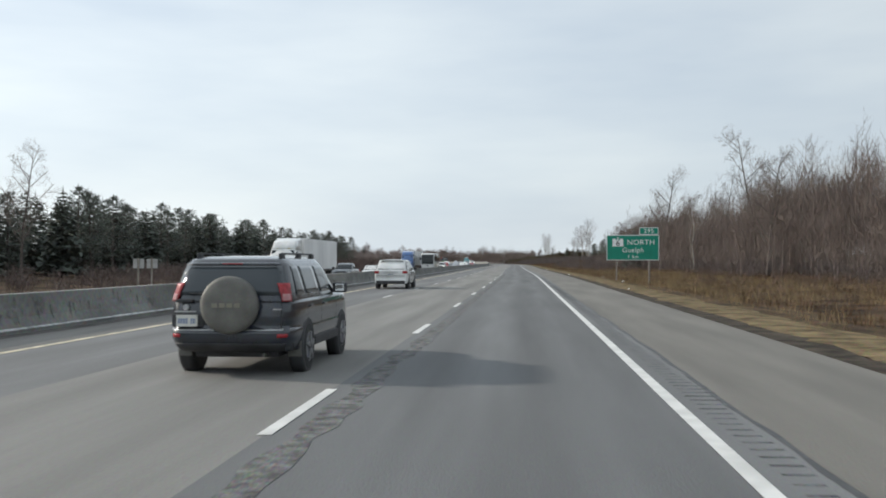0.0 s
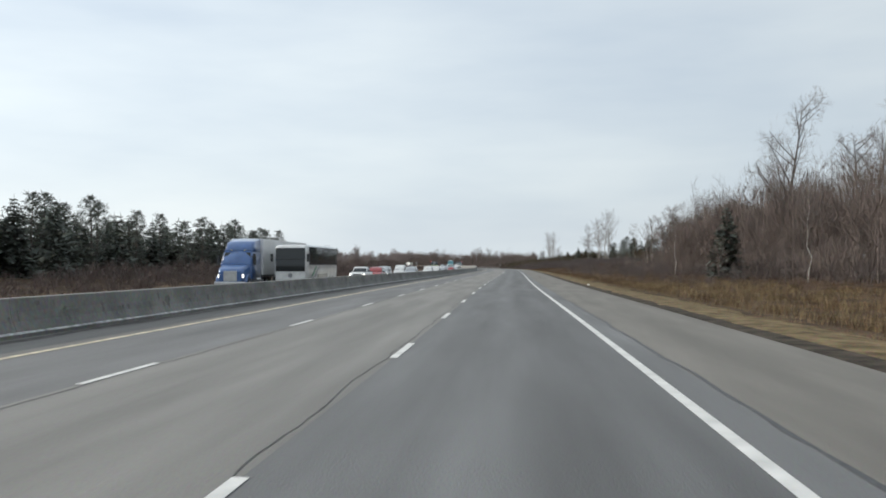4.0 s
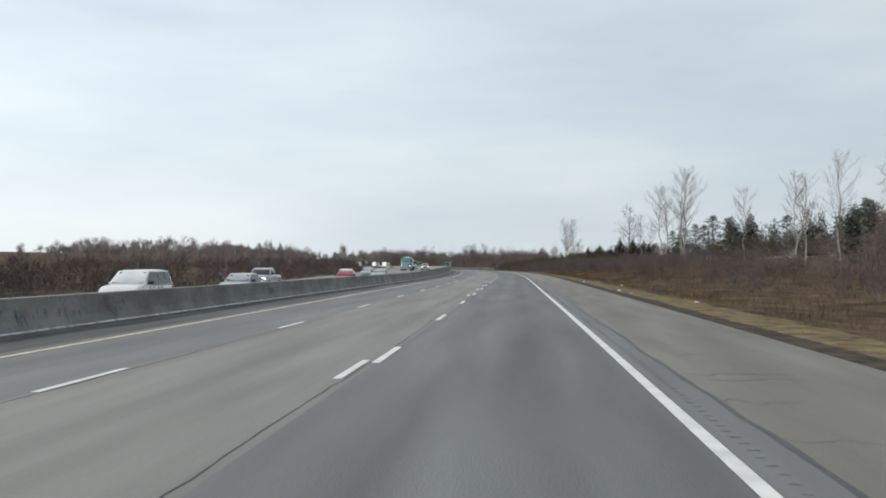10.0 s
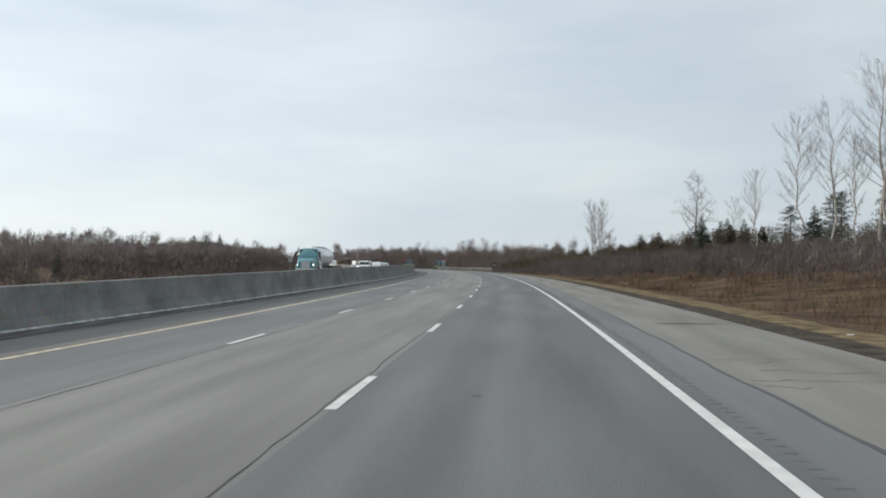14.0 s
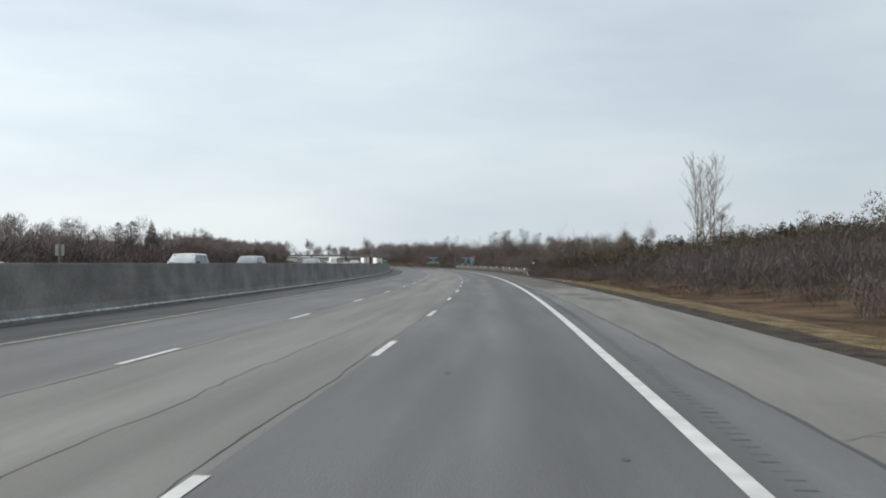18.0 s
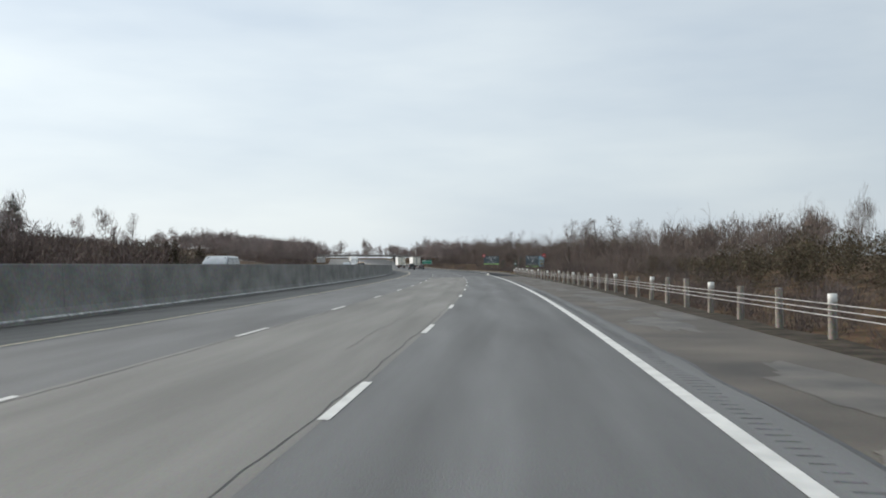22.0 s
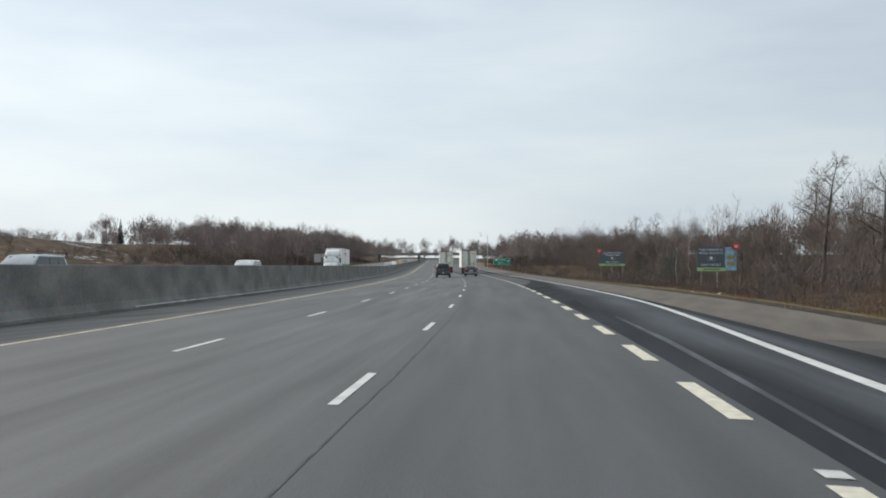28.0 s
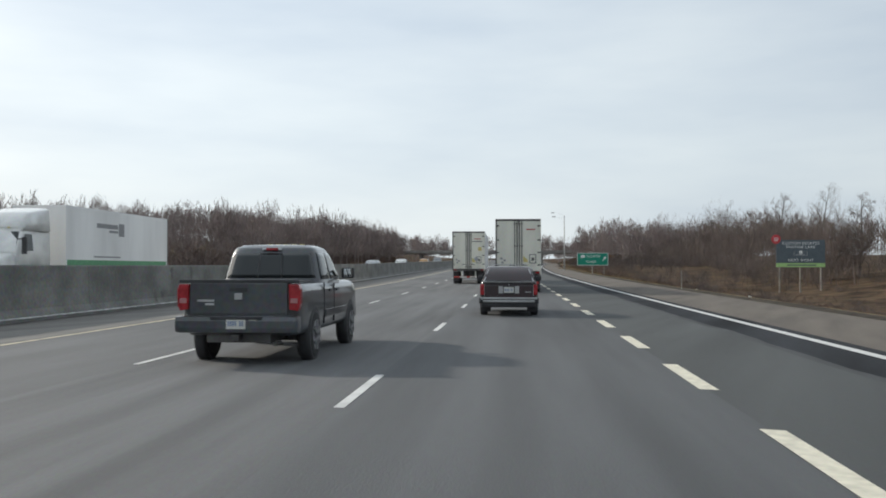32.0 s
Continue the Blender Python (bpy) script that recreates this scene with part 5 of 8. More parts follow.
def car(name, label, colour, shape, group="oncoming cars", lit=False, tail=None):
    """A road car. shape: length, width, wheelbase, tyre radius, ride height, belt and roof heights, and where along the length (from the tail, 0 to 1)
    the rear deck, rear glass foot, roof back, roof front, windscreen foot and nose lie."""
    L, W, base, r, ride, belt, roof, deck_z, hood_z, nose_z, marks = (shape[k] for k in ("length", "width", "base", "tyre", "ride", "belt", "roof", "deck", "hood", "nose", "marks"))
    ob = tagged(new(name), label, "car" if "pickup" not in name else "pickup truck", group)
    w = W / 2
    Y = lambda u: (u - 0.5) * L
    tail_u, rear_u, roof_b, roof_f, screen_u = marks
    st = [body_ring(Y(0.0) + 0.02, ride + 0.1, deck_z - 0.1, w * 0.9), body_ring(Y(0.012), ride + 0.03, deck_z - 0.03, w * 0.955), body_ring(Y(0.05), ride, deck_z, w * 0.985),
          body_ring(Y(max(tail_u, 0.08)), ride, max(deck_z, belt - 0.02), w), body_ring(Y(0.5), ride - 0.02, belt, w), body_ring(Y(screen_u), ride, hood_z + 0.04, w),
          body_ring(Y(0.9), ride, hood_z - 0.04, w * 0.985), body_ring(Y(0.965), ride + 0.02, nose_z, w * 0.94), body_ring(Y(0.995), ride + 0.08, nose_z - 0.08, w * 0.84)]
    part("body", loft(st), colour, ob)
    wb, wt = w * 0.95, w * 0.76
    part("cabin", loft([cabin_ring(Y(rear_u), belt - 0.06, belt, wb * 0.97, wb * 0.95), cabin_ring(Y(roof_b), belt - 0.06, roof - 0.02, wb, wt), cabin_ring(Y((roof_b + roof_f) / 2), belt - 0.06, roof, wb, wt),
                               cabin_ring(Y(roof_f), belt - 0.06, roof - 0.025, wb, wt), cabin_ring(Y(screen_u), belt - 0.06, hood_z + 0.05, wb * 0.97, wb * 0.93)]), colour, ob)
    gap = 0.07
    zt = roof - 0.09
    fore = lambda z: Y(screen_u) + (Y(roof_f) - Y(screen_u)) * (z - hood_z - 0.05) / (roof - 0.075 - hood_z) + 0.012
    aft = lambda z: Y(rear_u) + (Y(roof_b) - Y(rear_u)) * (z - belt) / (roof - 0.02 - belt) - 0.012
    za, zb = hood_z + 0.11, belt + 0.05
    part("windscreen", quad_panel([(wb * 0.84, fore(za), za), (wt * 0.84, fore(zt), zt), (-wt * 0.84, fore(zt), zt), (-wb * 0.84, fore(za), za)], 0.03), TINTED, ob, "dark windscreen")
    part("rear_window", quad_panel([(-wb * 0.84, aft(zb), zb), (-wt * 0.88, aft(zt), zt), (wt * 0.88, aft(zt), zt), (wb * 0.84, aft(zb), zb)], 0.03), shape.get("glass", TINTED), ob, "dark rear window")
    for side in (-1, 1):
        for u in shape.get("seams", (0.44, 0.66)):
            part("door_seam", box(min(side * (w - 0.02), side * (w + 0.006)), max(side * (w - 0.02), side * (w + 0.006)), Y(u) - 0.008, Y(u) + 0.008, ride + 0.18, belt - 0.06, 0), PLASTIC, ob)
    part("lower_intake", box(-w * 0.5, w * 0.5, Y(0.985), Y(1.0) + 0.01, ride + 0.06, ride + 0.16, 0.01), PLASTIC, ob, "black lower intake")
    u0, u1 = roof_b + 0.015, roof_f - 0.005
    cuts = shape.get("side", [(rear_u + 0.05, u0, u0 + (u1 - u0) * 0.28, u0 + (u1 - u0) * 0.28), (u0 + (u1 - u0) * 0.31,) * 2 + (u0 + (u1 - u0) * 0.64,) * 2, (u0 + (u1 - u0) * 0.67,) * 2 + (u1, screen_u - 0.035)])
    for side in (-1, 1):
        for b0, t0, t1, b1 in cuts:
            k = 0.9
            xb, xt = wb + 0.002, wb + (wt - wb) * k
            zb2, zt2 = belt + 0.02, belt - 0.06 + (roof - 0.02 - belt + 0.06) * k
            c = [(side * xb, Y(b0), zb2), (side * xb, Y(b1), zb2), (side * xt, Y(t1), zt2), (side * xt, Y(t0), zt2)]
            part("side_window", quad_panel(c if side > 0 else c[::-1], 0.022), TINTED, ob, "dark side window")
        for yy in (-base / 2, base / 2):
            part("wheel_arch", disc(r * 1.17, min(side * (w - 0.2), side * (w + 0.006)), max(side * (w - 0.2), side * (w + 0.006)), yy, r * 1.03, 24), PLASTIC, ob, "dark wheel arch")
            wheel(ob, side * (w + 0.012), yy, r, 0.22, side)
        part("mirror", box(min(side * w * 0.98, side * (w + 0.2)), max(side * w * 0.98, side * (w + 0.2)), Y(screen_u) - 0.32, Y(screen_u) - 0.18, belt + 0.02, belt + 0.17, 0.05), PLASTIC, ob, "dark wing mirror")
        for u in shape.get("handles", (0.36, 0.56)):
            part("door_handle", box(min(side * (w - 0.01), side * (w + 0.025)), max(side * (w - 0.01), side * (w + 0.025)), Y(u) - 0.09, Y(u) + 0.09, belt - 0.14, belt - 0.1, 0.012), PLASTIC, ob)
        part("headlamp", box(min(side * w * 0.5, side * w * 0.88), max(side * w * 0.5, side * w * 0.88), Y(0.955), Y(0.985), nose_z - 0.2, nose_z - 0.06, 0.04), LAMP_LIT if lit else LAMP_CLEAR, ob, "clear headlamp")
        tz0, tz1, tw = tail or (deck_z - 0.32, deck_z - 0.1, 0.3)
        if not shape.get("own_lamps"):
            part("tail_lamp", box(min(side * w * (1 - tw), side * w * 0.985), max(side * w * (1 - tw), side * w * 0.985), Y(0.0) - 0.012, Y(0.05), tz0, tz1, 0.03), TAIL_RED, ob, "red tail lamp")
    part("grille", box(-w * 0.42, w * 0.42, Y(0.97), Y(0.992), nose_z - 0.22, nose_z - 0.07, 0.02), PLASTIC, ob, "black grille")
    part("front_bumper", box(-w * 0.86, w * 0.86, Y(0.95), Y(1.0), ride + 0.04, ride + 0.26, 0.06), colour, ob)
    if not shape.get("own_lamps"):
        part("rear_bumper", box(-w * 0.94, w * 0.94, Y(0.0) - 0.05, Y(0.06), ride + 0.02, ride + 0.27, 0.06), shape.get("bumper", colour), ob)
    return ob


def prism(points, y0, y1, bevel=0.015):
    """An outline in x and z, drawn out along y, with softened edges."""
    bm = bmesh.new()
    a, b = [bm.verts.new((x, y0, z)) for x, z in points], [bm.verts.new((x, y1, z)) for x, z in points]
    n = len(points)
    bm.faces.new(a)
    bm.faces.new(b[::-1])
    for k in range(n):
        bm.faces.new((a[k], b[k], b[(k + 1) % n], a[(k + 1) % n]))
    bmesh.ops.recalc_face_normals(bm, faces=bm.faces)
    if bevel:
        bmesh.ops.bevel(bm, geom=list(bm.edges), offset=bevel, segments=2, affect="EDGES", profile=0.7)
    return bm


def plate(parent, y, z, x=0.0, wide=0.3, high=0.16, facing=-1):
    p = part("number_plate", box(x - wide / 2, x + wide / 2, y - 0.008, y + 0.008, z - high / 2, z + high / 2, 0.006), PLATE_WHITE, parent, "white number plate with blue bars")
    for k in range(7):
        if k == 4:
            continue
        a = x - wide * 0.41 + k * wide * 0.12
        part("plate_bar", box(a, a + wide * 0.075, y + facing * 0.011 - 0.003, y + facing * 0.011 + 0.003, z - high * 0.24, z + high * 0.2, 0), PLATE_INK, p)
    return p


SEDAN = dict(length=4.7, width=1.8, base=2.75, tyre=0.32, ride=0.22, belt=0.93, roof=1.45, deck=0.98, hood=0.9, nose=0.72, marks=(0.16, 0.14, 0.27, 0.55, 0.72))
HATCH = dict(length=4.2, width=1.75, base=2.6, tyre=0.31, ride=0.22, belt=0.95, roof=1.5, deck=0.98, hood=0.92, nose=0.74, marks=(0.05, 0.02, 0.1, 0.55, 0.74))
SUV = dict(length=4.6, width=1.84, base=2.66, tyre=0.36, ride=0.28, belt=1.08, roof=1.72, deck=1.08, hood=1.06, nose=0.86, marks=(0.05, 0.012, 0.06, 0.57, 0.74))
VAN = dict(length=5.0, width=1.95, base=3.0, tyre=0.34, ride=0.24, belt=1.05, roof=1.76, deck=1.05, hood=1.02, nose=0.8, marks=(0.05, 0.01, 0.06, 0.62, 0.82))
# Wagon glass colour mixes its grey-green tint with reflected sky painted in.
WAGON = dict(length=4.85, width=1.76, base=2.66, tyre=0.315, ride=0.24, belt=0.95, roof=1.4, deck=0.95, hood=0.9, nose=0.72, marks=(0.05, 0.012, 0.1, 0.55, 0.7), bumper=PLASTIC, glass=glass("grey_glass_with_sky", (0.105, 0.125, 0.125), 0.05))

WHITE, SILVER, GREY = paint("car_white", (0.7, 0.7, 0.68)), paint("car_silver", (0.36, 0.38, 0.4), 0.28), paint("car_grey", (0.16, 0.17, 0.18), 0.28)
RED, BLUE, TEAL, BRONZE = paint("car_red", (0.3, 0.03, 0.03)), paint("truck_blue", (0.05, 0.12, 0.3)), paint("truck_teal", (0.08, 0.24, 0.27)), paint("car_bronze", (0.42, 0.23, 0.07))
CHARCOAL, MAROON, SLATE = paint("suv_charcoal", (0.018, 0.022, 0.03), 0.25, 0.2), paint("wagon_maroon", (0.03, 0.014, 0.017), 0.3, 0.2), paint("pickup_slate", (0.06, 0.065, 0.072), 0.3, 0.2)
MIRROR = glass("mirror_glass", (0.75, 0.78, 0.8), 0.02)
MIRROR.node_tree.nodes["Principled BSDF"].inputs["Metallic"].default_value = 1.0
# Base colour lifted above TINTED for the sky reflected in the rear glass.
SKY_GLASS = glass("sky_toned_glass", (0.05, 0.059, 0.066), 0.03)
COVER = shade("spare_cover_vinyl", (0.135, 0.13, 0.115), 0.6, vary=0.15, scale=4, fine=60, bump=0.1)


def dark_suv():
    ob = tagged(new("sport_utility"), "dusty charcoal sport utility with a covered spare wheel on its tail", "car", "cars ahead")
    low = [(0.34, 0.84, -2.16, 2.1), (0.42, 0.88, -2.27, 2.22), (0.52, 0.905, -2.32, 2.28), (0.64, 0.91, -2.32, 2.28), (0.68, 0.9, -2.27, 2.26), (0.8, 0.912, -2.275, 2.22), (0.94, 0.91, -2.27, 2.14), (1.04, 0.895, -2.25, 2.0), (1.09, 0.85, -2.2, 1.85), (1.105, 0.6, -1.8, 1.5)]
    top = [(1.03, 0.885, -2.255, 1.3), (1.12, 0.868, -2.235, 1.17), (1.3, 0.825, -2.185, 0.92), (1.45, 0.785, -2.12, 0.7), (1.56, 0.745, -2.05, 0.52), (1.63, 0.69, -1.95, 0.38), (1.665, 0.58, -1.75, 0.2), (1.685, 0.3, -1.1, -0.2)]
    part("body", stack(low), CHARCOAL, ob)
    part("cabin", stack(top), CHARCOAL, ob)
    part("rear_window", skin_patch(top, 1.13, 1.54, lambda f, z: rear_turn((2 * f - 1) * 0.9), 0.007, across=16), SKY_GLASS, ob, "dark curved rear window")
    part("windscreen", skin_patch(top, 1.14, 1.55, lambda f, z: -rear_turn((2 * f - 1) * 0.9), 0.007, across=16), TINTED, ob, "dark windscreen")
    for side in (-1, 1):
        for b0, b1, t0, t1 in ((-1.86, -1.42, -1.8, -1.5), (-1.3, -0.42, -1.38, -0.5), (-0.3, 0.86, -0.4, 0.3)):
            part("side_window", skin_patch(top, 1.13, 1.53, lambda f, z: side_turn(top, z, (b0 + (b1 - b0) * f) + ((t0 + (t1 - t0) * f) - (b0 + (b1 - b0) * f)) * (z - 1.13) / 0.4, side), 0.007), TINTED, ob, "dark side window")
        lamp = part("tail_lamp", skin_patch(top, 1.045, 1.3, lambda f, z: (lambda t: t if side > 0 else -math.pi - t)(math.radians(-71 + 6 * (1.3 - z) / 0.25 + (33 - 9 * (1.3 - z) / 0.25) * f)), 0.026), TAIL_RED, ob, "red tail lamp wrapped round the corner")
        part("clear_lens", skin_patch(top, 1.055, 1.15, lambda f, z: (lambda t: t if side > 0 else -math.pi - t)(math.radians(-64 + 20 * f)), 0.032), LAMP_PINK, lamp, "pale lower lens")
        for yy in (-1.33, 1.33):
            part("wheel_arch", disc(0.425, min(side * 0.7, side * 0.917), max(side * 0.7, side * 0.917), yy, 0.38, 28), PLASTIC, ob, "dark wheel arch")
            wheel(ob, side * 0.924, yy, 0.36, 0.22, side)
        for y in (-1.36, -0.36, 0.82):
            part("door_seam", skin_patch(low, 0.5, 1.03, lambda f, z: side_turn(low, z, y + 0.012 * f, side), 0.002, across=1), PLASTIC, ob)
        for y in (-1.15, -0.15):
            part("door_handle", box(min(side * 0.89, side * 0.935), max(side * 0.89, side * 0.935), y - 0.1, y + 0.1, 0.93, 0.965, 0.014), CHARCOAL, ob)
        mirror = part("mirror", box(min(side * 0.86, side * 1.1), max(side * 0.86, side * 1.1), 0.72, 0.86, 1.08, 1.25, 0.05), PLASTIC, ob, "dark wing mirror")
        part("mirror_glass", box(min(side * 0.91, side * 1.07), max(side * 0.91, side * 1.07), 0.712, 0.722, 1.105, 1.225, 0.003), MIRROR, mirror, "reflecting mirror glass")
        part("headlamp", skin_patch(low, 0.78, 0.95, lambda f, z: (lambda t: t if side > 0 else math.pi - t)(math.radians(44 + 28 * f)), 0.008), LAMP_CLEAR, ob, "clear headlamp")
        x = side * 0.6
        part("roof_rail", box(x - 0.02, x + 0.02, -1.72, 0.3, 1.7, 1.724, 0.012), PLASTIC, ob, "black roof rail")
        for y in (-1.68, -0.65, 0.26):
            part("rail_foot", box(x - 0.028, x + 0.028, y - 0.1, y + 0.08, 1.6, 1.715, 0.02), PLASTIC, ob, "black rail foot")
        part("rear_reflector", skin_patch(low, 0.55, 0.6, lambda f, z: (lambda t: t if side > 0 else -math.pi - t)(math.radians(-74 + 20 * f)), 0.008, up=2), TAIL_RED, ob, "red bumper reflector")
        part("mud_flap", box(min(side * 0.7, side * 0.9), max(side * 0.7, side * 0.9), -1.75, -1.72, 0.24, 0.46, 0.01), COVER, ob, "pale dusty mud flap")
        part("tailgate_seam", skin_patch(low, 0.68, 1.05, lambda f, z: rear_turn(side * (0.8 + 0.012 * f)), 0.002, across=1), PLASTIC, ob)
        part("sill_cladding", box(min(side * 0.84, side * 0.925), max(side * 0.84, side * 0.925), -0.9, 0.92, 0.34, 0.48, 0.03), PLASTIC, ob, "black sill cladding")
    part("grille", skin_patch(low, 0.72, 0.88, lambda f, z: -rear_turn((2 * f - 1) * 0.5), 0.006), PLASTIC, ob, "black grille")
    part("bumper_step", skin_patch(low, 0.645, 0.675, lambda f, z: rear_turn((2 * f - 1) * 0.93), 0.004, across=16, up=2), CHROME, ob, "bright strip along the top of the rear bumper")
    part("lower_cladding", skin_patch(low, 0.345, 0.47, lambda f, z: rear_turn((2 * f - 1) * 0.96), 0.01, across=16), PLASTIC, ob, "black lower bumper")
    rear = -2.28
    sec = [[(0.04 + rr * math.cos(math.tau * k / 36), rear - yy, 1.0 + rr * math.sin(math.tau * k / 36)) for k in range(36)] for rr, yy in ((0.37, -0.02), (0.395, 0.03), (0.4, 0.12), (0.385, 0.18), (0.345, 0.205), (0.25, 0.22), (0.12, 0.225), (0.02, 0.226))]
    cov = part("spare_wheel_cover", rings(sec), COVER, ob, "round grey vinyl spare wheel cover")
    mark = shade("cover_mark", (0.21, 0.195, 0.15), 0.6, vary=0.1)
    for k in range(4):
        part("cover_mark", box(-0.17 + k * 0.105, -0.09 + k * 0.105, rear - 0.236, rear - 0.224, 0.97, 1.03, 0), mark, cov)
    part("wiper", box(-0.56, -0.1, rear + 0.0, rear + 0.035, 1.145, 1.165, 0.005), PLASTIC, ob)
    part("rear_spoiler", skin_patch(top, 1.55, 1.585, lambda f, z: rear_turn((2 * f - 1) * 0.84), 0.05, across=12, up=2), CHARCOAL, ob, "small roof spoiler")
    part("high_brake_lamp", box(-0.14, 0.14, -2.115, -2.08, 1.56, 1.575, 0.003), TAIL_RED, ob)
    part("number_recess", box(-0.8, -0.36, rear - 0.01, rear + 0.05, 0.69, 0.87, 0.02), PLASTIC, ob)
    part("tailgate_handle", box(-0.74, -0.5, rear - 0.03, rear + 0.03, 1.03, 1.075, 0.018), PLASTIC, ob)
    part("badge", disc(0.042, -0.008, 0.008, 0, 0, 20), CHROME, ob).matrix_basis = pose(-0.6, rear - 0.012, 0.965, 0, 0, 90)
    part("name_bar", box(-0.76, -0.46, rear - 0.012, rear + 0.02, 0.895, 0.915, 0), CHROME, ob)
    part("model_bar", box(0.62, 0.74, rear - 0.008, rear + 0.04, 0.93, 0.945, 0), CHROME, ob)
    part("exhaust", disc(0.03, 0, 0.2, 0, 0, 12), STEEL, ob).matrix_basis = pose(0.45, rear + 0.14, 0.3, 0, 0, 90)
    part("underbody", box(-0.6, 0.6, -1.9, 1.9, 0.24, 0.4, 0.05), PLASTIC, ob)
    plate(ob, rear - 0.03, 0.78, -0.58)
    return ob


def wagon():
    ob = car("station_wagon", "old dark maroon station wagon with chrome bumper and square red lamps", MAROON, WAGON, "cars ahead", tail=(0.6, 0.9, 0.16))
    rear = -2.425
    part("chrome_strip", box(-0.86, 0.86, rear - 0.085, rear + 0.0, 0.47, 0.53, 0.015), CHROME, ob, "dull chrome bumper strip")
    part("chrome_strip", box(-0.78, 0.78, rear - 0.1, rear - 0.02, 0.39, 0.45, 0.015), CHROME, ob, "dull chrome bumper strip")
    part("bumper_rubber", box(-0.86, 0.86, rear - 0.092, rear - 0.04, 0.452, 0.468, 0.004), PLASTIC, ob)
    for side in (-1, 1):
        part("bumper_end", box(min(side * 0.78, side * 0.9), max(side * 0.78, side * 0.9), rear - 0.07, rear + 0.35, 0.36, 0.53, 0.03), PLASTIC, ob, "black bumper end")
        part("plate_flank", box(min(side * 0.18, side * 0.31), max(side * 0.18, side * 0.31), rear - 0.025, rear + 0.03, 0.64, 0.84, 0.008), CHROME, ob, "dull grey reflector beside the plate")
        part("window_pillar_trim", quad_panel([(side * 0.73, -2.36, 0.98), (side * 0.6, -2.02, 1.335), (side * 0.625, -2.02, 1.335), (side * 0.76, -2.36, 0.98)][::side], 0.03), CHROME, ob, "bright window trim")
        part("lamp_divider", box(min(side * 0.735, side * 0.745), max(side * 0.735, side * 0.745), rear - 0.018, rear, 0.58, 0.92, 0), CHROME, ob)
    part("plate_recess", box(-0.18, 0.18, rear - 0.02, rear + 0.03, 0.63, 0.85, 0.008), PLASTIC, ob)
    plate(ob, rear - 0.035, 0.74, 0)
    part("window_trim", box(-0.77, 0.77, rear + 0.03, rear + 0.07, 0.955, 0.975, 0.004), CHROME, ob, "bright window trim")
    part("tailgate_ledge", box(-0.8, 0.8, rear - 0.01, rear + 0.03, 0.915, 0.935, 0.004), PLASTIC, ob)
    for x in (-0.5, 0.5):
        part("roof_rail", box(x - 0.015, x + 0.015, -1.8, -0.2, 1.44, 1.465, 0.01), CHROME, ob)
        part("mud_flap", box(x - 0.14 + (0.2 if x > 0 else -0.2), x + 0.14 + (0.2 if x > 0 else -0.2), -1.72, -1.69, 0.1, 0.3, 0.01), PLASTIC, ob)
    for y in (-1.75, -1.1, -0.4):
        part("roof_bar", box(-0.52, 0.52, y - 0.02, y + 0.02, 1.45, 1.475, 0.008), CHROME, ob)
    part("wiper", box(-0.35, 0.2, -2.37, -2.35, 0.99, 1.005, 0.003), PLASTIC, ob)
    part("trunk_badge", box(0.5, 0.68, rear - 0.02, rear, 0.67, 0.69, 0), CHROME, ob)
    part("tailgate_lock", box(-0.015, 0.015, rear - 0.02, rear, 0.87, 0.9, 0), CHROME, ob)
    for x in (-0.36, 0.36):
        part("front_headrest", box(x - 0.13, x + 0.13, -0.35, -0.25, 1.05, 1.25, 0.04), COVER, ob)
    return ob


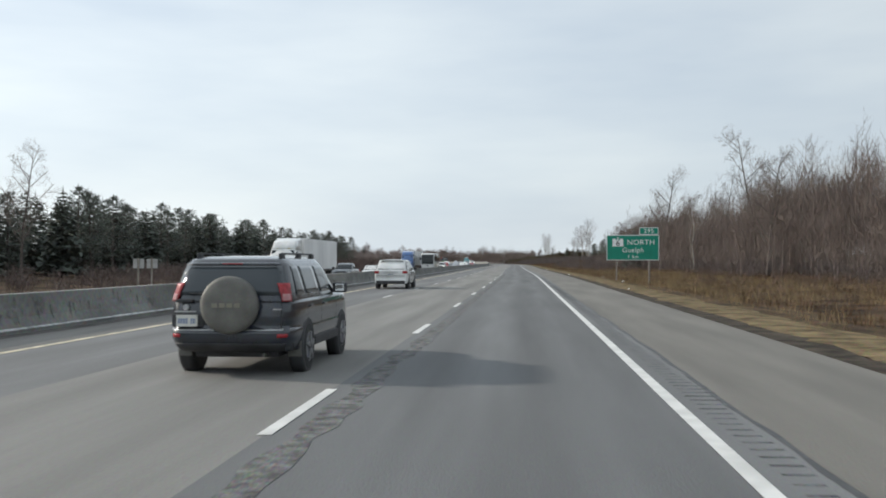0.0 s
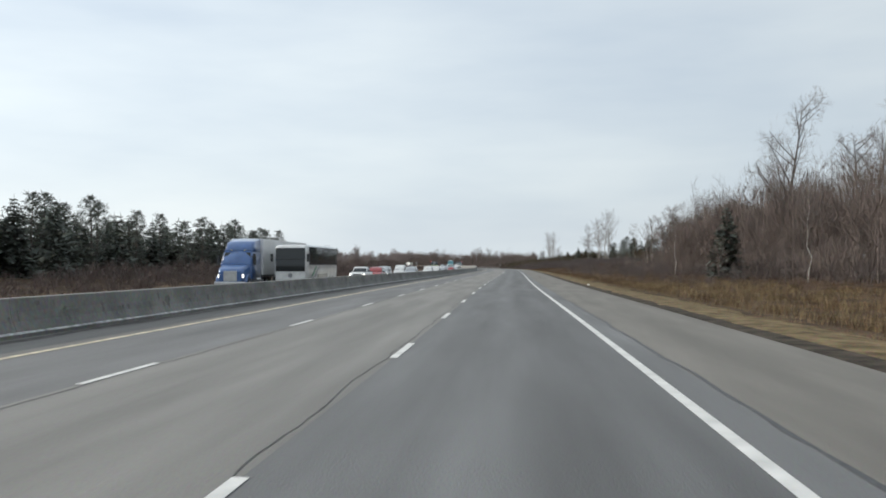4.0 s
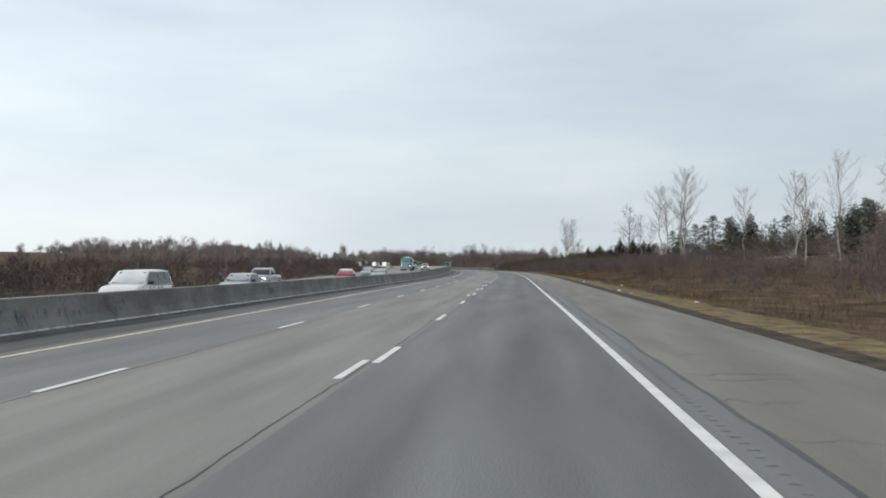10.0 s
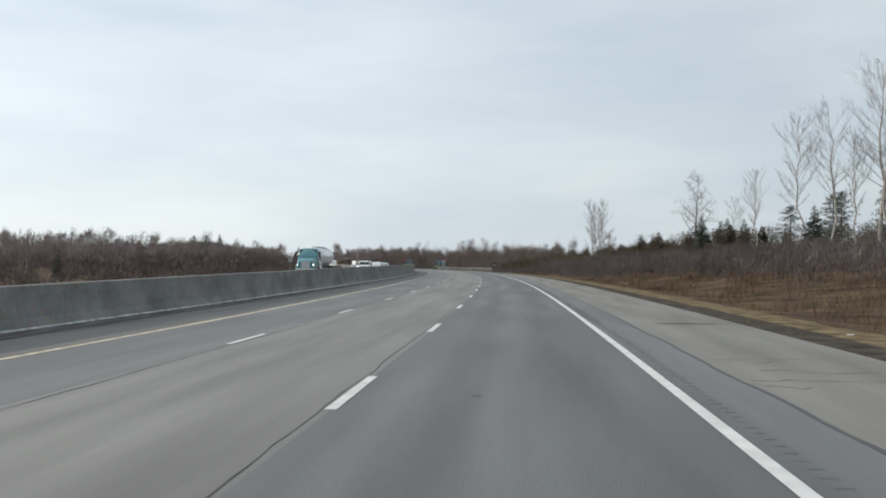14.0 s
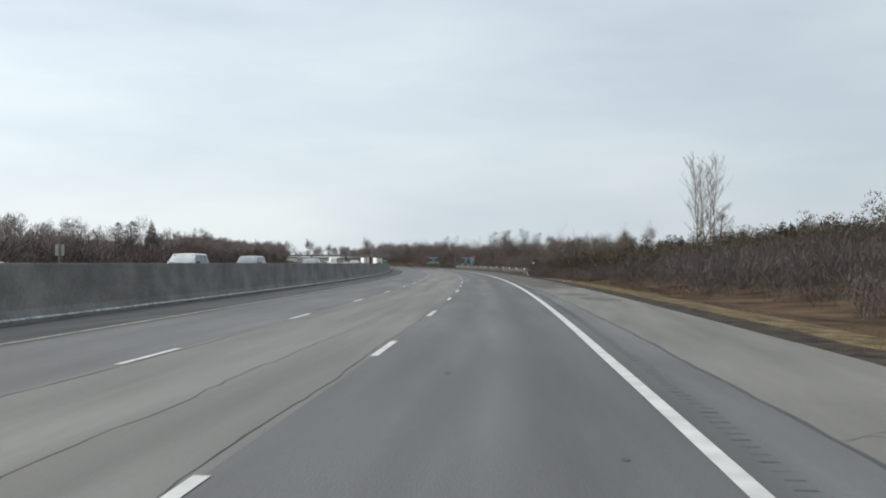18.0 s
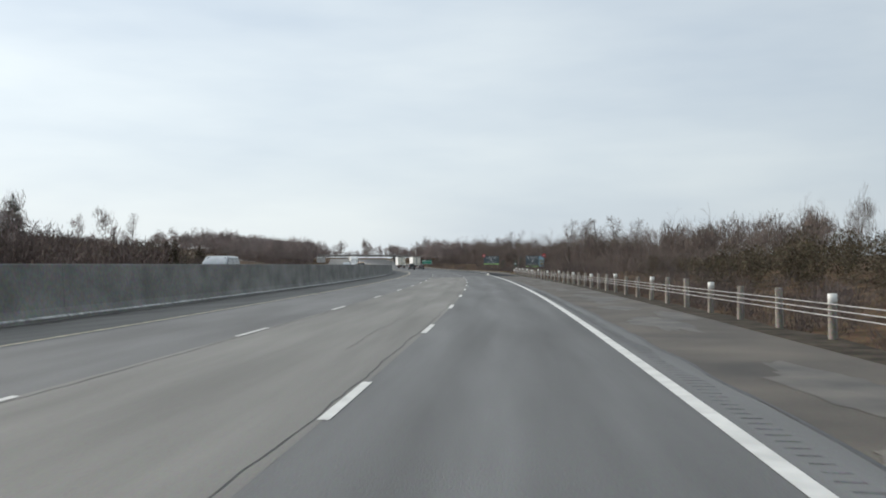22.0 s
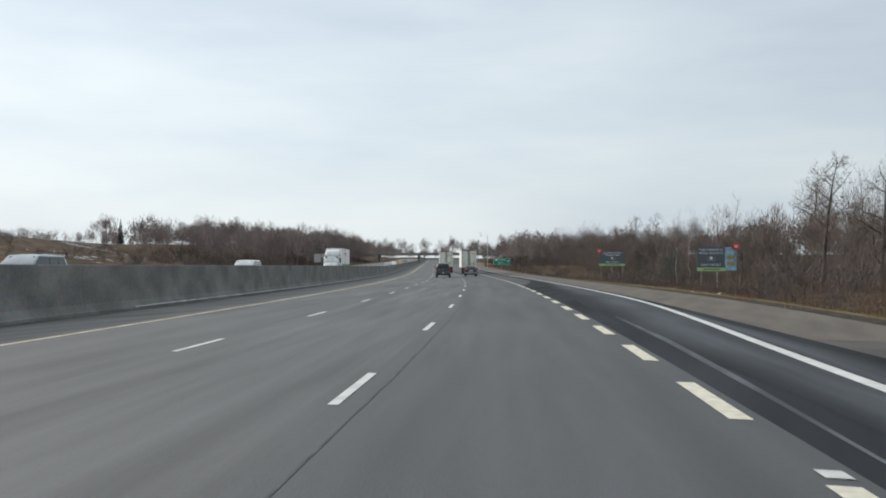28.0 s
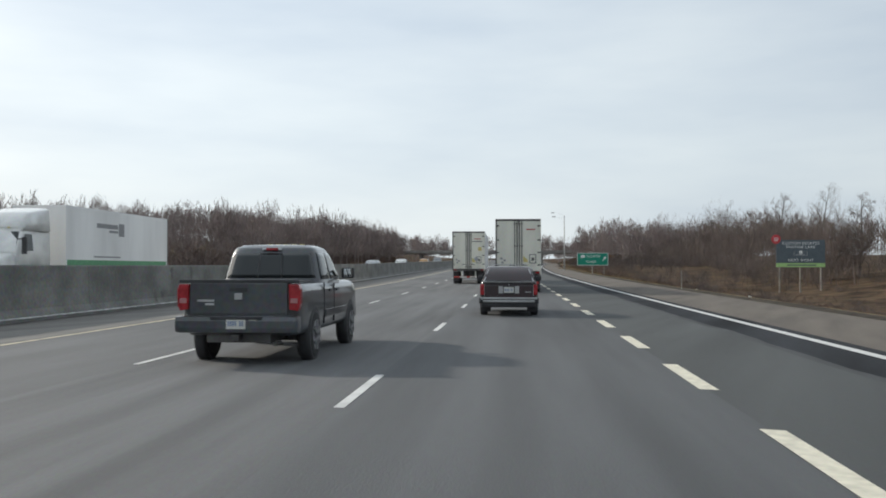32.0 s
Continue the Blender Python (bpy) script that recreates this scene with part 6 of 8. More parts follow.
def pickup(name, label, colour, group, crew=True, lit=False, detail=False):
    ob = tagged(new(name), label, "pickup truck", group)
    w, r, rear = 0.94, 0.37, -2.75
    low = [(0.42, 0.88, -2.66, 2.6), (0.5, 0.93, -2.72, 2.7), (0.72, 0.945, -2.74, 2.75), (0.94, 0.945, -2.74, 2.72), (1.07, 0.93, -2.735, 2.55), (1.14, 0.89, -2.72, 2.35), (1.165, 0.8, -2.6, 2.1)]
    top = [(1.1, 0.905, -0.95, 1.36), (1.2, 0.885, -0.91, 1.22), (1.4, 0.83, -0.85, 0.95), (1.6, 0.775, -0.78, 0.68), (1.7, 0.72, -0.7, 0.5), (1.75, 0.6, -0.56, 0.34), (1.765, 0.3, -0.3, 0.1)]
    part("body", stack(low, 14.0), colour, ob)
    # Dark slab on the solid body stands in for the shaded bed opening.
    part("bed_opening", box(-0.78, 0.78, rear + 0.1, -0.98, 1.15, 1.185, 0.01), PLASTIC, ob, "dark sheet standing in for the open bed")
    part("cabin", stack(top, 6.0), colour, ob)
    rw = part("rear_window", skin_patch(top, 1.22, 1.62, lambda f, z: rear_turn((2 * f - 1) * 0.88, 6.0), 0.007, 6.0, 16), TINTED, ob, "dark rear window")
    if detail:
        for x in (-0.24, 0.24):
            part("window_post", skin_patch(top, 1.22, 1.62, lambda f, z: rear_turn(x + (f - 0.5) * 0.035, 6.0), 0.012, 6.0, 1), PLASTIC, rw)
    part("windscreen", skin_patch(top, 1.2, 1.64, lambda f, z: -rear_turn((2 * f - 1) * 0.88, 6.0), 0.007, 6.0, 16), TINTED, ob, "dark windscreen")
    for side in (-1, 1):
        for b0, t0, t1, b1 in ((-0.68, -0.6, -0.12, -0.12), (-0.04, -0.04, 0.46, 0.98)):
            part("side_window", skin_patch(top, 1.2, 1.63, lambda f, z: side_turn(top, z, (b0 + (b1 - b0) * f) + ((t0 + (t1 - t0) * f) - (b0 + (b1 - b0) * f)) * (z - 1.2) / 0.43, side, 6.0), 0.007, 6.0), TINTED, ob, "dark side window")
        for yy in (-1.62, 1.72):
            part("wheel_arch", disc(r * 1.2, min(side * 0.75, side * 0.955), max(side * 0.75, side * 0.955), yy, r * 1.06, 24), PLASTIC, ob)
            wheel(ob, side * 0.965, yy, r, 0.25, side, spokes=6)
        part("mirror", box(min(side * 0.92, side * 1.16), max(side * 0.92, side * 1.16), 0.86, 1.0, 1.2, 1.39, 0.06), PLASTIC, ob, "black wing mirror")
        lamp = part("tail_lamp", prism([(side * x, z) for x, z in ((0.79, 0.79), (0.92, 0.77), (0.955, 0.85), (0.96, 1.08), (0.93, 1.15), (0.78, 1.15))], rear - 0.02, rear + 0.14, 0.02), TAIL_RED, ob, "tall red tail lamp")
        part("clear_lens", box(min(side * 0.81, side * 0.92), max(side * 0.81, side * 0.92), rear - 0.024, rear - 0.01, 0.88, 0.95, 0.01), LAMP_PINK, lamp)
        part("headlamp", box(min(side * 0.5, side * 0.86), max(side * 0.5, side * 0.86), 2.6, 2.72, 0.8, 0.97, 0.03), LAMP_LIT if lit else LAMP_CLEAR, ob, "clear headlamp")
        for y in (-0.35, 0.3):
            part("door_handle", box(min(side * 0.93, side * 0.965), max(side * 0.93, side * 0.965), y - 0.1, y + 0.1, 1.0, 1.04, 0.012), PLASTIC, ob)
        part("side_crease", box(min(side * 0.93, side * 0.955), max(side * 0.93, side * 0.955), -0.75, 1.25, 0.6, 0.72, 0.02), colour, ob)
    part("tailgate", box(-0.76, 0.76, rear - 0.012, rear + 0.04, 0.72, 1.17, 0.02), colour, ob)
    part("tailgate_lip", box(-0.93, 0.93, rear - 0.02, rear + 0.1, 1.165, 1.215, 0.015), PLASTIC, ob)
    part("rear_bumper", box(-0.96, 0.96, rear - 0.15, rear + 0.12, 0.46, 0.7, 0.07), colour, ob)
    part("front_bumper", box(-0.88, 0.88, 2.6, 2.82, 0.45, 0.68, 0.05), colour, ob)
    part("grille", box(-0.48, 0.48, 2.66, 2.76, 0.7, 0.98, 0.02), PLASTIC, ob, "dark grille")
    part("frame", box(-0.5, 0.5, rear, 2.4, 0.32, 0.5, 0.02), STEEL, ob)
    part("axle", box(-0.75, 0.75, -1.68, -1.56, 0.28, 0.42, 0.03), STEEL, ob)
    if detail:
        plate(ob, rear - 0.15, 0.6, 0.0)
        part("badge", box(-0.06, 0.06, rear - 0.025, rear - 0.01, 0.93, 1.02, 0.01), CHROME, ob)
        part("name_bar", box(-0.64, -0.38, rear - 0.022, rear - 0.01, 0.9, 0.93, 0), CHROME, ob)
        part("name_bar", box(-0.52, -0.38, rear - 0.022, rear - 0.01, 0.85, 0.88, 0), CHROME, ob)
        part("bumper_sticker", box(0.2, 0.32, rear - 0.148, rear - 0.138, 0.52, 0.66, 0), shade("sticker", (0.55, 0.55, 0.45), 0.5), ob)
        part("brake_lamp", box(-0.1, 0.1, -0.765, -0.66, 1.665, 1.705, 0.01), TAIL_RED, ob)
        for x in (-0.17, 0.11):
            part("cargo_lamp", box(x, x + 0.06, -0.76, -0.66, 1.668, 1.702, 0.008), LAMP_CLEAR, ob, "pale cargo lamp")
        part("hitch", box(-0.06, 0.06, rear - 0.2, rear, 0.36, 0.44, 0.01), STEEL, ob)
        part("exhaust", disc(0.035, 0, 0.35, 0, 0, 12), STEEL, ob).matrix_basis = pose(0.55, rear + 0.05, 0.3, 0, 0, 90)
        part("tailgate_handle", box(-0.14, 0.14, rear - 0.02, rear, 1.05, 1.1, 0.01), PLASTIC, ob)
        part("bumper_step", box(-0.4, 0.4, rear - 0.17, rear - 0.05, 0.655, 0.69, 0.01), PLASTIC, ob, "black bumper step")
        for side in (-1, 1):
            part("mirror_glass", box(min(side * 0.97, side * 1.13), max(side * 0.97, side * 1.13), 0.848, 0.862, 1.225, 1.365, 0.01), MIRROR, ob, "bright mirror glass")
            part("bed_seam", box(min(side * 0.93, side * 0.952), max(side * 0.93, side * 0.952), -0.87, -0.845, 0.5, 1.15, 0), PLASTIC, ob)
            part("door_seam", box(min(side * 0.93, side * 0.952), max(side * 0.93, side * 0.952), 0.02, 0.035, 0.5, 1.13, 0), PLASTIC, ob)
        for x in (-0.3, -0.15, 0.0, 0.15, 0.3):
            part("roof_lamp", box(x - 0.04, x + 0.04, 0.22, 0.32, 1.745, 1.785, 0.012), WARN_YELLOW, ob, "amber roof lamp")
        part("antenna", box(-0.68, -0.672, 1.1, 1.108, 1.1, 1.85, 0), PLASTIC, ob)
    return ob


def bogie(ob, ys, r=0.5, w=1.24):
    for y in ys:
        part("axle", box(-1.0, 1.0, y - 0.07, y + 0.07, r - 0.07, r + 0.07, 0.02), STEEL, ob)
        for side in (-1, 1):
            wheel(ob, side * w, y, r, 0.28, side, rim=ALLOY, spokes=4)
            part("inner_wheel", disc(r, min(side * (w - 0.33), side * (w - 0.6)), max(side * (w - 0.33), side * (w - 0.6)), y, r, 20), RUBBER, ob)


def trailer(name, label, long=15.8, group="semi trailers", stripe=None, decals=True, top=4.1, wide=2.55):
    """A box trailer with its tail at y = 0, reaching forward."""
    ob = tagged(new(name), label, "semi trailer", group)
    w = wide / 2
    part("box_body", box(-w, w, 0.03, long, 1.18, top, 0.03), TRAILER_SIDE, ob)
    part("floor_sill", box(-w, w, 0.0, long, 1.02, 1.17, 0.01), STEEL, ob)
    for side in (-1, 1):
        d = part("rear_door", box(min(side * 0.02, side * (w - 0.08)), max(side * 0.02, side * (w - 0.08)), -0.03, 0.03, 1.2, top - 0.1, 0.008), DIRTY_WHITE, ob, "dirty cream trailer door")
        for x, thick, metal in ((0.07, 0.026, STEEL), (0.2, 0.02, STEEL)):
            rod = part("lock_rod", disc(thick, 0, top - 1.3, 0, 0, 10), metal, d)
            rod.matrix_basis = pose(side * x, -0.055, 1.2, 0, -90, 0)
            for z in (1.35, 2.6, top - 0.25):
                part("rod_bracket", box(side * x - 0.05, side * x + 0.05, -0.06, -0.03, z - 0.03, z + 0.03, 0.004), STEEL, d)
        part("lock_handle", box(min(side * 0.2, side * 0.5), max(side * 0.2, side * 0.5), -0.075, -0.05, 1.5, 1.54, 0.006), STEEL, d)
        for z in (1.5, 2.2, 2.9, 3.7):
            part("door_hinge", box(min(side * (w - 0.2), side * (w - 0.02)), max(side * (w - 0.2), side * (w - 0.02)), -0.05, -0.03, z, z + 0.07, 0), STEEL, d)
        part("corner_post", box(min(side * (w - 0.08), side * w), max(side * (w - 0.08), side * w), -0.04, 0.05, 1.05, top, 0.006), STEEL if side < 0 else DIRTY_WHITE, ob)
        part("tail_lamp", box(min(side * (w - 0.3), side * (w - 0.1)), max(side * (w - 0.3), side * (w - 0.1)), -0.05, -0.02, 1.06, 1.15, 0.01), TAIL_RED, ob)
        part("mud_flap", box(min(side * 0.75, side * 1.22), max(side * 0.75, side * 1.22), 0.35, 0.37, 0.2, 0.95, 0), PLASTIC, ob)
        part("guard_leg", box(min(side * 0.5, side * 0.58), max(side * 0.5, side * 0.58), 0.02, 0.1, 0.5, 1.05, 0.005), DIRTY_WHITE, ob)
        if stripe:
            part("stripe", box(min(side * w, side * (w + 0.006)), max(side * w, side * (w + 0.006)), 0.2, long - 0.1, 1.22, 1.62, 0), stripe, ob)
    part("roof_rail", box(-w, w, -0.04, 0.05, top - 0.1, top + 0.015, 0.006), STEEL, ob)
    part("underride_guard", box(-1.15, 1.15, 0.0, 0.1, 0.48, 0.6, 0.01), WARN_RED if decals else DIRTY_WHITE, ob, "red and white underride bar")
    for x in (-0.7, 0.1):
        part("guard_sticker", box(x, x + 0.55, -0.012, 0.0, 0.49, 0.59, 0), PLATE_WHITE, ob)
    if decals:
        part("red_lettering", box(0.45, 0.95, -0.045, -0.03, top - 0.6, top - 0.54, 0), WARN_RED, ob)
        part("yellow_sticker", prism([(0.28, 1.7), (0.56, 1.7), (0.5, 1.86), (0.28, 2.05)], -0.045, -0.03, 0), WARN_YELLOW, ob, "worn yellow sticker")
        holder = part("document_holder", box(0.62, 1.0, -0.046, -0.03, 1.62, 2.14, 0.004), STEEL, ob, "dark framed document holder")
        part("holder_face", box(0.66, 0.96, -0.05, -0.04, 1.66, 2.1, 0), DIRTY_WHITE, holder)
        part("holder_mark", box(0.74, 0.9, -0.054, -0.045, 1.78, 1.95, 0), STEEL, holder)
        for x, z in ((-1.0, 1.85), (-0.95, 1.62), (-0.82, 1.74)):
            part("grey_sticker", box(x, x + 0.12, -0.045, -0.03, z, z + 0.1, 0), DECAL_GREY, ob)
    bogie(ob, (1.3, 2.55))
    part("landing_leg", box(-0.9, 0.9, long - 4.0, long - 3.88, 0.35, 1.05, 0.01), STEEL, ob)
    return ob


def tractor(name, label, colour, group="truck tractors", fairing=True):
    """A long-nosed tractor with its bumper at y = 0, reaching back to y = 6.5; it points to -y."""
    ob = tagged(new(name), label, "truck", group)
    hood = [body_ring(0.25, 0.7, 1.45, 0.85, 0.15), body_ring(0.6, 0.65, 1.7, 1.0, 0.15), body_ring(1.6, 0.7, 1.95, 1.12, 0.15), body_ring(1.9, 0.7, 2.05, 1.18, 0.12)]
    part("hood", rings(hood), colour, ob)
    part("cab", rings([cabin_ring(1.7, 0.9, 2.05, 1.2, 1.15), cabin_ring(2.35, 0.9, 3.0, 1.22, 1.08), cabin_ring(2.6, 0.9, 3.05, 1.22, 1.1), cabin_ring(4.6, 0.9, 3.05, 1.22, 1.15)]), colour, ob)
    if fairing:
        part("roof_fairing", rings([cabin_ring(2.35, 2.95, 3.1, 1.1, 0.95), cabin_ring(3.0, 2.95, 3.7, 1.15, 1.0), cabin_ring(4.6, 2.95, 4.0, 1.2, 1.1)]), colour, ob)
    part("windscreen", quad_panel([(-1.08, 1.78, 2.12), (-0.98, 2.28, 2.9), (0.98, 2.28, 2.9), (1.08, 1.78, 2.12)], 0.03), TINTED, ob, "dark split windscreen")
    part("grille", box(-0.5, 0.5, 0.2, 0.3, 0.75, 1.5, 0.04), CHROME, ob, "chrome grille")
    part("front_bumper", box(-1.15, 1.15, 0.0, 0.35, 0.35, 0.72, 0.08), CHROME, ob)
    part("chassis", box(-0.45, 0.45, 1.0, 6.5, 0.55, 0.9, 0.02), STEEL, ob)
    for side in (-1, 1):
        c = [(side * 1.215, 2.15, 2.1), (side * 1.215, 3.0, 2.1), (side * 1.14, 3.0, 2.8), (side * 1.15, 2.4, 2.8)]
        part("side_window", quad_panel(c if side > 0 else c[::-1], 0.02), TINTED, ob)
        part("headlamp", box(min(side * 0.62, side * 0.95), max(side * 0.62, side * 0.95), 0.3, 0.55, 1.0, 1.25, 0.05), LAMP_LIT, ob)
        part("mirror", box(min(side * 1.3, side * 1.5), max(side * 1.3, side * 1.5), 1.85, 1.95, 1.95, 2.65, 0.03), PLASTIC, ob)
        part("mirror_arm", box(min(side * 1.1, side * 1.4), max(side * 1.1, side * 1.4), 1.9, 1.94, 2.55, 2.6, 0.005), STEEL, ob)
        part("fuel_tank", disc(0.33, 0, 1.3, 0, 0, 18), CHROME, ob).matrix_basis = pose(side * 1.0, 3.0, 0.72, 0, 0, 90)
        part("fender", disc(0.62, min(side * 0.9, side * 1.2), max(side * 0.9, side * 1.2), 1.15, 0.62, 20), colour, ob)
        wheel(ob, side * 1.22, 1.15, 0.5, 0.3, side, spokes=4)
        part("marker_lamp", box(side * 0.5 - 0.05, side * 0.5 + 0.05, 2.3, 2.4, 3.04, 3.1, 0.01), WARN_YELLOW, ob)
    bogie(ob, (4.9, 6.1))
    return ob


# ahead, in our own direction
def set_down(ob, lat, y, turn=0.0):
    ob.matrix_basis = at_road(lat, y, far_deck(y) if lat < wall_foot(y) else 0.0, turn)
    return ob


set_down(dark_suv(), -5.4, 14.6).scale = (0.94, 0.94, 0.94)
cross = set_down(car("white_crossover", "dirty white crossover with red tail lamps", WHITE, dict(SUV, roof=1.6, belt=1.02, marks=(0.05, 0.012, 0.14, 0.57, 0.74)), "cars ahead", tail=(0.85, 1.0, 0.3)), -8.75, 55.5)
part("lower_cladding", box(-0.8, 0.8, -2.37, -2.2, 0.28, 0.46, 0.04), PLASTIC, cross, "dark lower bumper")
part("tailgate_seam", box(-0.75, 0.75, -2.33, -2.28, 0.72, 0.735, 0), PLASTIC, cross)
part("roof_spoiler", box(-0.6, 0.6, -1.82, -1.6, 1.56, 1.6, 0.02), WHITE, cross)
part("tailgate_bar", box(-0.4, 0.4, -2.335, -2.29, 0.9, 0.93, 0.01), CHROME, cross)
plate(cross, -2.335, 0.8)
set_down(wagon(), -2.05, 929.6).scale = (1.0, 1.0, 1.07)
set_down(pickup("dark_pickup", "dusty dark grey crew-cab pickup with red tail lamps", SLATE, "pickup trucks", detail=True), -6.3, 914.5).scale = (1.0, 1.03, 1.08)
set_down(trailer("box_trailer", "dirty cream box trailer seen from its rear doors"), -1.5, 951.6)
top_bar = 3.3
white_box = set_down(trailer("box_trailer", "dirty white box trailer with stickers on its doors"), -5.3, 971.2)
part("placard", box(0.75, 1.02, -0.045, -0.03, 2.6, 2.88, 0), WARN_YELLOW, white_box, "square yellow placard")
part("diamond_plate", prism([(0.6, 1.75), (0.8, 1.95), (0.6, 2.15), (0.4, 1.95)], -0.05, -0.046, 0), SILVER, white_box, "grey diamond placard")
part("text_bar", box(0.3, 1.05, -0.045, -0.03, top_bar, top_bar + 0.05, 0), PLASTIC, white_box)
# oncoming traffic, on the far carriageway
def oncoming(ob, lat, y):
    return set_down(ob, lat, y, 180)


oncoming(pickup("grey_pickup", "grey crew-cab pickup on the far carriageway", GREY, "oncoming pickups"), -18.6, 94)
oncoming(car("white_sedan", "white sedan on the far carriageway", WHITE, SEDAN, lit=False), -18.6, 111)
oncoming(car("white_hatchback", "white hatchback on the far carriageway", WHITE, HATCH, lit=True), -18.6, 125)
oncoming(pickup("white_pickup", "white pickup with lit headlamps", WHITE, "oncoming pickups", lit=True), -18.6, 221)
oncoming(car("red_sport_utility", "dull red sport utility", RED, SUV), -18.6, 233)
oncoming(car("silver_sport_utility", "dusty silver sport utility on the far carriageway", SILVER, SUV), -18.6, 273)
oncoming(car("silver_minivan", "dusty silver minivan on the far carriageway", SILVER, VAN, lit=True), -22.4, 268)
oncoming(car("white_sport_utility", "white sport utility with a dark grille", WHITE, SUV), -18.6, 305)
oncoming(car("white_minivan", "white minivan with tinted windows", WHITE, dict(VAN, roof=1.95)), -22.4, 290)
oncoming(car("grey_sedan", "grey sedan with lit headlamps", GREY, SEDAN, lit=True), -22.4, 313)
oncoming(car("white_sport_utility", "white sport utility with a dark grille", WHITE, SUV), -18.6, 324)
oncoming(car("silver_sedan", "dusty silver sedan on the far carriageway", SILVER, SEDAN), -18.6, 341)
oncoming(pickup("silver_pickup", "silver crew-cab pickup with lit headlamps", SILVER, "oncoming pickups", lit=True), -22.4, 361)
oncoming(car("red_sedan", "dark red sedan with lit headlamps", RED, SEDAN, lit=True), -18.6, 379)
oncoming(car("white_sedan", "white sedan on the far carriageway", WHITE, SEDAN), -22.7, 403)
oncoming(car("silver_sedan", "dusty silver sedan on the far carriageway", SILVER, SEDAN), -19.2, 409)
oncoming(car("silver_sedan", "dusty silver sedan on the far carriageway", SILVER, SEDAN), -23.0, 425)
oncoming(pickup("white_pickup", "white pickup behind the median wall", WHITE, "oncoming pickups", lit=True), -20.5, 539)
oncoming(car("white_sport_utility", "white sport utility with a dark grille", WHITE, SUV), -20.6, 566)
oncoming(car("grey_sport_utility", "pale grey sport utility behind the median wall", SILVER, SUV), -20.6, 583)
oncoming(car("grey_sedan", "grey sedan behind the median wall", GREY, SEDAN), -24.4, 601)
oncoming(car("grey_sport_utility", "pale grey sport utility behind the median wall", SILVER, SUV), -20.8, 616)
oncoming(car("silver_minivan", "silver minivan behind the median wall", SILVER, VAN), -21.0, 686)
oncoming(pickup("gold_pickup", "gold crew-cab pickup behind the median wall", BRONZE, "oncoming pickups"), -21.6, 812)
oncoming(car("silver_minivan", "silver minivan behind the median wall", SILVER, VAN), -25.5, 830)
oncoming(car("white_sport_utility", "white sport utility behind the median wall", WHITE, SUV), -22.2, 861)
oncoming(car("silver_sedan", "silver sedan with lit headlamps", SILVER, SEDAN, lit=True), -19.4, 1008)
oncoming(car("white_sedan", "white sedan with lit headlamps", WHITE, SEDAN, lit=True), -19.2, 1038)
oncoming(car("bronze_sedan", "bronze sedan with lit headlamps", BRONZE, SEDAN, lit=True), -18.6, 1072)
oncoming(car("grey_sport_utility", "dark sport utility with lit headlamps", GREY, SUV, lit=True), -18.4, 1104)


def semi(lat, y, tractor_ob, trailer_ob, long):
    set_down(tractor_ob, lat, y)
    oncoming(trailer_ob, lat, y + 5.0 + long)


semi(-22.4, 82, tractor("truck_tractor", "white long-nosed truck tractor", WHITE), trailer("box_trailer", "plain white box trailer on the far carriageway", 15.8, top=4.0, decals=False), 15.8)
semi_y = 927.8
long_trailer = trailer("box_trailer", "white box trailer with a green stripe along its sill", 13.2, stripe=DECAL_GREEN, decals=False, top=4.1)
for k, (a, b, z0, z1) in enumerate(((7.3, 9.9, 3.2, 3.42), (6.5, 7.2, 2.85, 3.5), (7.3, 8.4, 3.0, 3.12), (7.0, 10.2, 1.75, 1.82))):
    part("side_lettering", box(-1.284, -1.276, a, b, z0, z1, 0), DECAL_GREY, long_trailer)
wt = tractor("truck_tractor", "white truck tractor with a green stripe", WHITE)
for side in (-1, 1):
    part("stripe", box(min(side * 1.222, side * 1.232), max(side * 1.222, side * 1.232), 2.0, 4.6, 1.15, 1.5, 0), DECAL_GREEN, wt)
semi(-24.4, semi_y, wt, long_trailer, 13.2)


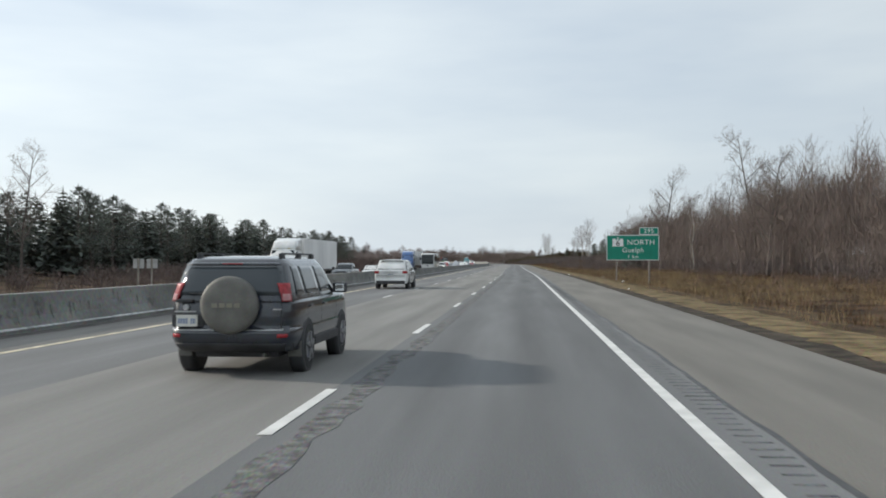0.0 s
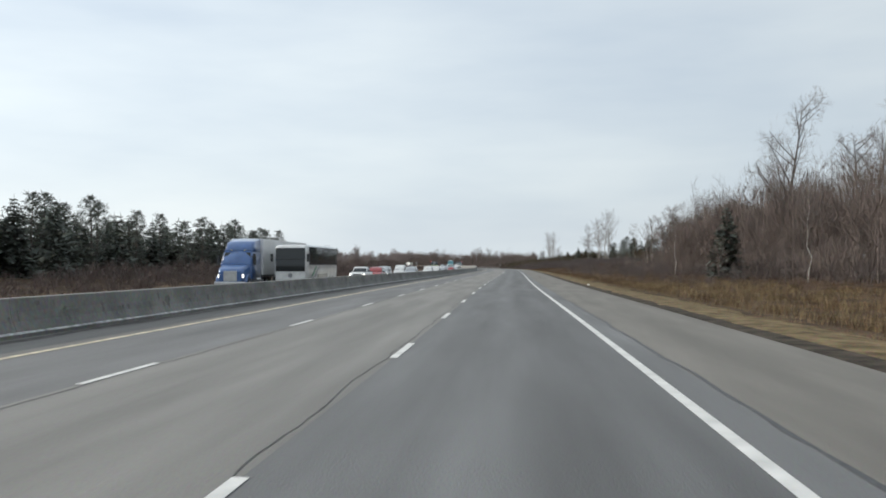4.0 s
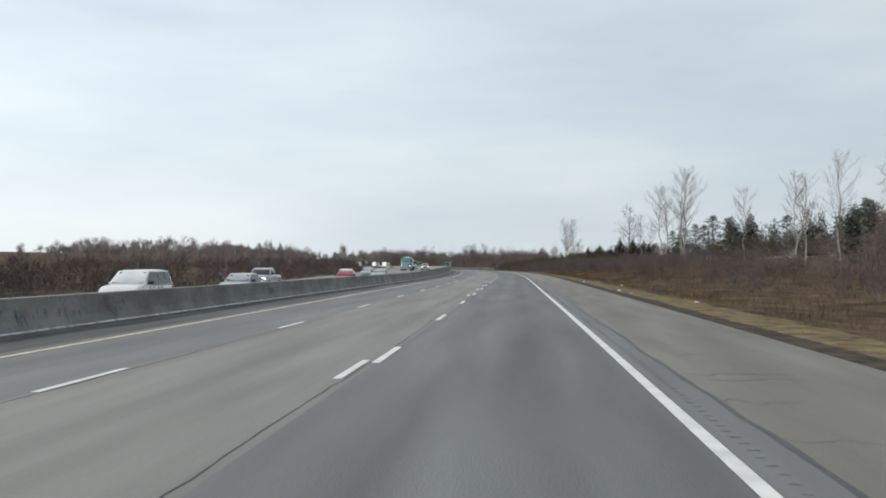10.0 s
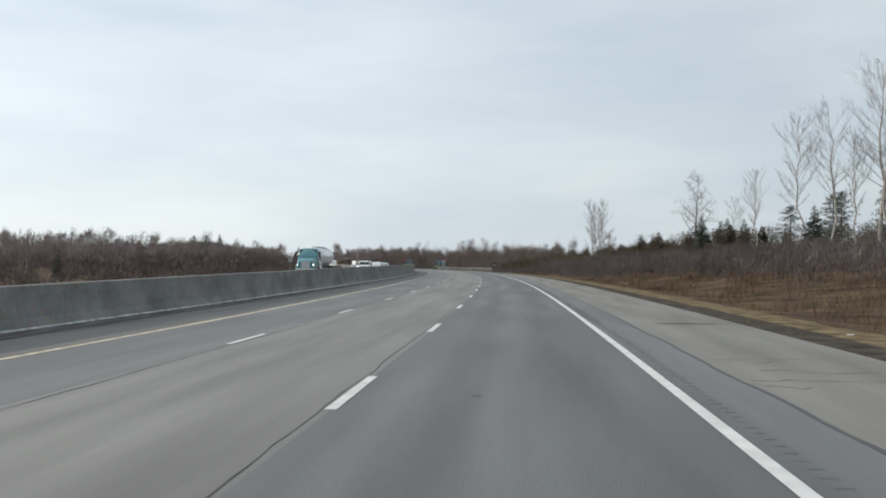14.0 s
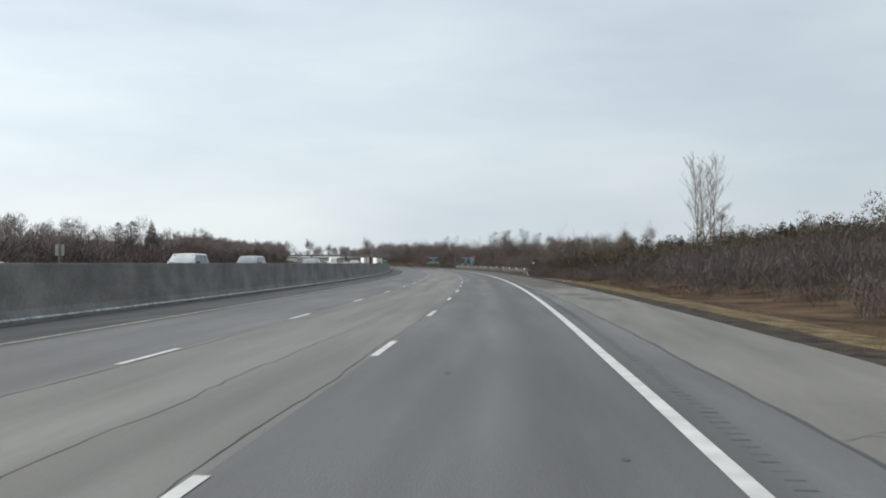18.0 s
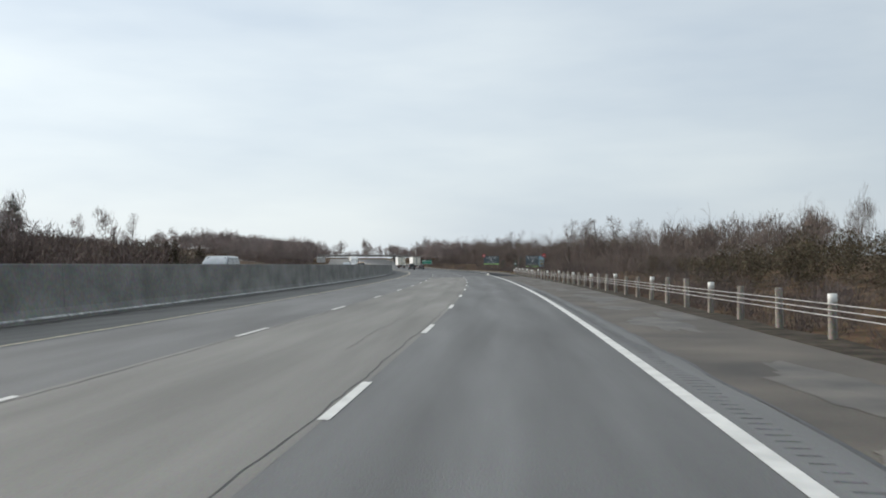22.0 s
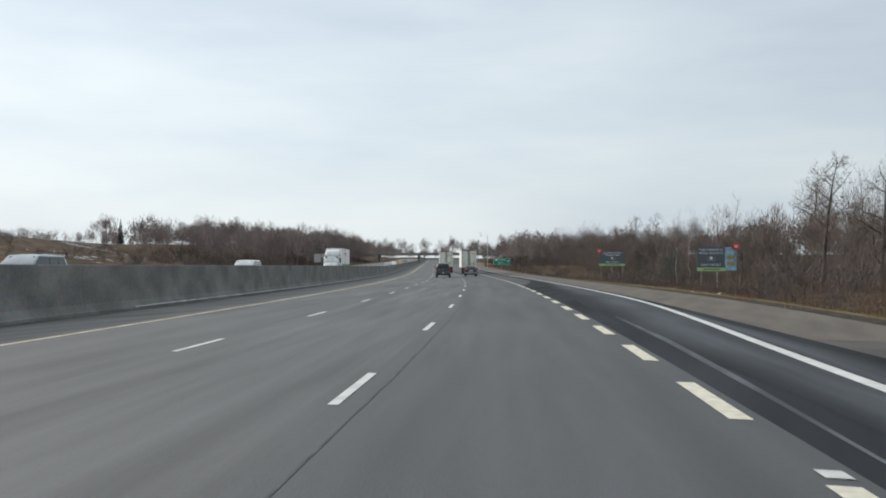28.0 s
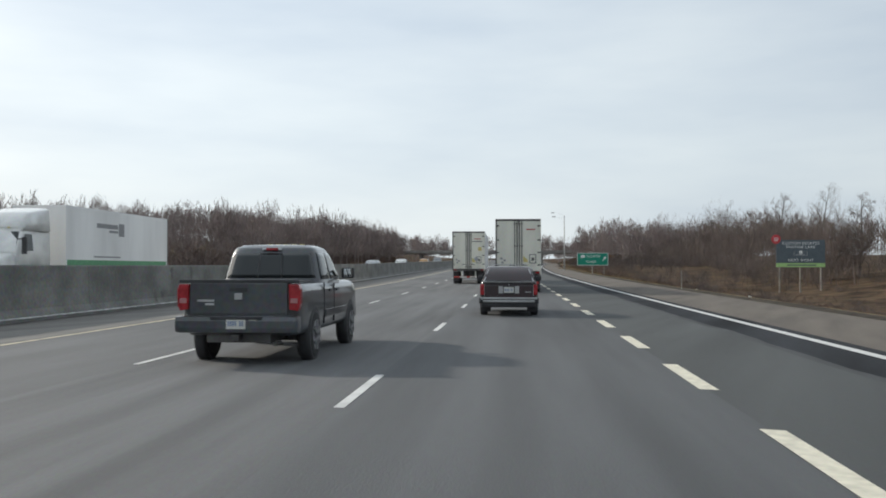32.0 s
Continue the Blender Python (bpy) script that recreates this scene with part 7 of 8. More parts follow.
def coach():
    ob = tagged(new("motor_coach"), "white touring coach with dark tinted windows", "bus", "coaches")
    part("body", rings([body_ring(y, zb, zt, w, 0.08) for y, zb, zt, w in ((0.0, 0.6, 3.1, 1.15), (0.15, 0.4, 3.4, 1.25), (1.0, 0.35, 3.5, 1.28), (12.2, 0.35, 3.5, 1.28), (12.9, 0.45, 3.4, 1.25), (13.0, 0.6, 3.2, 1.2))]), WHITE, ob)
    for side in (-1, 1):
        for i in range(7):
            y = 1.15 + i * 1.64
            c = [(side * 1.287, y, 2.0), (side * 1.287, y + 1.6, 2.0), (side * 1.275, y + 1.6, 3.3), (side * 1.275, y, 3.3)]
            part("side_window", quad_panel(c if side > 0 else c[::-1], 0.014), TINTED, ob, "dark coach window")
        part("window_band", box(min(side * 1.27, side * 1.283), max(side * 1.27, side * 1.283), 0.9, 12.75, 1.94, 3.36, 0.01), PLASTIC, ob, "black band round the windows")
        for a, z, m in ((1.3, 1.45, DECAL_GREY), (1.9, 1.62, DECAL_GREEN), (2.7, 1.5, DECAL_GREY)):
            q = [(side * 1.29, a, z - 0.5), (side * 1.29, a + 0.4, z - 0.55), (side * 1.29, a + 1.9, z + 0.2), (side * 1.29, a + 1.6, z + 0.24)]
            part("side_swirl", quad_panel(q if side > 0 else q[::-1], 0.006), m, ob, "slanting painted swirl")
        for y in (2.6, 9.4, 10.7):
            wheel(ob, side * 1.29, y, 0.5, 0.3, side, spokes=6)
        part("luggage_door", box(min(side * 1.27, side * 1.288), max(side * 1.27, side * 1.288), 4.2, 8.4, 0.55, 1.25, 0.01), GREY, ob)
        part("headlamp", box(min(side * 0.75, side * 1.1), max(side * 0.75, side * 1.1), 0.02, 0.14, 0.75, 0.95, 0.03), LAMP_LIT, ob)
        part("mirror", box(min(side * 1.3, side * 1.5), max(side * 1.3, side * 1.5), -0.2, -0.1, 2.2, 2.8, 0.03), PLASTIC, ob)
    part("windscreen", box(-1.14, 1.14, -0.03, 0.1, 1.45, 3.25, 0.05), TINTED, ob, "dark coach windscreen")
    part("screen_bar", box(-1.14, 1.14, -0.04, -0.02, 2.36, 2.44, 0.005), PLASTIC, ob)
    part("front_emblem", disc(0.17, -0.01, 0.01, 0, 0, 20), DECAL_GREY, ob).matrix_basis = pose(0, -0.02, 1.15, 0, 0, 90)
    return ob


set_down(coach(), -18.6, 186.3)
semi(-22.4, 183, tractor("truck_tractor", "deep blue long-nosed truck tractor with a chrome grille", BLUE), trailer("box_trailer", "white box trailer behind a blue tractor", 15.8, top=4.0, decals=False), 15.8)

tanker = tagged(new("tank_trailer"), "shiny white tank trailer behind a teal tractor", "tank trailer", "tank trailers")
sec = []
for y, r in ((5.6, 0.3), (5.75, 0.85), (6.1, 1.08), (6.8, 1.15), (15.2, 1.15), (15.8, 1.08), (16.1, 0.85), (16.2, 0.3)):
    sec.append([(r * math.cos(math.tau * k / 24), y, 2.15 + r * math.sin(math.tau * k / 24)) for k in range(24)])
part("tank", rings(sec), paint("tank_white", (0.62, 0.63, 0.63), 0.3), tanker)
for y in (7.0, 9.0, 11.0, 13.0, 15.0):
    part("tank_band", rings([[(1.17 * math.cos(math.tau * k / 24), yy, 2.15 + 1.17 * math.sin(math.tau * k / 24)) for k in range(24)] for yy in (y, y + 0.08)]), CHROME, tanker)
part("walkway", box(-0.3, 0.3, 7.0, 15.0, 3.3, 3.36, 0.01), STEEL, tanker)
part("frame", box(-0.5, 0.5, 5.8, 16.0, 0.75, 1.1, 0.02), STEEL, tanker)
bogie(tanker, (13.6, 14.9))
set_down(tanker, -24.0, 505)
set_down(tractor("truck_tractor", "teal truck tractor pulling a tank", TEAL, fairing=False), -24.0, 505)

# ---- signs ----
SIGN_GREEN = shade("sign_green", (0.004, 0.26, 0.17), 0.5, vary=0.06, scale=2, fine=30, bump=0.02)
SIGN_WHITE = shade("sign_white", (0.9, 0.92, 0.9), 0.5, vary=0.04, scale=3, bump=0.0)
SIGN_BLACK = shade("sign_black", (0.02, 0.02, 0.02), 0.5, vary=0.1, bump=0.0)
SIGN_BACK = shade("sign_back_grey", (0.45, 0.45, 0.44), 0.5, metal=0.3, vary=0.1, bump=0.02)
WOOD_POST = shade("grey_timber", (0.27, 0.245, 0.215), 0.9, vary=0.3, scale=2, fine=30, bump=0.4, stretch=(6, 6, 0.5), per_object=0.15)
BOARD_NAVY = shade("board_navy", (0.11, 0.14, 0.16), 0.5, vary=0.08, scale=2, bump=0.0)
BOARD_GREEN = shade("board_lime", (0.42, 0.66, 0.26), 0.5, vary=0.08, scale=2, bump=0.0)
BOARD_BLUE = shade("board_pale_blue", (0.36, 0.56, 0.68), 0.5, vary=0.2, scale=1.5, bump=0.0)
BOARD_RED = shade("board_red", (0.62, 0.06, 0.07), 0.5, vary=0.06, scale=2, bump=0.0)
BOARD_OCHRE = shade("board_ochre", (0.42, 0.34, 0.12), 0.5, vary=0.2, scale=4, bump=0.0)


def lettering(name, text, size, material, parent, x, y, z, align="CENTER", depth=0.004, wide=1.0):
    """Text on an upright face that looks towards -y."""
    cu = bpy.data.curves.new(name, "FONT")
    cu.body, cu.size, cu.extrude, cu.align_x, cu.align_y = text, size, depth, align, "CENTER"
    cu.space_character = 1.08
    tmp = bpy.data.objects.new(name, cu)
    scene.collection.objects.link(tmp)
    bpy.context.view_layer.update()
    me = bpy.data.meshes.new_from_object(tmp.evaluated_get(bpy.context.evaluated_depsgraph_get()))
    bpy.data.objects.remove(tmp)
    me.materials.clear()
    me.materials.append(material)
    me.transform(Matrix.Translation((x, y, z)) @ Matrix.Rotation(radians(90), 4, "X") @ Matrix.Diagonal((wide, 1, 1, 1)))
    return put(name, me, parent)


def guide_sign(name, label, x0, x1, z0, z1, posts, foot):
    """A green panel with a white border, facing -y, on timber posts."""
    ob = tagged(new(name), label, "road sign", "guide signs")
    part("border", box(x0, x1, 0.0, 0.02, z0, z1, 0.006), SIGN_WHITE, ob)
    panel = part("panel", box(x0 + 0.05, x1 - 0.05, -0.006, 0.016, z0 + 0.05, z1 - 0.05, 0.003), SIGN_GREEN, ob, "green reflective panel")
    for x in posts:
        part("post", box(x - 0.06, x + 0.06, 0.03, 0.17, foot, z1 - 0.15, 0.01), WOOD_POST, ob, "grey timber post")
    return ob


def shield(parent, x, z, s, y=-0.012):
    part("route_shield", box(x - s * 0.62, x + s * 0.62, y - 0.004, y + 0.004, z - s * 0.42, z + s * 0.3, 0.0, 0.06), SIGN_WHITE, parent, "white crown-shaped route shield")
    for dx in (-0.4, 0.4):
        part("crown_lobe", disc(s * 0.22, -0.004, 0.004, 0, 0, 16), SIGN_WHITE, parent).matrix_basis = pose(x + dx * s, y, z + s * 0.26, 0, 0, 90)
    part("crown_tip", box(x - s * 0.06, x + s * 0.06, y - 0.004, y + 0.004, z + s * 0.25, z + s * 0.62, 0), SIGN_WHITE, parent)
    lettering("route_number", "6", s * 0.92, SIGN_BLACK, parent, x, y - 0.008, z - s * 0.08)


sg = guide_sign("guide_sign", "green motorway sign for an exit in one kilometre, on two posts", 0, 4.55, 1.62, 3.84, (0.87, 3.7), -1.3)
shield(sg, 0.98, 3.16, 0.78)
lettering("lettering", "NORTH", 0.62, SIGN_WHITE, sg, 2.98, -0.012, 3.18, wide=1.05)
lettering("lettering", "Guelph", 0.6, SIGN_WHITE, sg, 2.3, -0.012, 2.5)
lettering("lettering", "1 km", 0.46, SIGN_WHITE, sg, 2.3, -0.012, 1.93)
part("exit_tab_border", box(2.85, 4.5, 0.0, 0.02, 3.87, 4.5, 0.006), SIGN_WHITE, sg)
part("exit_tab", box(2.9, 4.45, -0.006, 0.016, 3.92, 4.45, 0.003), SIGN_GREEN, sg, "small green exit number panel")
lettering("lettering", "295", 0.52, SIGN_WHITE, sg, 3.67, -0.012, 4.18, wide=1.1)
sg.matrix_basis = pose(edge_x(87) + 5.85, 87, 0, 0, 0, heading(87))

gs = guide_sign("guide_sign", "green exit sign with an arrow beside the exit lane", 0, 4.1, 1.85, 3.5, (2.0, 3.55), -0.4)
shield(gs, 0.75, 3.05, 0.42)
lettering("lettering", "NORTH", 0.46, SIGN_WHITE, gs, 2.15, -0.012, 3.03, wide=1.05)
lettering("lettering", "Guelph", 0.42, SIGN_WHITE, gs, 1.85, -0.012, 2.35)
part("arrow", box(-0.05, 0.05, -0.014, -0.006, -0.3, 0.28, 0), SIGN_WHITE, gs).matrix_basis = pose(3.55, 0, 2.7, 0, 40, 0)
part("arrow_head", quad_panel([(-0.2, -0.008, 0.12), (0.2, -0.008, 0.12), (0.02, -0.008, 0.42), (-0.02, -0.008, 0.42)], 0.006), SIGN_WHITE, gs).matrix_basis = pose(3.55, 0, 2.7, 0, 40, 0)
gs.matrix_basis = pose(-109.4, 1027, 0, 0, 0, 18)


def billboard(label, x, y, turn, wide, z0, z1, lines, posts, foot, side_panel=False, seal_left=True):
    """A dark advertising board with a lime band, a round red seal and timber posts."""
    ob = tagged(new("billboard"), label, "billboard", "billboards")
    part("panel", box(0, wide, 0, 0.08, z0 + 0.55, z1, 0.01), BOARD_NAVY, ob, "dark blue panel")
    part("lime_band", box(0, wide, -0.004, 0.078, z0, z0 + 0.545, 0.01), BOARD_GREEN, ob, "lime green band")
    part("band_bar", box(wide * 0.22, wide * 0.82, -0.01, -0.004, z0 + 0.2, z0 + 0.34, 0), BOARD_NAVY, ob)
    h = z1 - z0
    for text, u, s in lines:
        lettering("lettering", text, s, SIGN_WHITE, ob, wide / 2, -0.01, z0 + h * u, wide=1.12)
    frame_z = z0 + h * 0.5
    part("emblem_frame", box(wide * 0.36, wide * 0.64, -0.008, -0.002, frame_z - 0.3, frame_z + 0.26, 0), shade("emblem_line", (0.4, 0.42, 0.42), 0.5), ob)
    part("emblem_field", box(wide * 0.37, wide * 0.63, -0.012, -0.004, frame_z - 0.27, frame_z + 0.23, 0), BOARD_NAVY, ob)
    part("emblem", disc(0.24, -0.004, 0.004, 0, 0, 20), SIGN_WHITE, ob, "round white emblem").matrix_basis = pose(wide / 2, -0.018, frame_z + 0.16, 0, 0, 90)
    part("emblem_mark", box(wide / 2 - 0.09, wide / 2 + 0.1, -0.026, -0.02, frame_z + 0.12, frame_z + 0.22, 0), BOARD_NAVY, ob)
    part("emblem_bar", box(wide * 0.41, wide * 0.59, -0.02, -0.014, frame_z - 0.2, frame_z - 0.1, 0), SIGN_BACK, ob)
    right = wide
    if side_panel:
        right = wide * 1.42
        part("picture_panel", box(wide + 0.02, right, 0, 0.08, z0 + 0.1, z1 - 0.05, 0.01), BOARD_BLUE, ob, "pale blue picture panel")
        for k in range(2):
            for j in range(3):
                part("picture_block", box(wide + 0.35 + j * 0.4, wide + 0.68 + j * 0.4, -0.01, 0.0, z0 + 0.9 + k * 0.95, z0 + 1.5 + k * 0.95, 0), BOARD_OCHRE, ob)
    sx = -0.05 if seal_left else right - 0.1
    seal = part("red_seal", disc(0.62, -0.02, 0.02, 0, 0, 28), BOARD_RED, ob, "round red seal with pale bars")
    seal.matrix_basis = pose(sx, -0.05, z1 + 0.08, 0, 0, 90)
    for k in range(3):
        part("seal_bar", box(sx - 0.3, sx + 0.3, -0.085, -0.075, z1 - 0.12 + k * 0.17, z1 - 0.05 + k * 0.17, 0), SIGN_WHITE, ob)
    for px in posts:
        part("post", box(px - 0.09, px + 0.09, 0.09, 0.27, foot, z0 + 0.6, 0.01), WOOD_POST, ob, "grey timber post")
    ob.matrix_basis = pose(x, y, 0, 0, 0, turn)
    return ob


billboard("dark blue billboard with a lime band on three posts", -84.8, 1038.6, 22, 6.6, 1.62, 5.3, (("CUSTOM ESTATES", 0.87, 0.52), ("PRISTINE LAKE", 0.73, 0.5), ("NEXT RIGHT", 0.25, 0.5)), (0.5, 3.3, 6.1), -2.2)
billboard("dark blue billboard with a picture panel and a red seal", -56.2, 949.5, 17, 4.35, 0.75, 4.55, (("YOU DREAM IT", 0.87, 0.46), ("WE'LL BUILD IT", 0.74, 0.46), ("NEXT RIGHT", 0.25, 0.46)), (0.7, 3.2), -2.2, True, False)

# backs of signs for the other direction
def back_sign(label, lat, y, wide, z0, z1, foot, boards=1):
    ob = tagged(new("sign_back"), label, "road sign", "backs of signs")
    for i in range(boards):
        x = i * (wide + 0.25)
        part("panel", box(x, x + wide, 0, 0.03, z0, z1, 0.005), SIGN_BACK, ob, "bare metal back of a sign")
        part("post", box(x + wide / 2 - 0.07, x + wide / 2 + 0.07, -0.16, -0.01, foot, z1 + 0.1, 0.01), WOOD_POST, ob, "grey timber post")
    ob.matrix_basis = at_road(lat, y)


back_sign("two small sign backs on timber posts", -36.6, 86, 1.0, 0.9, 1.75, -1.5, 2)
back_sign("large pale sign back on posts", -38.5, 1009, 3.5, 1.9, 3.9, -0.6)
back_sign("narrow sign back on a post", -40, 590, 0.8, 2.2, 3.2, -0.6)


def delineator(lat, y, tall, foot, green_top=True):
    ob = tagged(new("marker_post"), "green and white diamond marker on a thin steel post", "road marker", "diamond markers")
    part("post", box(-0.02, 0.02, 0.01, 0.04, foot, tall, 0.004), STEEL, ob)
    for s, m in ((1, SIGN_GREEN if green_top else SIGN_WHITE), (-1, SIGN_WHITE if green_top else SIGN_GREEN)):
        q = [(-0.16, 0, tall - 0.1), (0.16, 0, tall - 0.1), (0.01, 0, tall - 0.1 + s * 0.17), (-0.01, 0, tall - 0.1 + s * 0.17)]
        part("diamond_half", quad_panel(q if s > 0 else q[::-1], 0.008), m, ob, "green half" if (s > 0) == green_top else "white half")
    ob.matrix_basis = at_road(lat, y)


delineator(5.25, 627.5, 1.72, -0.6)
delineator(7.9, 799, 1.75, -0.5, False)
rod = tagged(new("marker_rod"), "thin tall steel rod behind the guide rail", "rod", "marker rods")
part("stick", box(-0.018, 0.018, -0.018, 0.018, -0.6, 3.1, 0.004), STEEL, rod)
rod.matrix_basis = at_road(8.3, 804, 0.0)
stake = tagged(new("survey_stake"), "thin pale wooden stake in the verge", "stake", "stakes")
part("stick", box(-0.03, 0.03, -0.03, 0.03, -0.5, 1.15, 0.005), WOOD_POST, stake)
stake.matrix_basis = at_road(9.4, 962)

# street lamp at the exit
lamp = tagged(new("street_lamp"), "tall steel street lamp with two arms", "street lamp", "street lamps")
part("pole", rings([[(r * math.cos(math.tau * k / 10), r * math.sin(math.tau * k / 10), z) for k in range(10)] for z, r in ((-0.5, 0.14), (5, 0.11), (10.6, 0.07))]), SIGN_BACK, lamp)
for z, reach in ((10.6, 1.7), (9.9, 1.5)):
    part("arm", rings([[(-u * reach + 0.03 * math.cos(math.tau * k / 8), 0.03 * math.sin(math.tau * k / 8), z + 0.5 * math.sin(u * 1.6)) for k in range(8)] for u in (0, 0.25, 0.5, 0.75, 1)]), SIGN_BACK, lamp)
    part("lamp_head", box(-reach - 0.6, -reach, -0.13, 0.13, z + 0.42, z + 0.56, 0.05), SIGN_BACK, lamp, "grey lamp head")
lamp.matrix_basis = pose(-121, 1064.7, 0, 0, 0, 20)

# ---- cable guide rail: timber posts and three cables ----
WHITE_TOP = shade("post_cap_white", (0.75, 0.75, 0.72), 0.6, vary=0.1, bump=0.05)
CABLE = shade("steel_cable", (0.38, 0.37, 0.36), 0.5, metal=0.4, vary=0.2, bump=0.0)
def rail_lat(y): return ramp(y, (629, 4.65), (735, 4.4), (760, 5.3), (785, 6.6), (800, 7.7))
rail = tagged(new("cable_guide_rail"), "cable guide rail on weathered timber posts", "guard rail", "guide rails")
random.seed(8)
post_y = [629.5 + i * 3.66 for i in range(47)]
for i, y in enumerate(post_y):
    tall = 1.05 + random.uniform(-0.06, 0.06) - (0.3 if i == 46 else 0)
    bm = rings([[(r * math.cos(math.tau * k / 10), r * math.sin(math.tau * k / 10), z) for k in range(10)] for z, r in ((-0.9, 0.1), (0.3, 0.098), (tall - 0.03, 0.09), (tall, 0.075))])
    p = part("post", bm, WOOD_POST, rail, "grey timber post")
    p.matrix_basis = pose(edge_x(y) + rail_lat(y), y, -0.08, random.uniform(-1.5, 1.5), random.uniform(-2, 2), random.uniform(0, 90))
    if i % 3 == 1:
        c = part("white_cap", rings([[(0.097 * math.cos(math.tau * k / 10), 0.097 * math.sin(math.tau * k / 10), z) for k in range(10)] for z in (tall - 0.2, tall + 0.01)]), WHITE_TOP, p, "white reflective band")
for j, z in enumerate((0.48, 0.6, 0.72)):
    pts = [Vector((edge_x(y) + rail_lat(y) - 0.11, y, z)) for y in post_y]
    s = Soup()
    s.tube(pts, [0.014] * len(pts), 5)
    put("cable", s.mesh("cable", CABLE), rail)
for j, z in enumerate((0.48, 0.6, 0.72)):
    s = Soup()
    s.tube([Vector((edge_x(629.5) + 4.55, 629.5, z)), Vector((edge_x(626.5) + 4.7, 625.6, -0.1))], [0.014, 0.014], 5)
    put("anchor_cable", s.mesh("anchor_cable", CABLE), rail)

# ---- overpass far ahead ----
BRIDGE = shade("pale_bridge_concrete", (0.27, 0.25, 0.232), 0.9, vary=0.12, scale=0.5, bump=0.1)
over = tagged(new("overpass"), "pale concrete overpass far ahead", "bridge", "bridges")
part("deck", box(-46, 27, -5, 5, 3.9, 4.7, 0.05), BRIDGE, over)
part("parapet", box(-46, 27, -5.3, -5.0, 4.1, 5.2, 0.03), BRIDGE, over)
for x in (-36, -15.3, 12):
    part("pier", box(x - 0.6, x + 0.6, -3.5, 3.5, -1.0, 3.9, 0.1), BRIDGE, over)
for x, s in ((-38, -1), (18, 1)):
    bank = mesh_from("abutment", [(x, -9, 0), (x, 9, 0), (x + s * 12, 6, 3.7), (x + s * 12, -6, 3.7), (x + s * 60, -16, 0), (x + s * 60, 16, 0), (x + s * 60, 6, 3.8), (x + s * 60, -6, 3.8)],
                     [(0, 1, 2, 3), (3, 2, 6, 7), (0, 3, 7, 4), (1, 5, 6, 2), (4, 7, 6, 5)], GROUND)
    put("abutment", bank, over)
over.matrix_basis = at_road(0, 1275)

# ---- road wear: sealed cracks, rumble grooves, dirt, litter ----
random.seed(19)


def wander(name, lat, y0, y1, wide, material, label, jitter=0.05, z=0.004, step=1.2):
    o = [random.uniform(0, 100) for _ in range(2)]
    mid = lambda y: (lat(y) if callable(lat) else lat) + jitter * 1.6 * noise.noise((y * 0.35 + o[0], 0.3, 0)) + jitter * 0.8 * noise.noise((y * 1.7 + o[0], 0.7, 0))
    half = lambda y: wide * (0.5 + 0.45 * noise.noise((y * 1.1 + o[1], 2.0, 0)))
    return put(name, strip(name, lambda y: mid(y) - half(y), lambda y: mid(y) + half(y), y0, y1, material, z=z, step=step), label=label, kind="structure", category="road wear")


SEAM_DARK = shade("worn_seam", (0.075, 0.075, 0.074), 0.85, vary=0.3, scale=2, fine=30, bump=0.2)
wander("lane_seam", lambda y: lane_a(y) - 0.12, 100, 760, 0.016, SEAM_DARK, "dark ragged crack between the lanes", 0.05, 0.004, 0.45)
wander("lane_seam", lambda y: lane_a(y) + 0.35, 760, 900, 0.03, SEAM_DARK, "dark sealed seam between the lanes", 0.02)
wander("fast_seam", lambda y: lane_b(y) + 0.1, 120, 740, 0.02, SEAM_DARK, "dark sealed seam between the lanes", 0.05, 0.004, 0.6)
wander("lane_crack", lambda y: ramp(y, (480, -5.45), (500, -5.3), (655, -4.9), (690, -4.75)), 484, 548, 0.011, SEAM_DARK, "thin wandering crack along the centre lane", 0.1, 0.004, 0.4)
wander("lane_crack", lambda y: ramp(y, (480, -5.45), (500, -5.3), (655, -4.9), (690, -4.75)), 640, 738, 0.012, SEAM_DARK, "thin wandering crack along the centre lane", 0.09, 0.004, 0.4)
wander("shoulder_seam", lambda y: seam(y), -60, 752, 0.06, TAR, "dark ragged seam along the hard shoulder", 0.05, 0.003, 0.8)
wander("worn_band", lambda y: lane_a(y) + 0.36, -20, 118, 0.3, shade("ravelled_asphalt", (0.12, 0.12, 0.118), 0.9, vary=0.4, scale=5, fine=30, bump=0.8), "dark ravelled asphalt beside the lane line", 0.05, 0.0035, 0.6)
for y0, y1 in ((90.6, 93.3), (270.1, 272.4), (294.2, 296.8), (330.4, 332.9), (342.6, 345.7), (354.9, 357.6)):
    put("old_dash", strip("old_dash", lambda v: -4.1, lambda v: -3.98, y0, y1, PAINT_WHITE, z=0.005, step=1.5), label="worn old lane dash on grey asphalt", kind="structure", category="road marking")
for y, lat in ((798.0, 0.52), (884.3, 0.27)):
    put("paint_mark", strip("paint_mark", lambda v: lat - 0.1, lambda v: lat + 0.1, y, y + 0.28, PAINT_WHITE, z=0.009, step=0.2), label="short white paint mark beside the broken line", kind="structure", category="road marking")
cr = Soup()
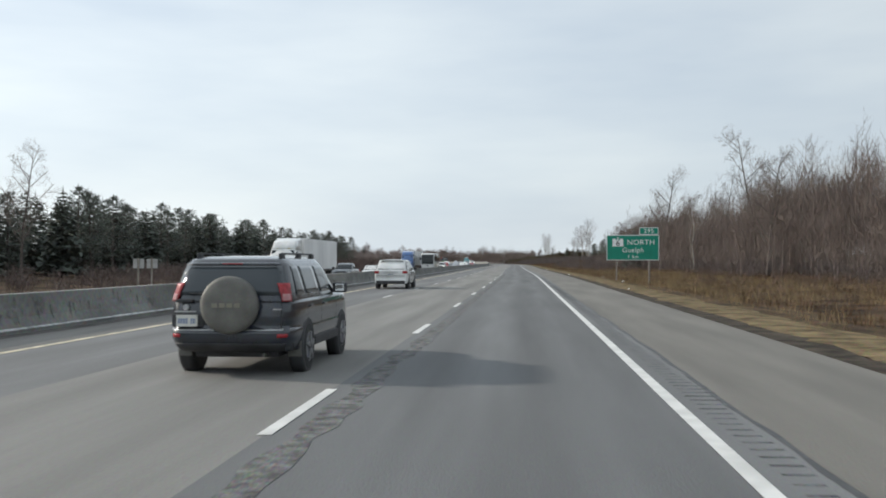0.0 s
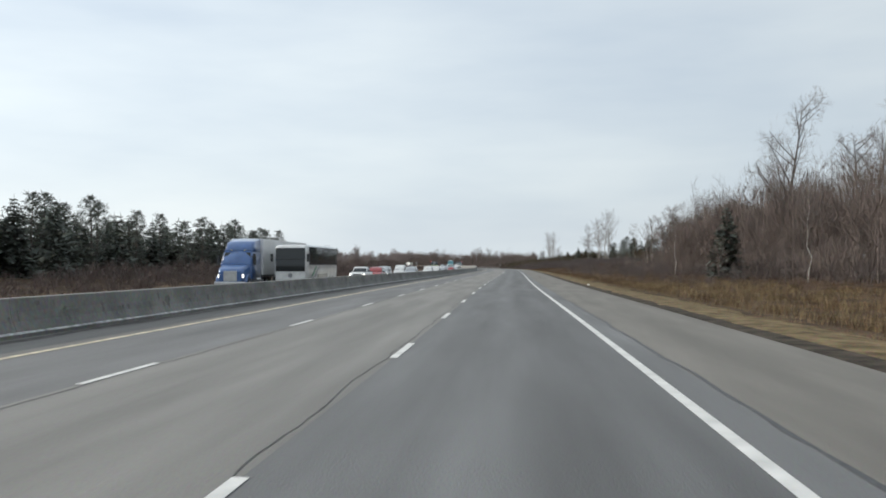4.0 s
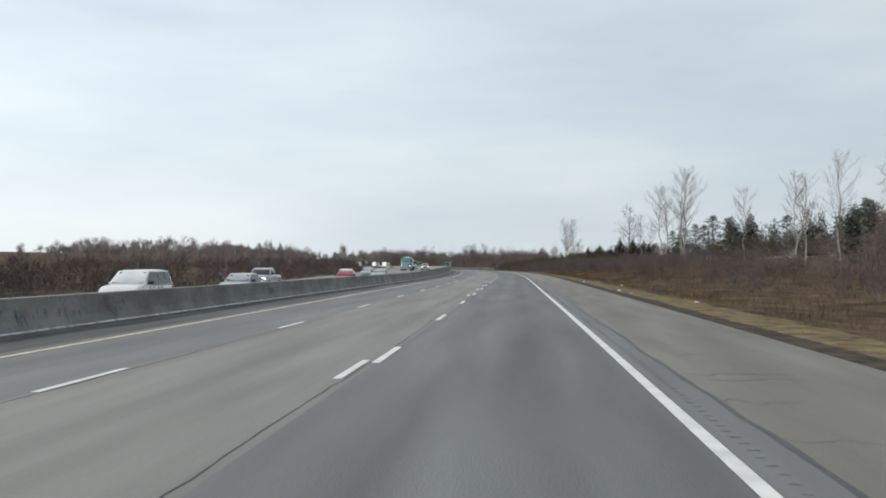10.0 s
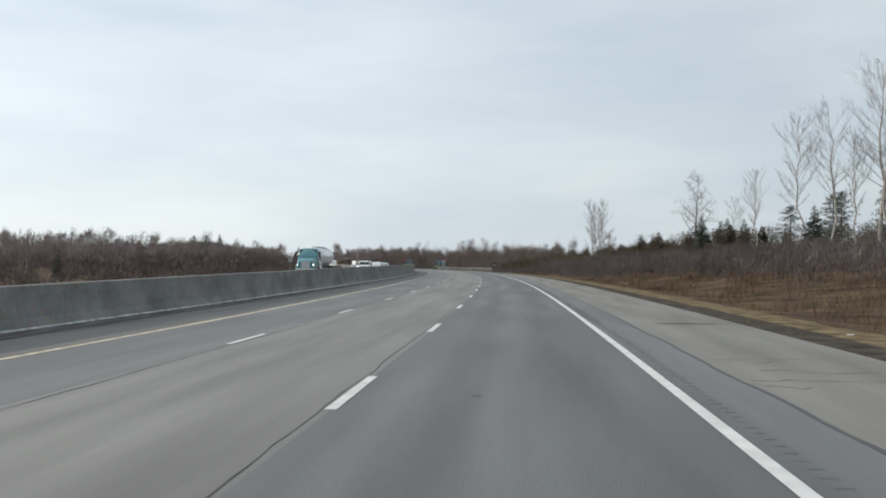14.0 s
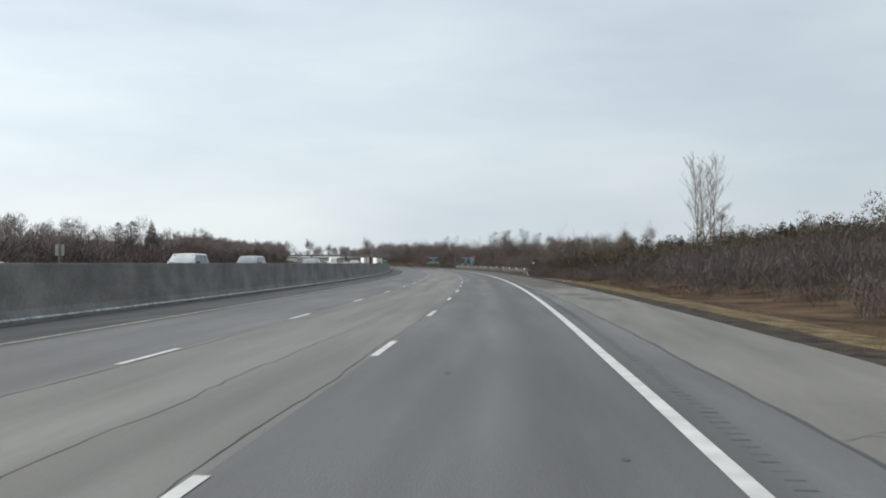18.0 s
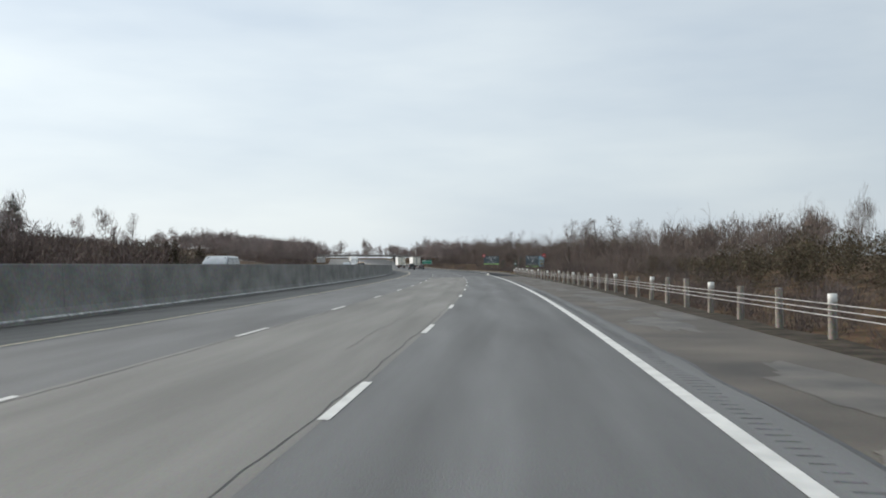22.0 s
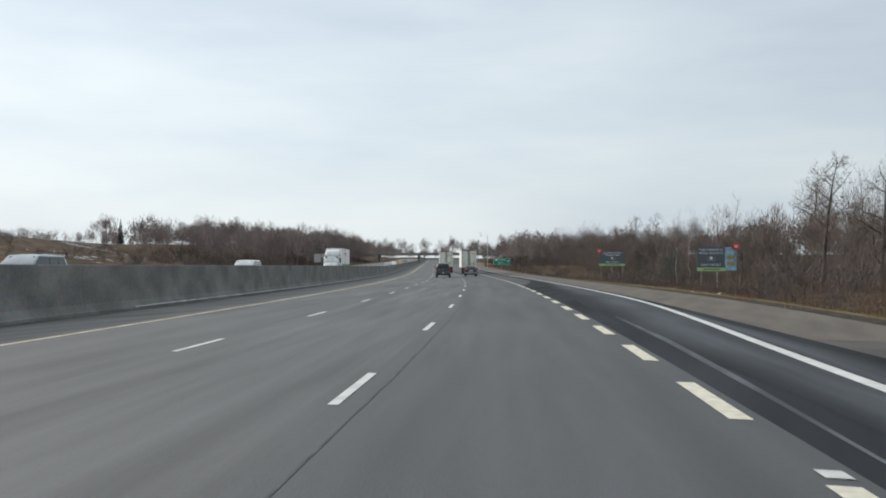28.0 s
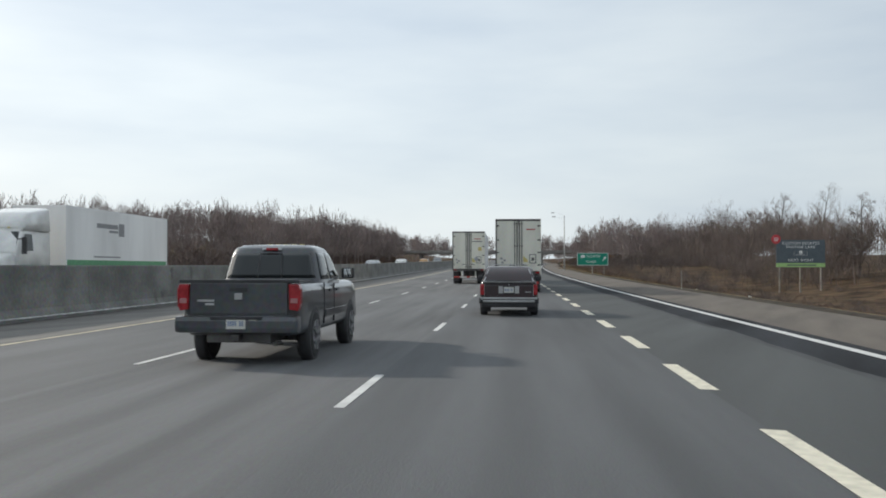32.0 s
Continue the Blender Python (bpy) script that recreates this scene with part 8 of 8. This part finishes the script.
for i in range(190):
    y = random.uniform(150, 560)
    x0, x1 = seam(y), paved(y)
    a0 = random.uniform(0.0, 0.45) if i % 3 else 0.02
    a1 = min(1.0, a0 + random.uniform(0.2, 0.75))
    n = 16
    a = [(x0 + (x1 - x0) * (a0 + (a1 - a0) * k / n), y + 0.45 * noise.noise((i * 3.1, k * 0.22, 0)) + 0.16 * noise.noise((i * 5.7, k * 0.9, 4))) for k in range(n + 1)]
    w = random.uniform(0.006, 0.024)
    m = len(cr.v)
    for k, (px, py) in enumerate(a):
        h = w * (0.35 + 1.1 * abs(noise.noise((i * 1.3, k * 0.5, 9)))) * min(1.0, 4 * (1 - k / n) + 0.1)
        cr.v += [Vector((edge_x(py) + px, py - h, 0.002)), Vector((edge_x(py) + px, py + h, 0.002))]
    cr.f += [(m + 2 * k, m + 2 * k + 2, m + 2 * k + 3, m + 2 * k + 1) for k in range(n)]
put("shoulder_cracks", cr.mesh("shoulder_cracks", TAR), label="dark cracks across the hard shoulder", kind="stuff", category="cracks")
rm = Soup()
for y in [(-10 + i * 0.31) for i in range(2460)]:
    if 95 < y < 205 or 225 < y < 258 or (y * 0.05) % 3.1 < 0.25:
        continue
    lo = ramp(y, (300, 0.13), (520, 0.15), (620, 0.17), (752, 0.24)) + 0.02
    n = len(rm.v)
    j = 0.05 + 0.03 * noise.noise((y * 3, 0, 0))
    worn = ramp(y, (50, 1.15), (95, 0.7), (300, 0.45), (480, 0.6), (560, 1.0), (752, 1.1)) * (0.75 + 0.5 * noise.noise((y * 0.4, 5, 0)))
    wd, dp = 0.32 * worn, 0.085 * worn
    for dx, dy, z in ((lo + j, 0, 0.002), (lo + wd + j, 0, 0.002), (lo + wd - 0.02 + j, dp * 0.5, 0.006), (lo + 0.02 + j, dp * 0.5, 0.006), (lo + j, dp, 0.002), (lo + wd + j, dp, 0.002)):
        rm.v.append(Vector((edge_x(y + dy) + dx, y + dy, z)))
    rm.f += [(n, n + 1, n + 2, n + 3), (n + 3, n + 2, n + 5, n + 4)]
put("rumble_strip", rm.mesh("rumble_strip", shade("rumble_groove", (0.105, 0.108, 0.112), 0.9, vary=0.3, scale=3, fine=40, bump=0.3)), label="milled rumble strip beside the edge line", kind="stuff", category="rumble strip")
wander("wall_grit", lambda y: wall_foot(y) + 0.3, -200, 1200, 0.36, shade("wet_grit", (0.07, 0.064, 0.058), 0.8, vary=0.35, scale=2, fine=25, bump=0.5), "dark damp grit along the median wall", 0.12, 0.003, 2.0)
SALT_EDGE = [(-100, 440, 0.012), (440, 760, 0.02), (820, 1100, 0.011)]
for y0, y1, high in SALT_EDGE:      # crust on the lip of the wall's toe
    verts, faces = [], []
    s_ys = steps(y0, y1, 0.8)
    for y in s_ys:
        h = high * (1 + 0.75 * noise.noise((y * 0.45, 21, 0)) + 0.4 * noise.noise((y * 1.6, 23, 0)))
        for dx, z in ((0.056, 0.085 - 0.6 * h), (0.058, 0.09), (0.02, 0.108 + 0.4 * h), (-0.03, 0.113 + 1.4 * h)):
            verts.append((edge_x(y) + wall_foot(y) + dx, y, z + rise(y)))
    for i in range(len(s_ys) - 1):
        for k in range(3):
            a = i * 4 + k
            faces.append((a, a + 4, a + 5, a + 1))
    put("salt_line", mesh_from("salt_line", verts, faces, SALT), label="white salt crust on the foot of the wall", kind="structure", category="road wear")



# dark water stains on the face of the median wall
def wall_face(y, f):
    """A point on the near face at the share f of the wall's height, just proud of it."""
    dx = ramp(f, (0.08, 0.0), (0.33, -0.1), (0.6, -0.15), (0.98, -0.19))
    z = f if f <= 0.33 else 0.33 + (wall_top(y) - 0.33) * (f - 0.33) / 0.67
    return Vector((edge_x(y) + wall_foot(y) + dx + 0.008, y, z + rise(y)))


stain = Soup()
for i in range(900):
    y = random.uniform(-10, 330) if i < 780 else random.uniform(860, 990)
    f1 = random.uniform(0.45, 0.72) if i % 5 else random.uniform(0.85, 0.97)
    f0 = max(0.13, f1 - random.uniform(0.15, 0.5))
    wide = random.uniform(0.015, 0.07) if i % 4 else random.uniform(0.1, 0.3)
    m = len(stain.v)
    for k in range(6):
        f = f1 + (f0 - f1) * k / 5
        wd = wide * (0.55, 1.0, 0.85, 0.6, 0.35, 0.06)[k] * random.uniform(0.7, 1.3)
        o = random.uniform(-0.2, 0.2) * wide
        stain.v += [wall_face(y + o - wd, f), wall_face(y + o + wd, f)]
    stain.f += [(m + 2 * k, m + 2 * k + 1, m + 2 * k + 3, m + 2 * k + 2) for k in range(5)]
put("wall_stains", stain.mesh("wall_stains", shade("wet_concrete", (0.155, 0.152, 0.141), 0.85, vary=0.25, scale=2.5, fine=15, bump=0.1)), label="dark water stains on the concrete median wall", kind="stuff", category="stains")


def blot(soup, lat, y, rx, ry, z, seed, n=22):
    m = len(soup.v)
    for k in range(n):
        t = math.tau * k / n
        r = 1 + 0.45 * noise.noise((math.cos(t) * 1.7 + seed, math.sin(t) * 1.7, seed * 0.37)) + 0.3 * noise.noise((math.cos(t) * 5 + seed, math.sin(t) * 5, seed * 0.7))
        yy = y + math.sin(t) * ry * r + 0.16 * noise.noise((math.cos(t) * rx * 1.8 + seed, seed * 0.5, 0)) * min(1.0, rx)
        soup.v.append(Vector((edge_x(yy) + lat + math.cos(t) * rx * r, yy, z)))
    soup.f.append(tuple(range(m, m + n)))


damp, drops = Soup(), Soup()
for i in range(34):
    y = random.uniform(545, 745)
    blot(damp, random.uniform(1.9, 3.3), y, random.uniform(0.3, 0.75), random.uniform(1.0, 3.2), 0.0005 + i * 0.00004, i * 1.7, 40)
for i in range(60):
    y = random.uniform(330, 760)
    blot(drops, random.uniform(-3.3, -0.5), y, random.uniform(0.03, 0.07), random.uniform(0.05, 0.13), 0.003, i * 2.3, 10)
for i, (lat, y, rx, ry) in enumerate(((0.52, 690.4, 0.4, 0.55), (2.2, 263.2, 1.2, 0.22), (1.8, 264.3, 0.9, 0.1), (2.5, 267.0, 1.2, 0.08), (2.9, 262.4, 0.7, 0.18), (1.75, 346.4, 0.6, 0.2), (2.1, 345.5, 0.9, 0.06), (3.6, 467.5, 0.5, 0.5), (3.4, 471.0, 0.4, 0.3), (2.6, 420.0, 0.8, 0.15), (1.8, 236.4, 0.45, 0.14))):
    blot(damp, lat, y, rx, ry, 0.0064 + i * 0.00005, 50 + i * 1.3, 44)
dry = Soup()
for i in range(34):
    y = random.uniform(556, 634)
    blot(dry, seam(y) + random.uniform(0.15, 0.75), y, random.uniform(0.35, 0.85), random.uniform(0.2, 0.7), 0.0025 + i * 0.00004, 90 + i * 1.9, 48)
put("dry_patches", dry.mesh("dry_patches", shade("dry_paving", (0.15, 0.138, 0.118), 0.9, vary=0.12, scale=0.8, fine=30, bump=0.2)), label="pale dry tongues on the wet hard shoulder", kind="stuff", category="stains")
put("damp_patches", damp.mesh("damp_patches", shade("damp_stain", (0.09, 0.079, 0.066), 0.6, vary=0.3, scale=1, bump=0.1)), label="dark wet stains on the hard shoulder", kind="stuff", category="stains")
put("oil_spots", drops.mesh("oil_spots", TAR), label="dark oil spots on the driving lane", kind="stuff", category="stains")
PAPER = shade("litter_white", (0.7, 0.7, 0.68), 0.8, vary=0.15, bump=0.1)
for i in range(26):
    y = random.uniform(40, 420) if i < 16 else random.uniform(840, 1000)
    lat = paved(y) + random.uniform(0.3, 5.0)
    ob = put("litter", None, label="scrap of white litter in the verge grass", category="litter", group="litter")
    part("scrap", box(-0.09, 0.09, -0.06, 0.06, 0, random.uniform(0.03, 0.12), 0.015, 0.2), PAPER, ob)
    ob.matrix_basis = pose(edge_x(y) + lat, y, ground_height(lat, y) + 0.02, 0, 0, random.uniform(0, 180))
slab = put("concrete_slab", None, label="pale broken concrete slab on the verge", category="slab", group="slabs")
part("block", box(-0.45, 0.45, -0.3, 0.3, -0.1, 0.16, 0.04), shade("pale_concrete", (0.34, 0.325, 0.29), 0.9, vary=0.2, fine=20, bump=0.3), slab)
slab.matrix_basis = at_road(4.75, 589)
slab.scale = (0.65, 0.7, 0.7)
rock = put("road_debris", None, label="dark lump of tyre debris on the shoulder", category="debris", group="debris")
part("lump", box(-0.16, 0.16, -0.1, 0.1, 0, 0.12, 0.05, 0.3), RUBBER, rock)
rock.matrix_basis = at_road(1.65, 236.5)
rock.scale = (0.6, 0.6, 0.55)
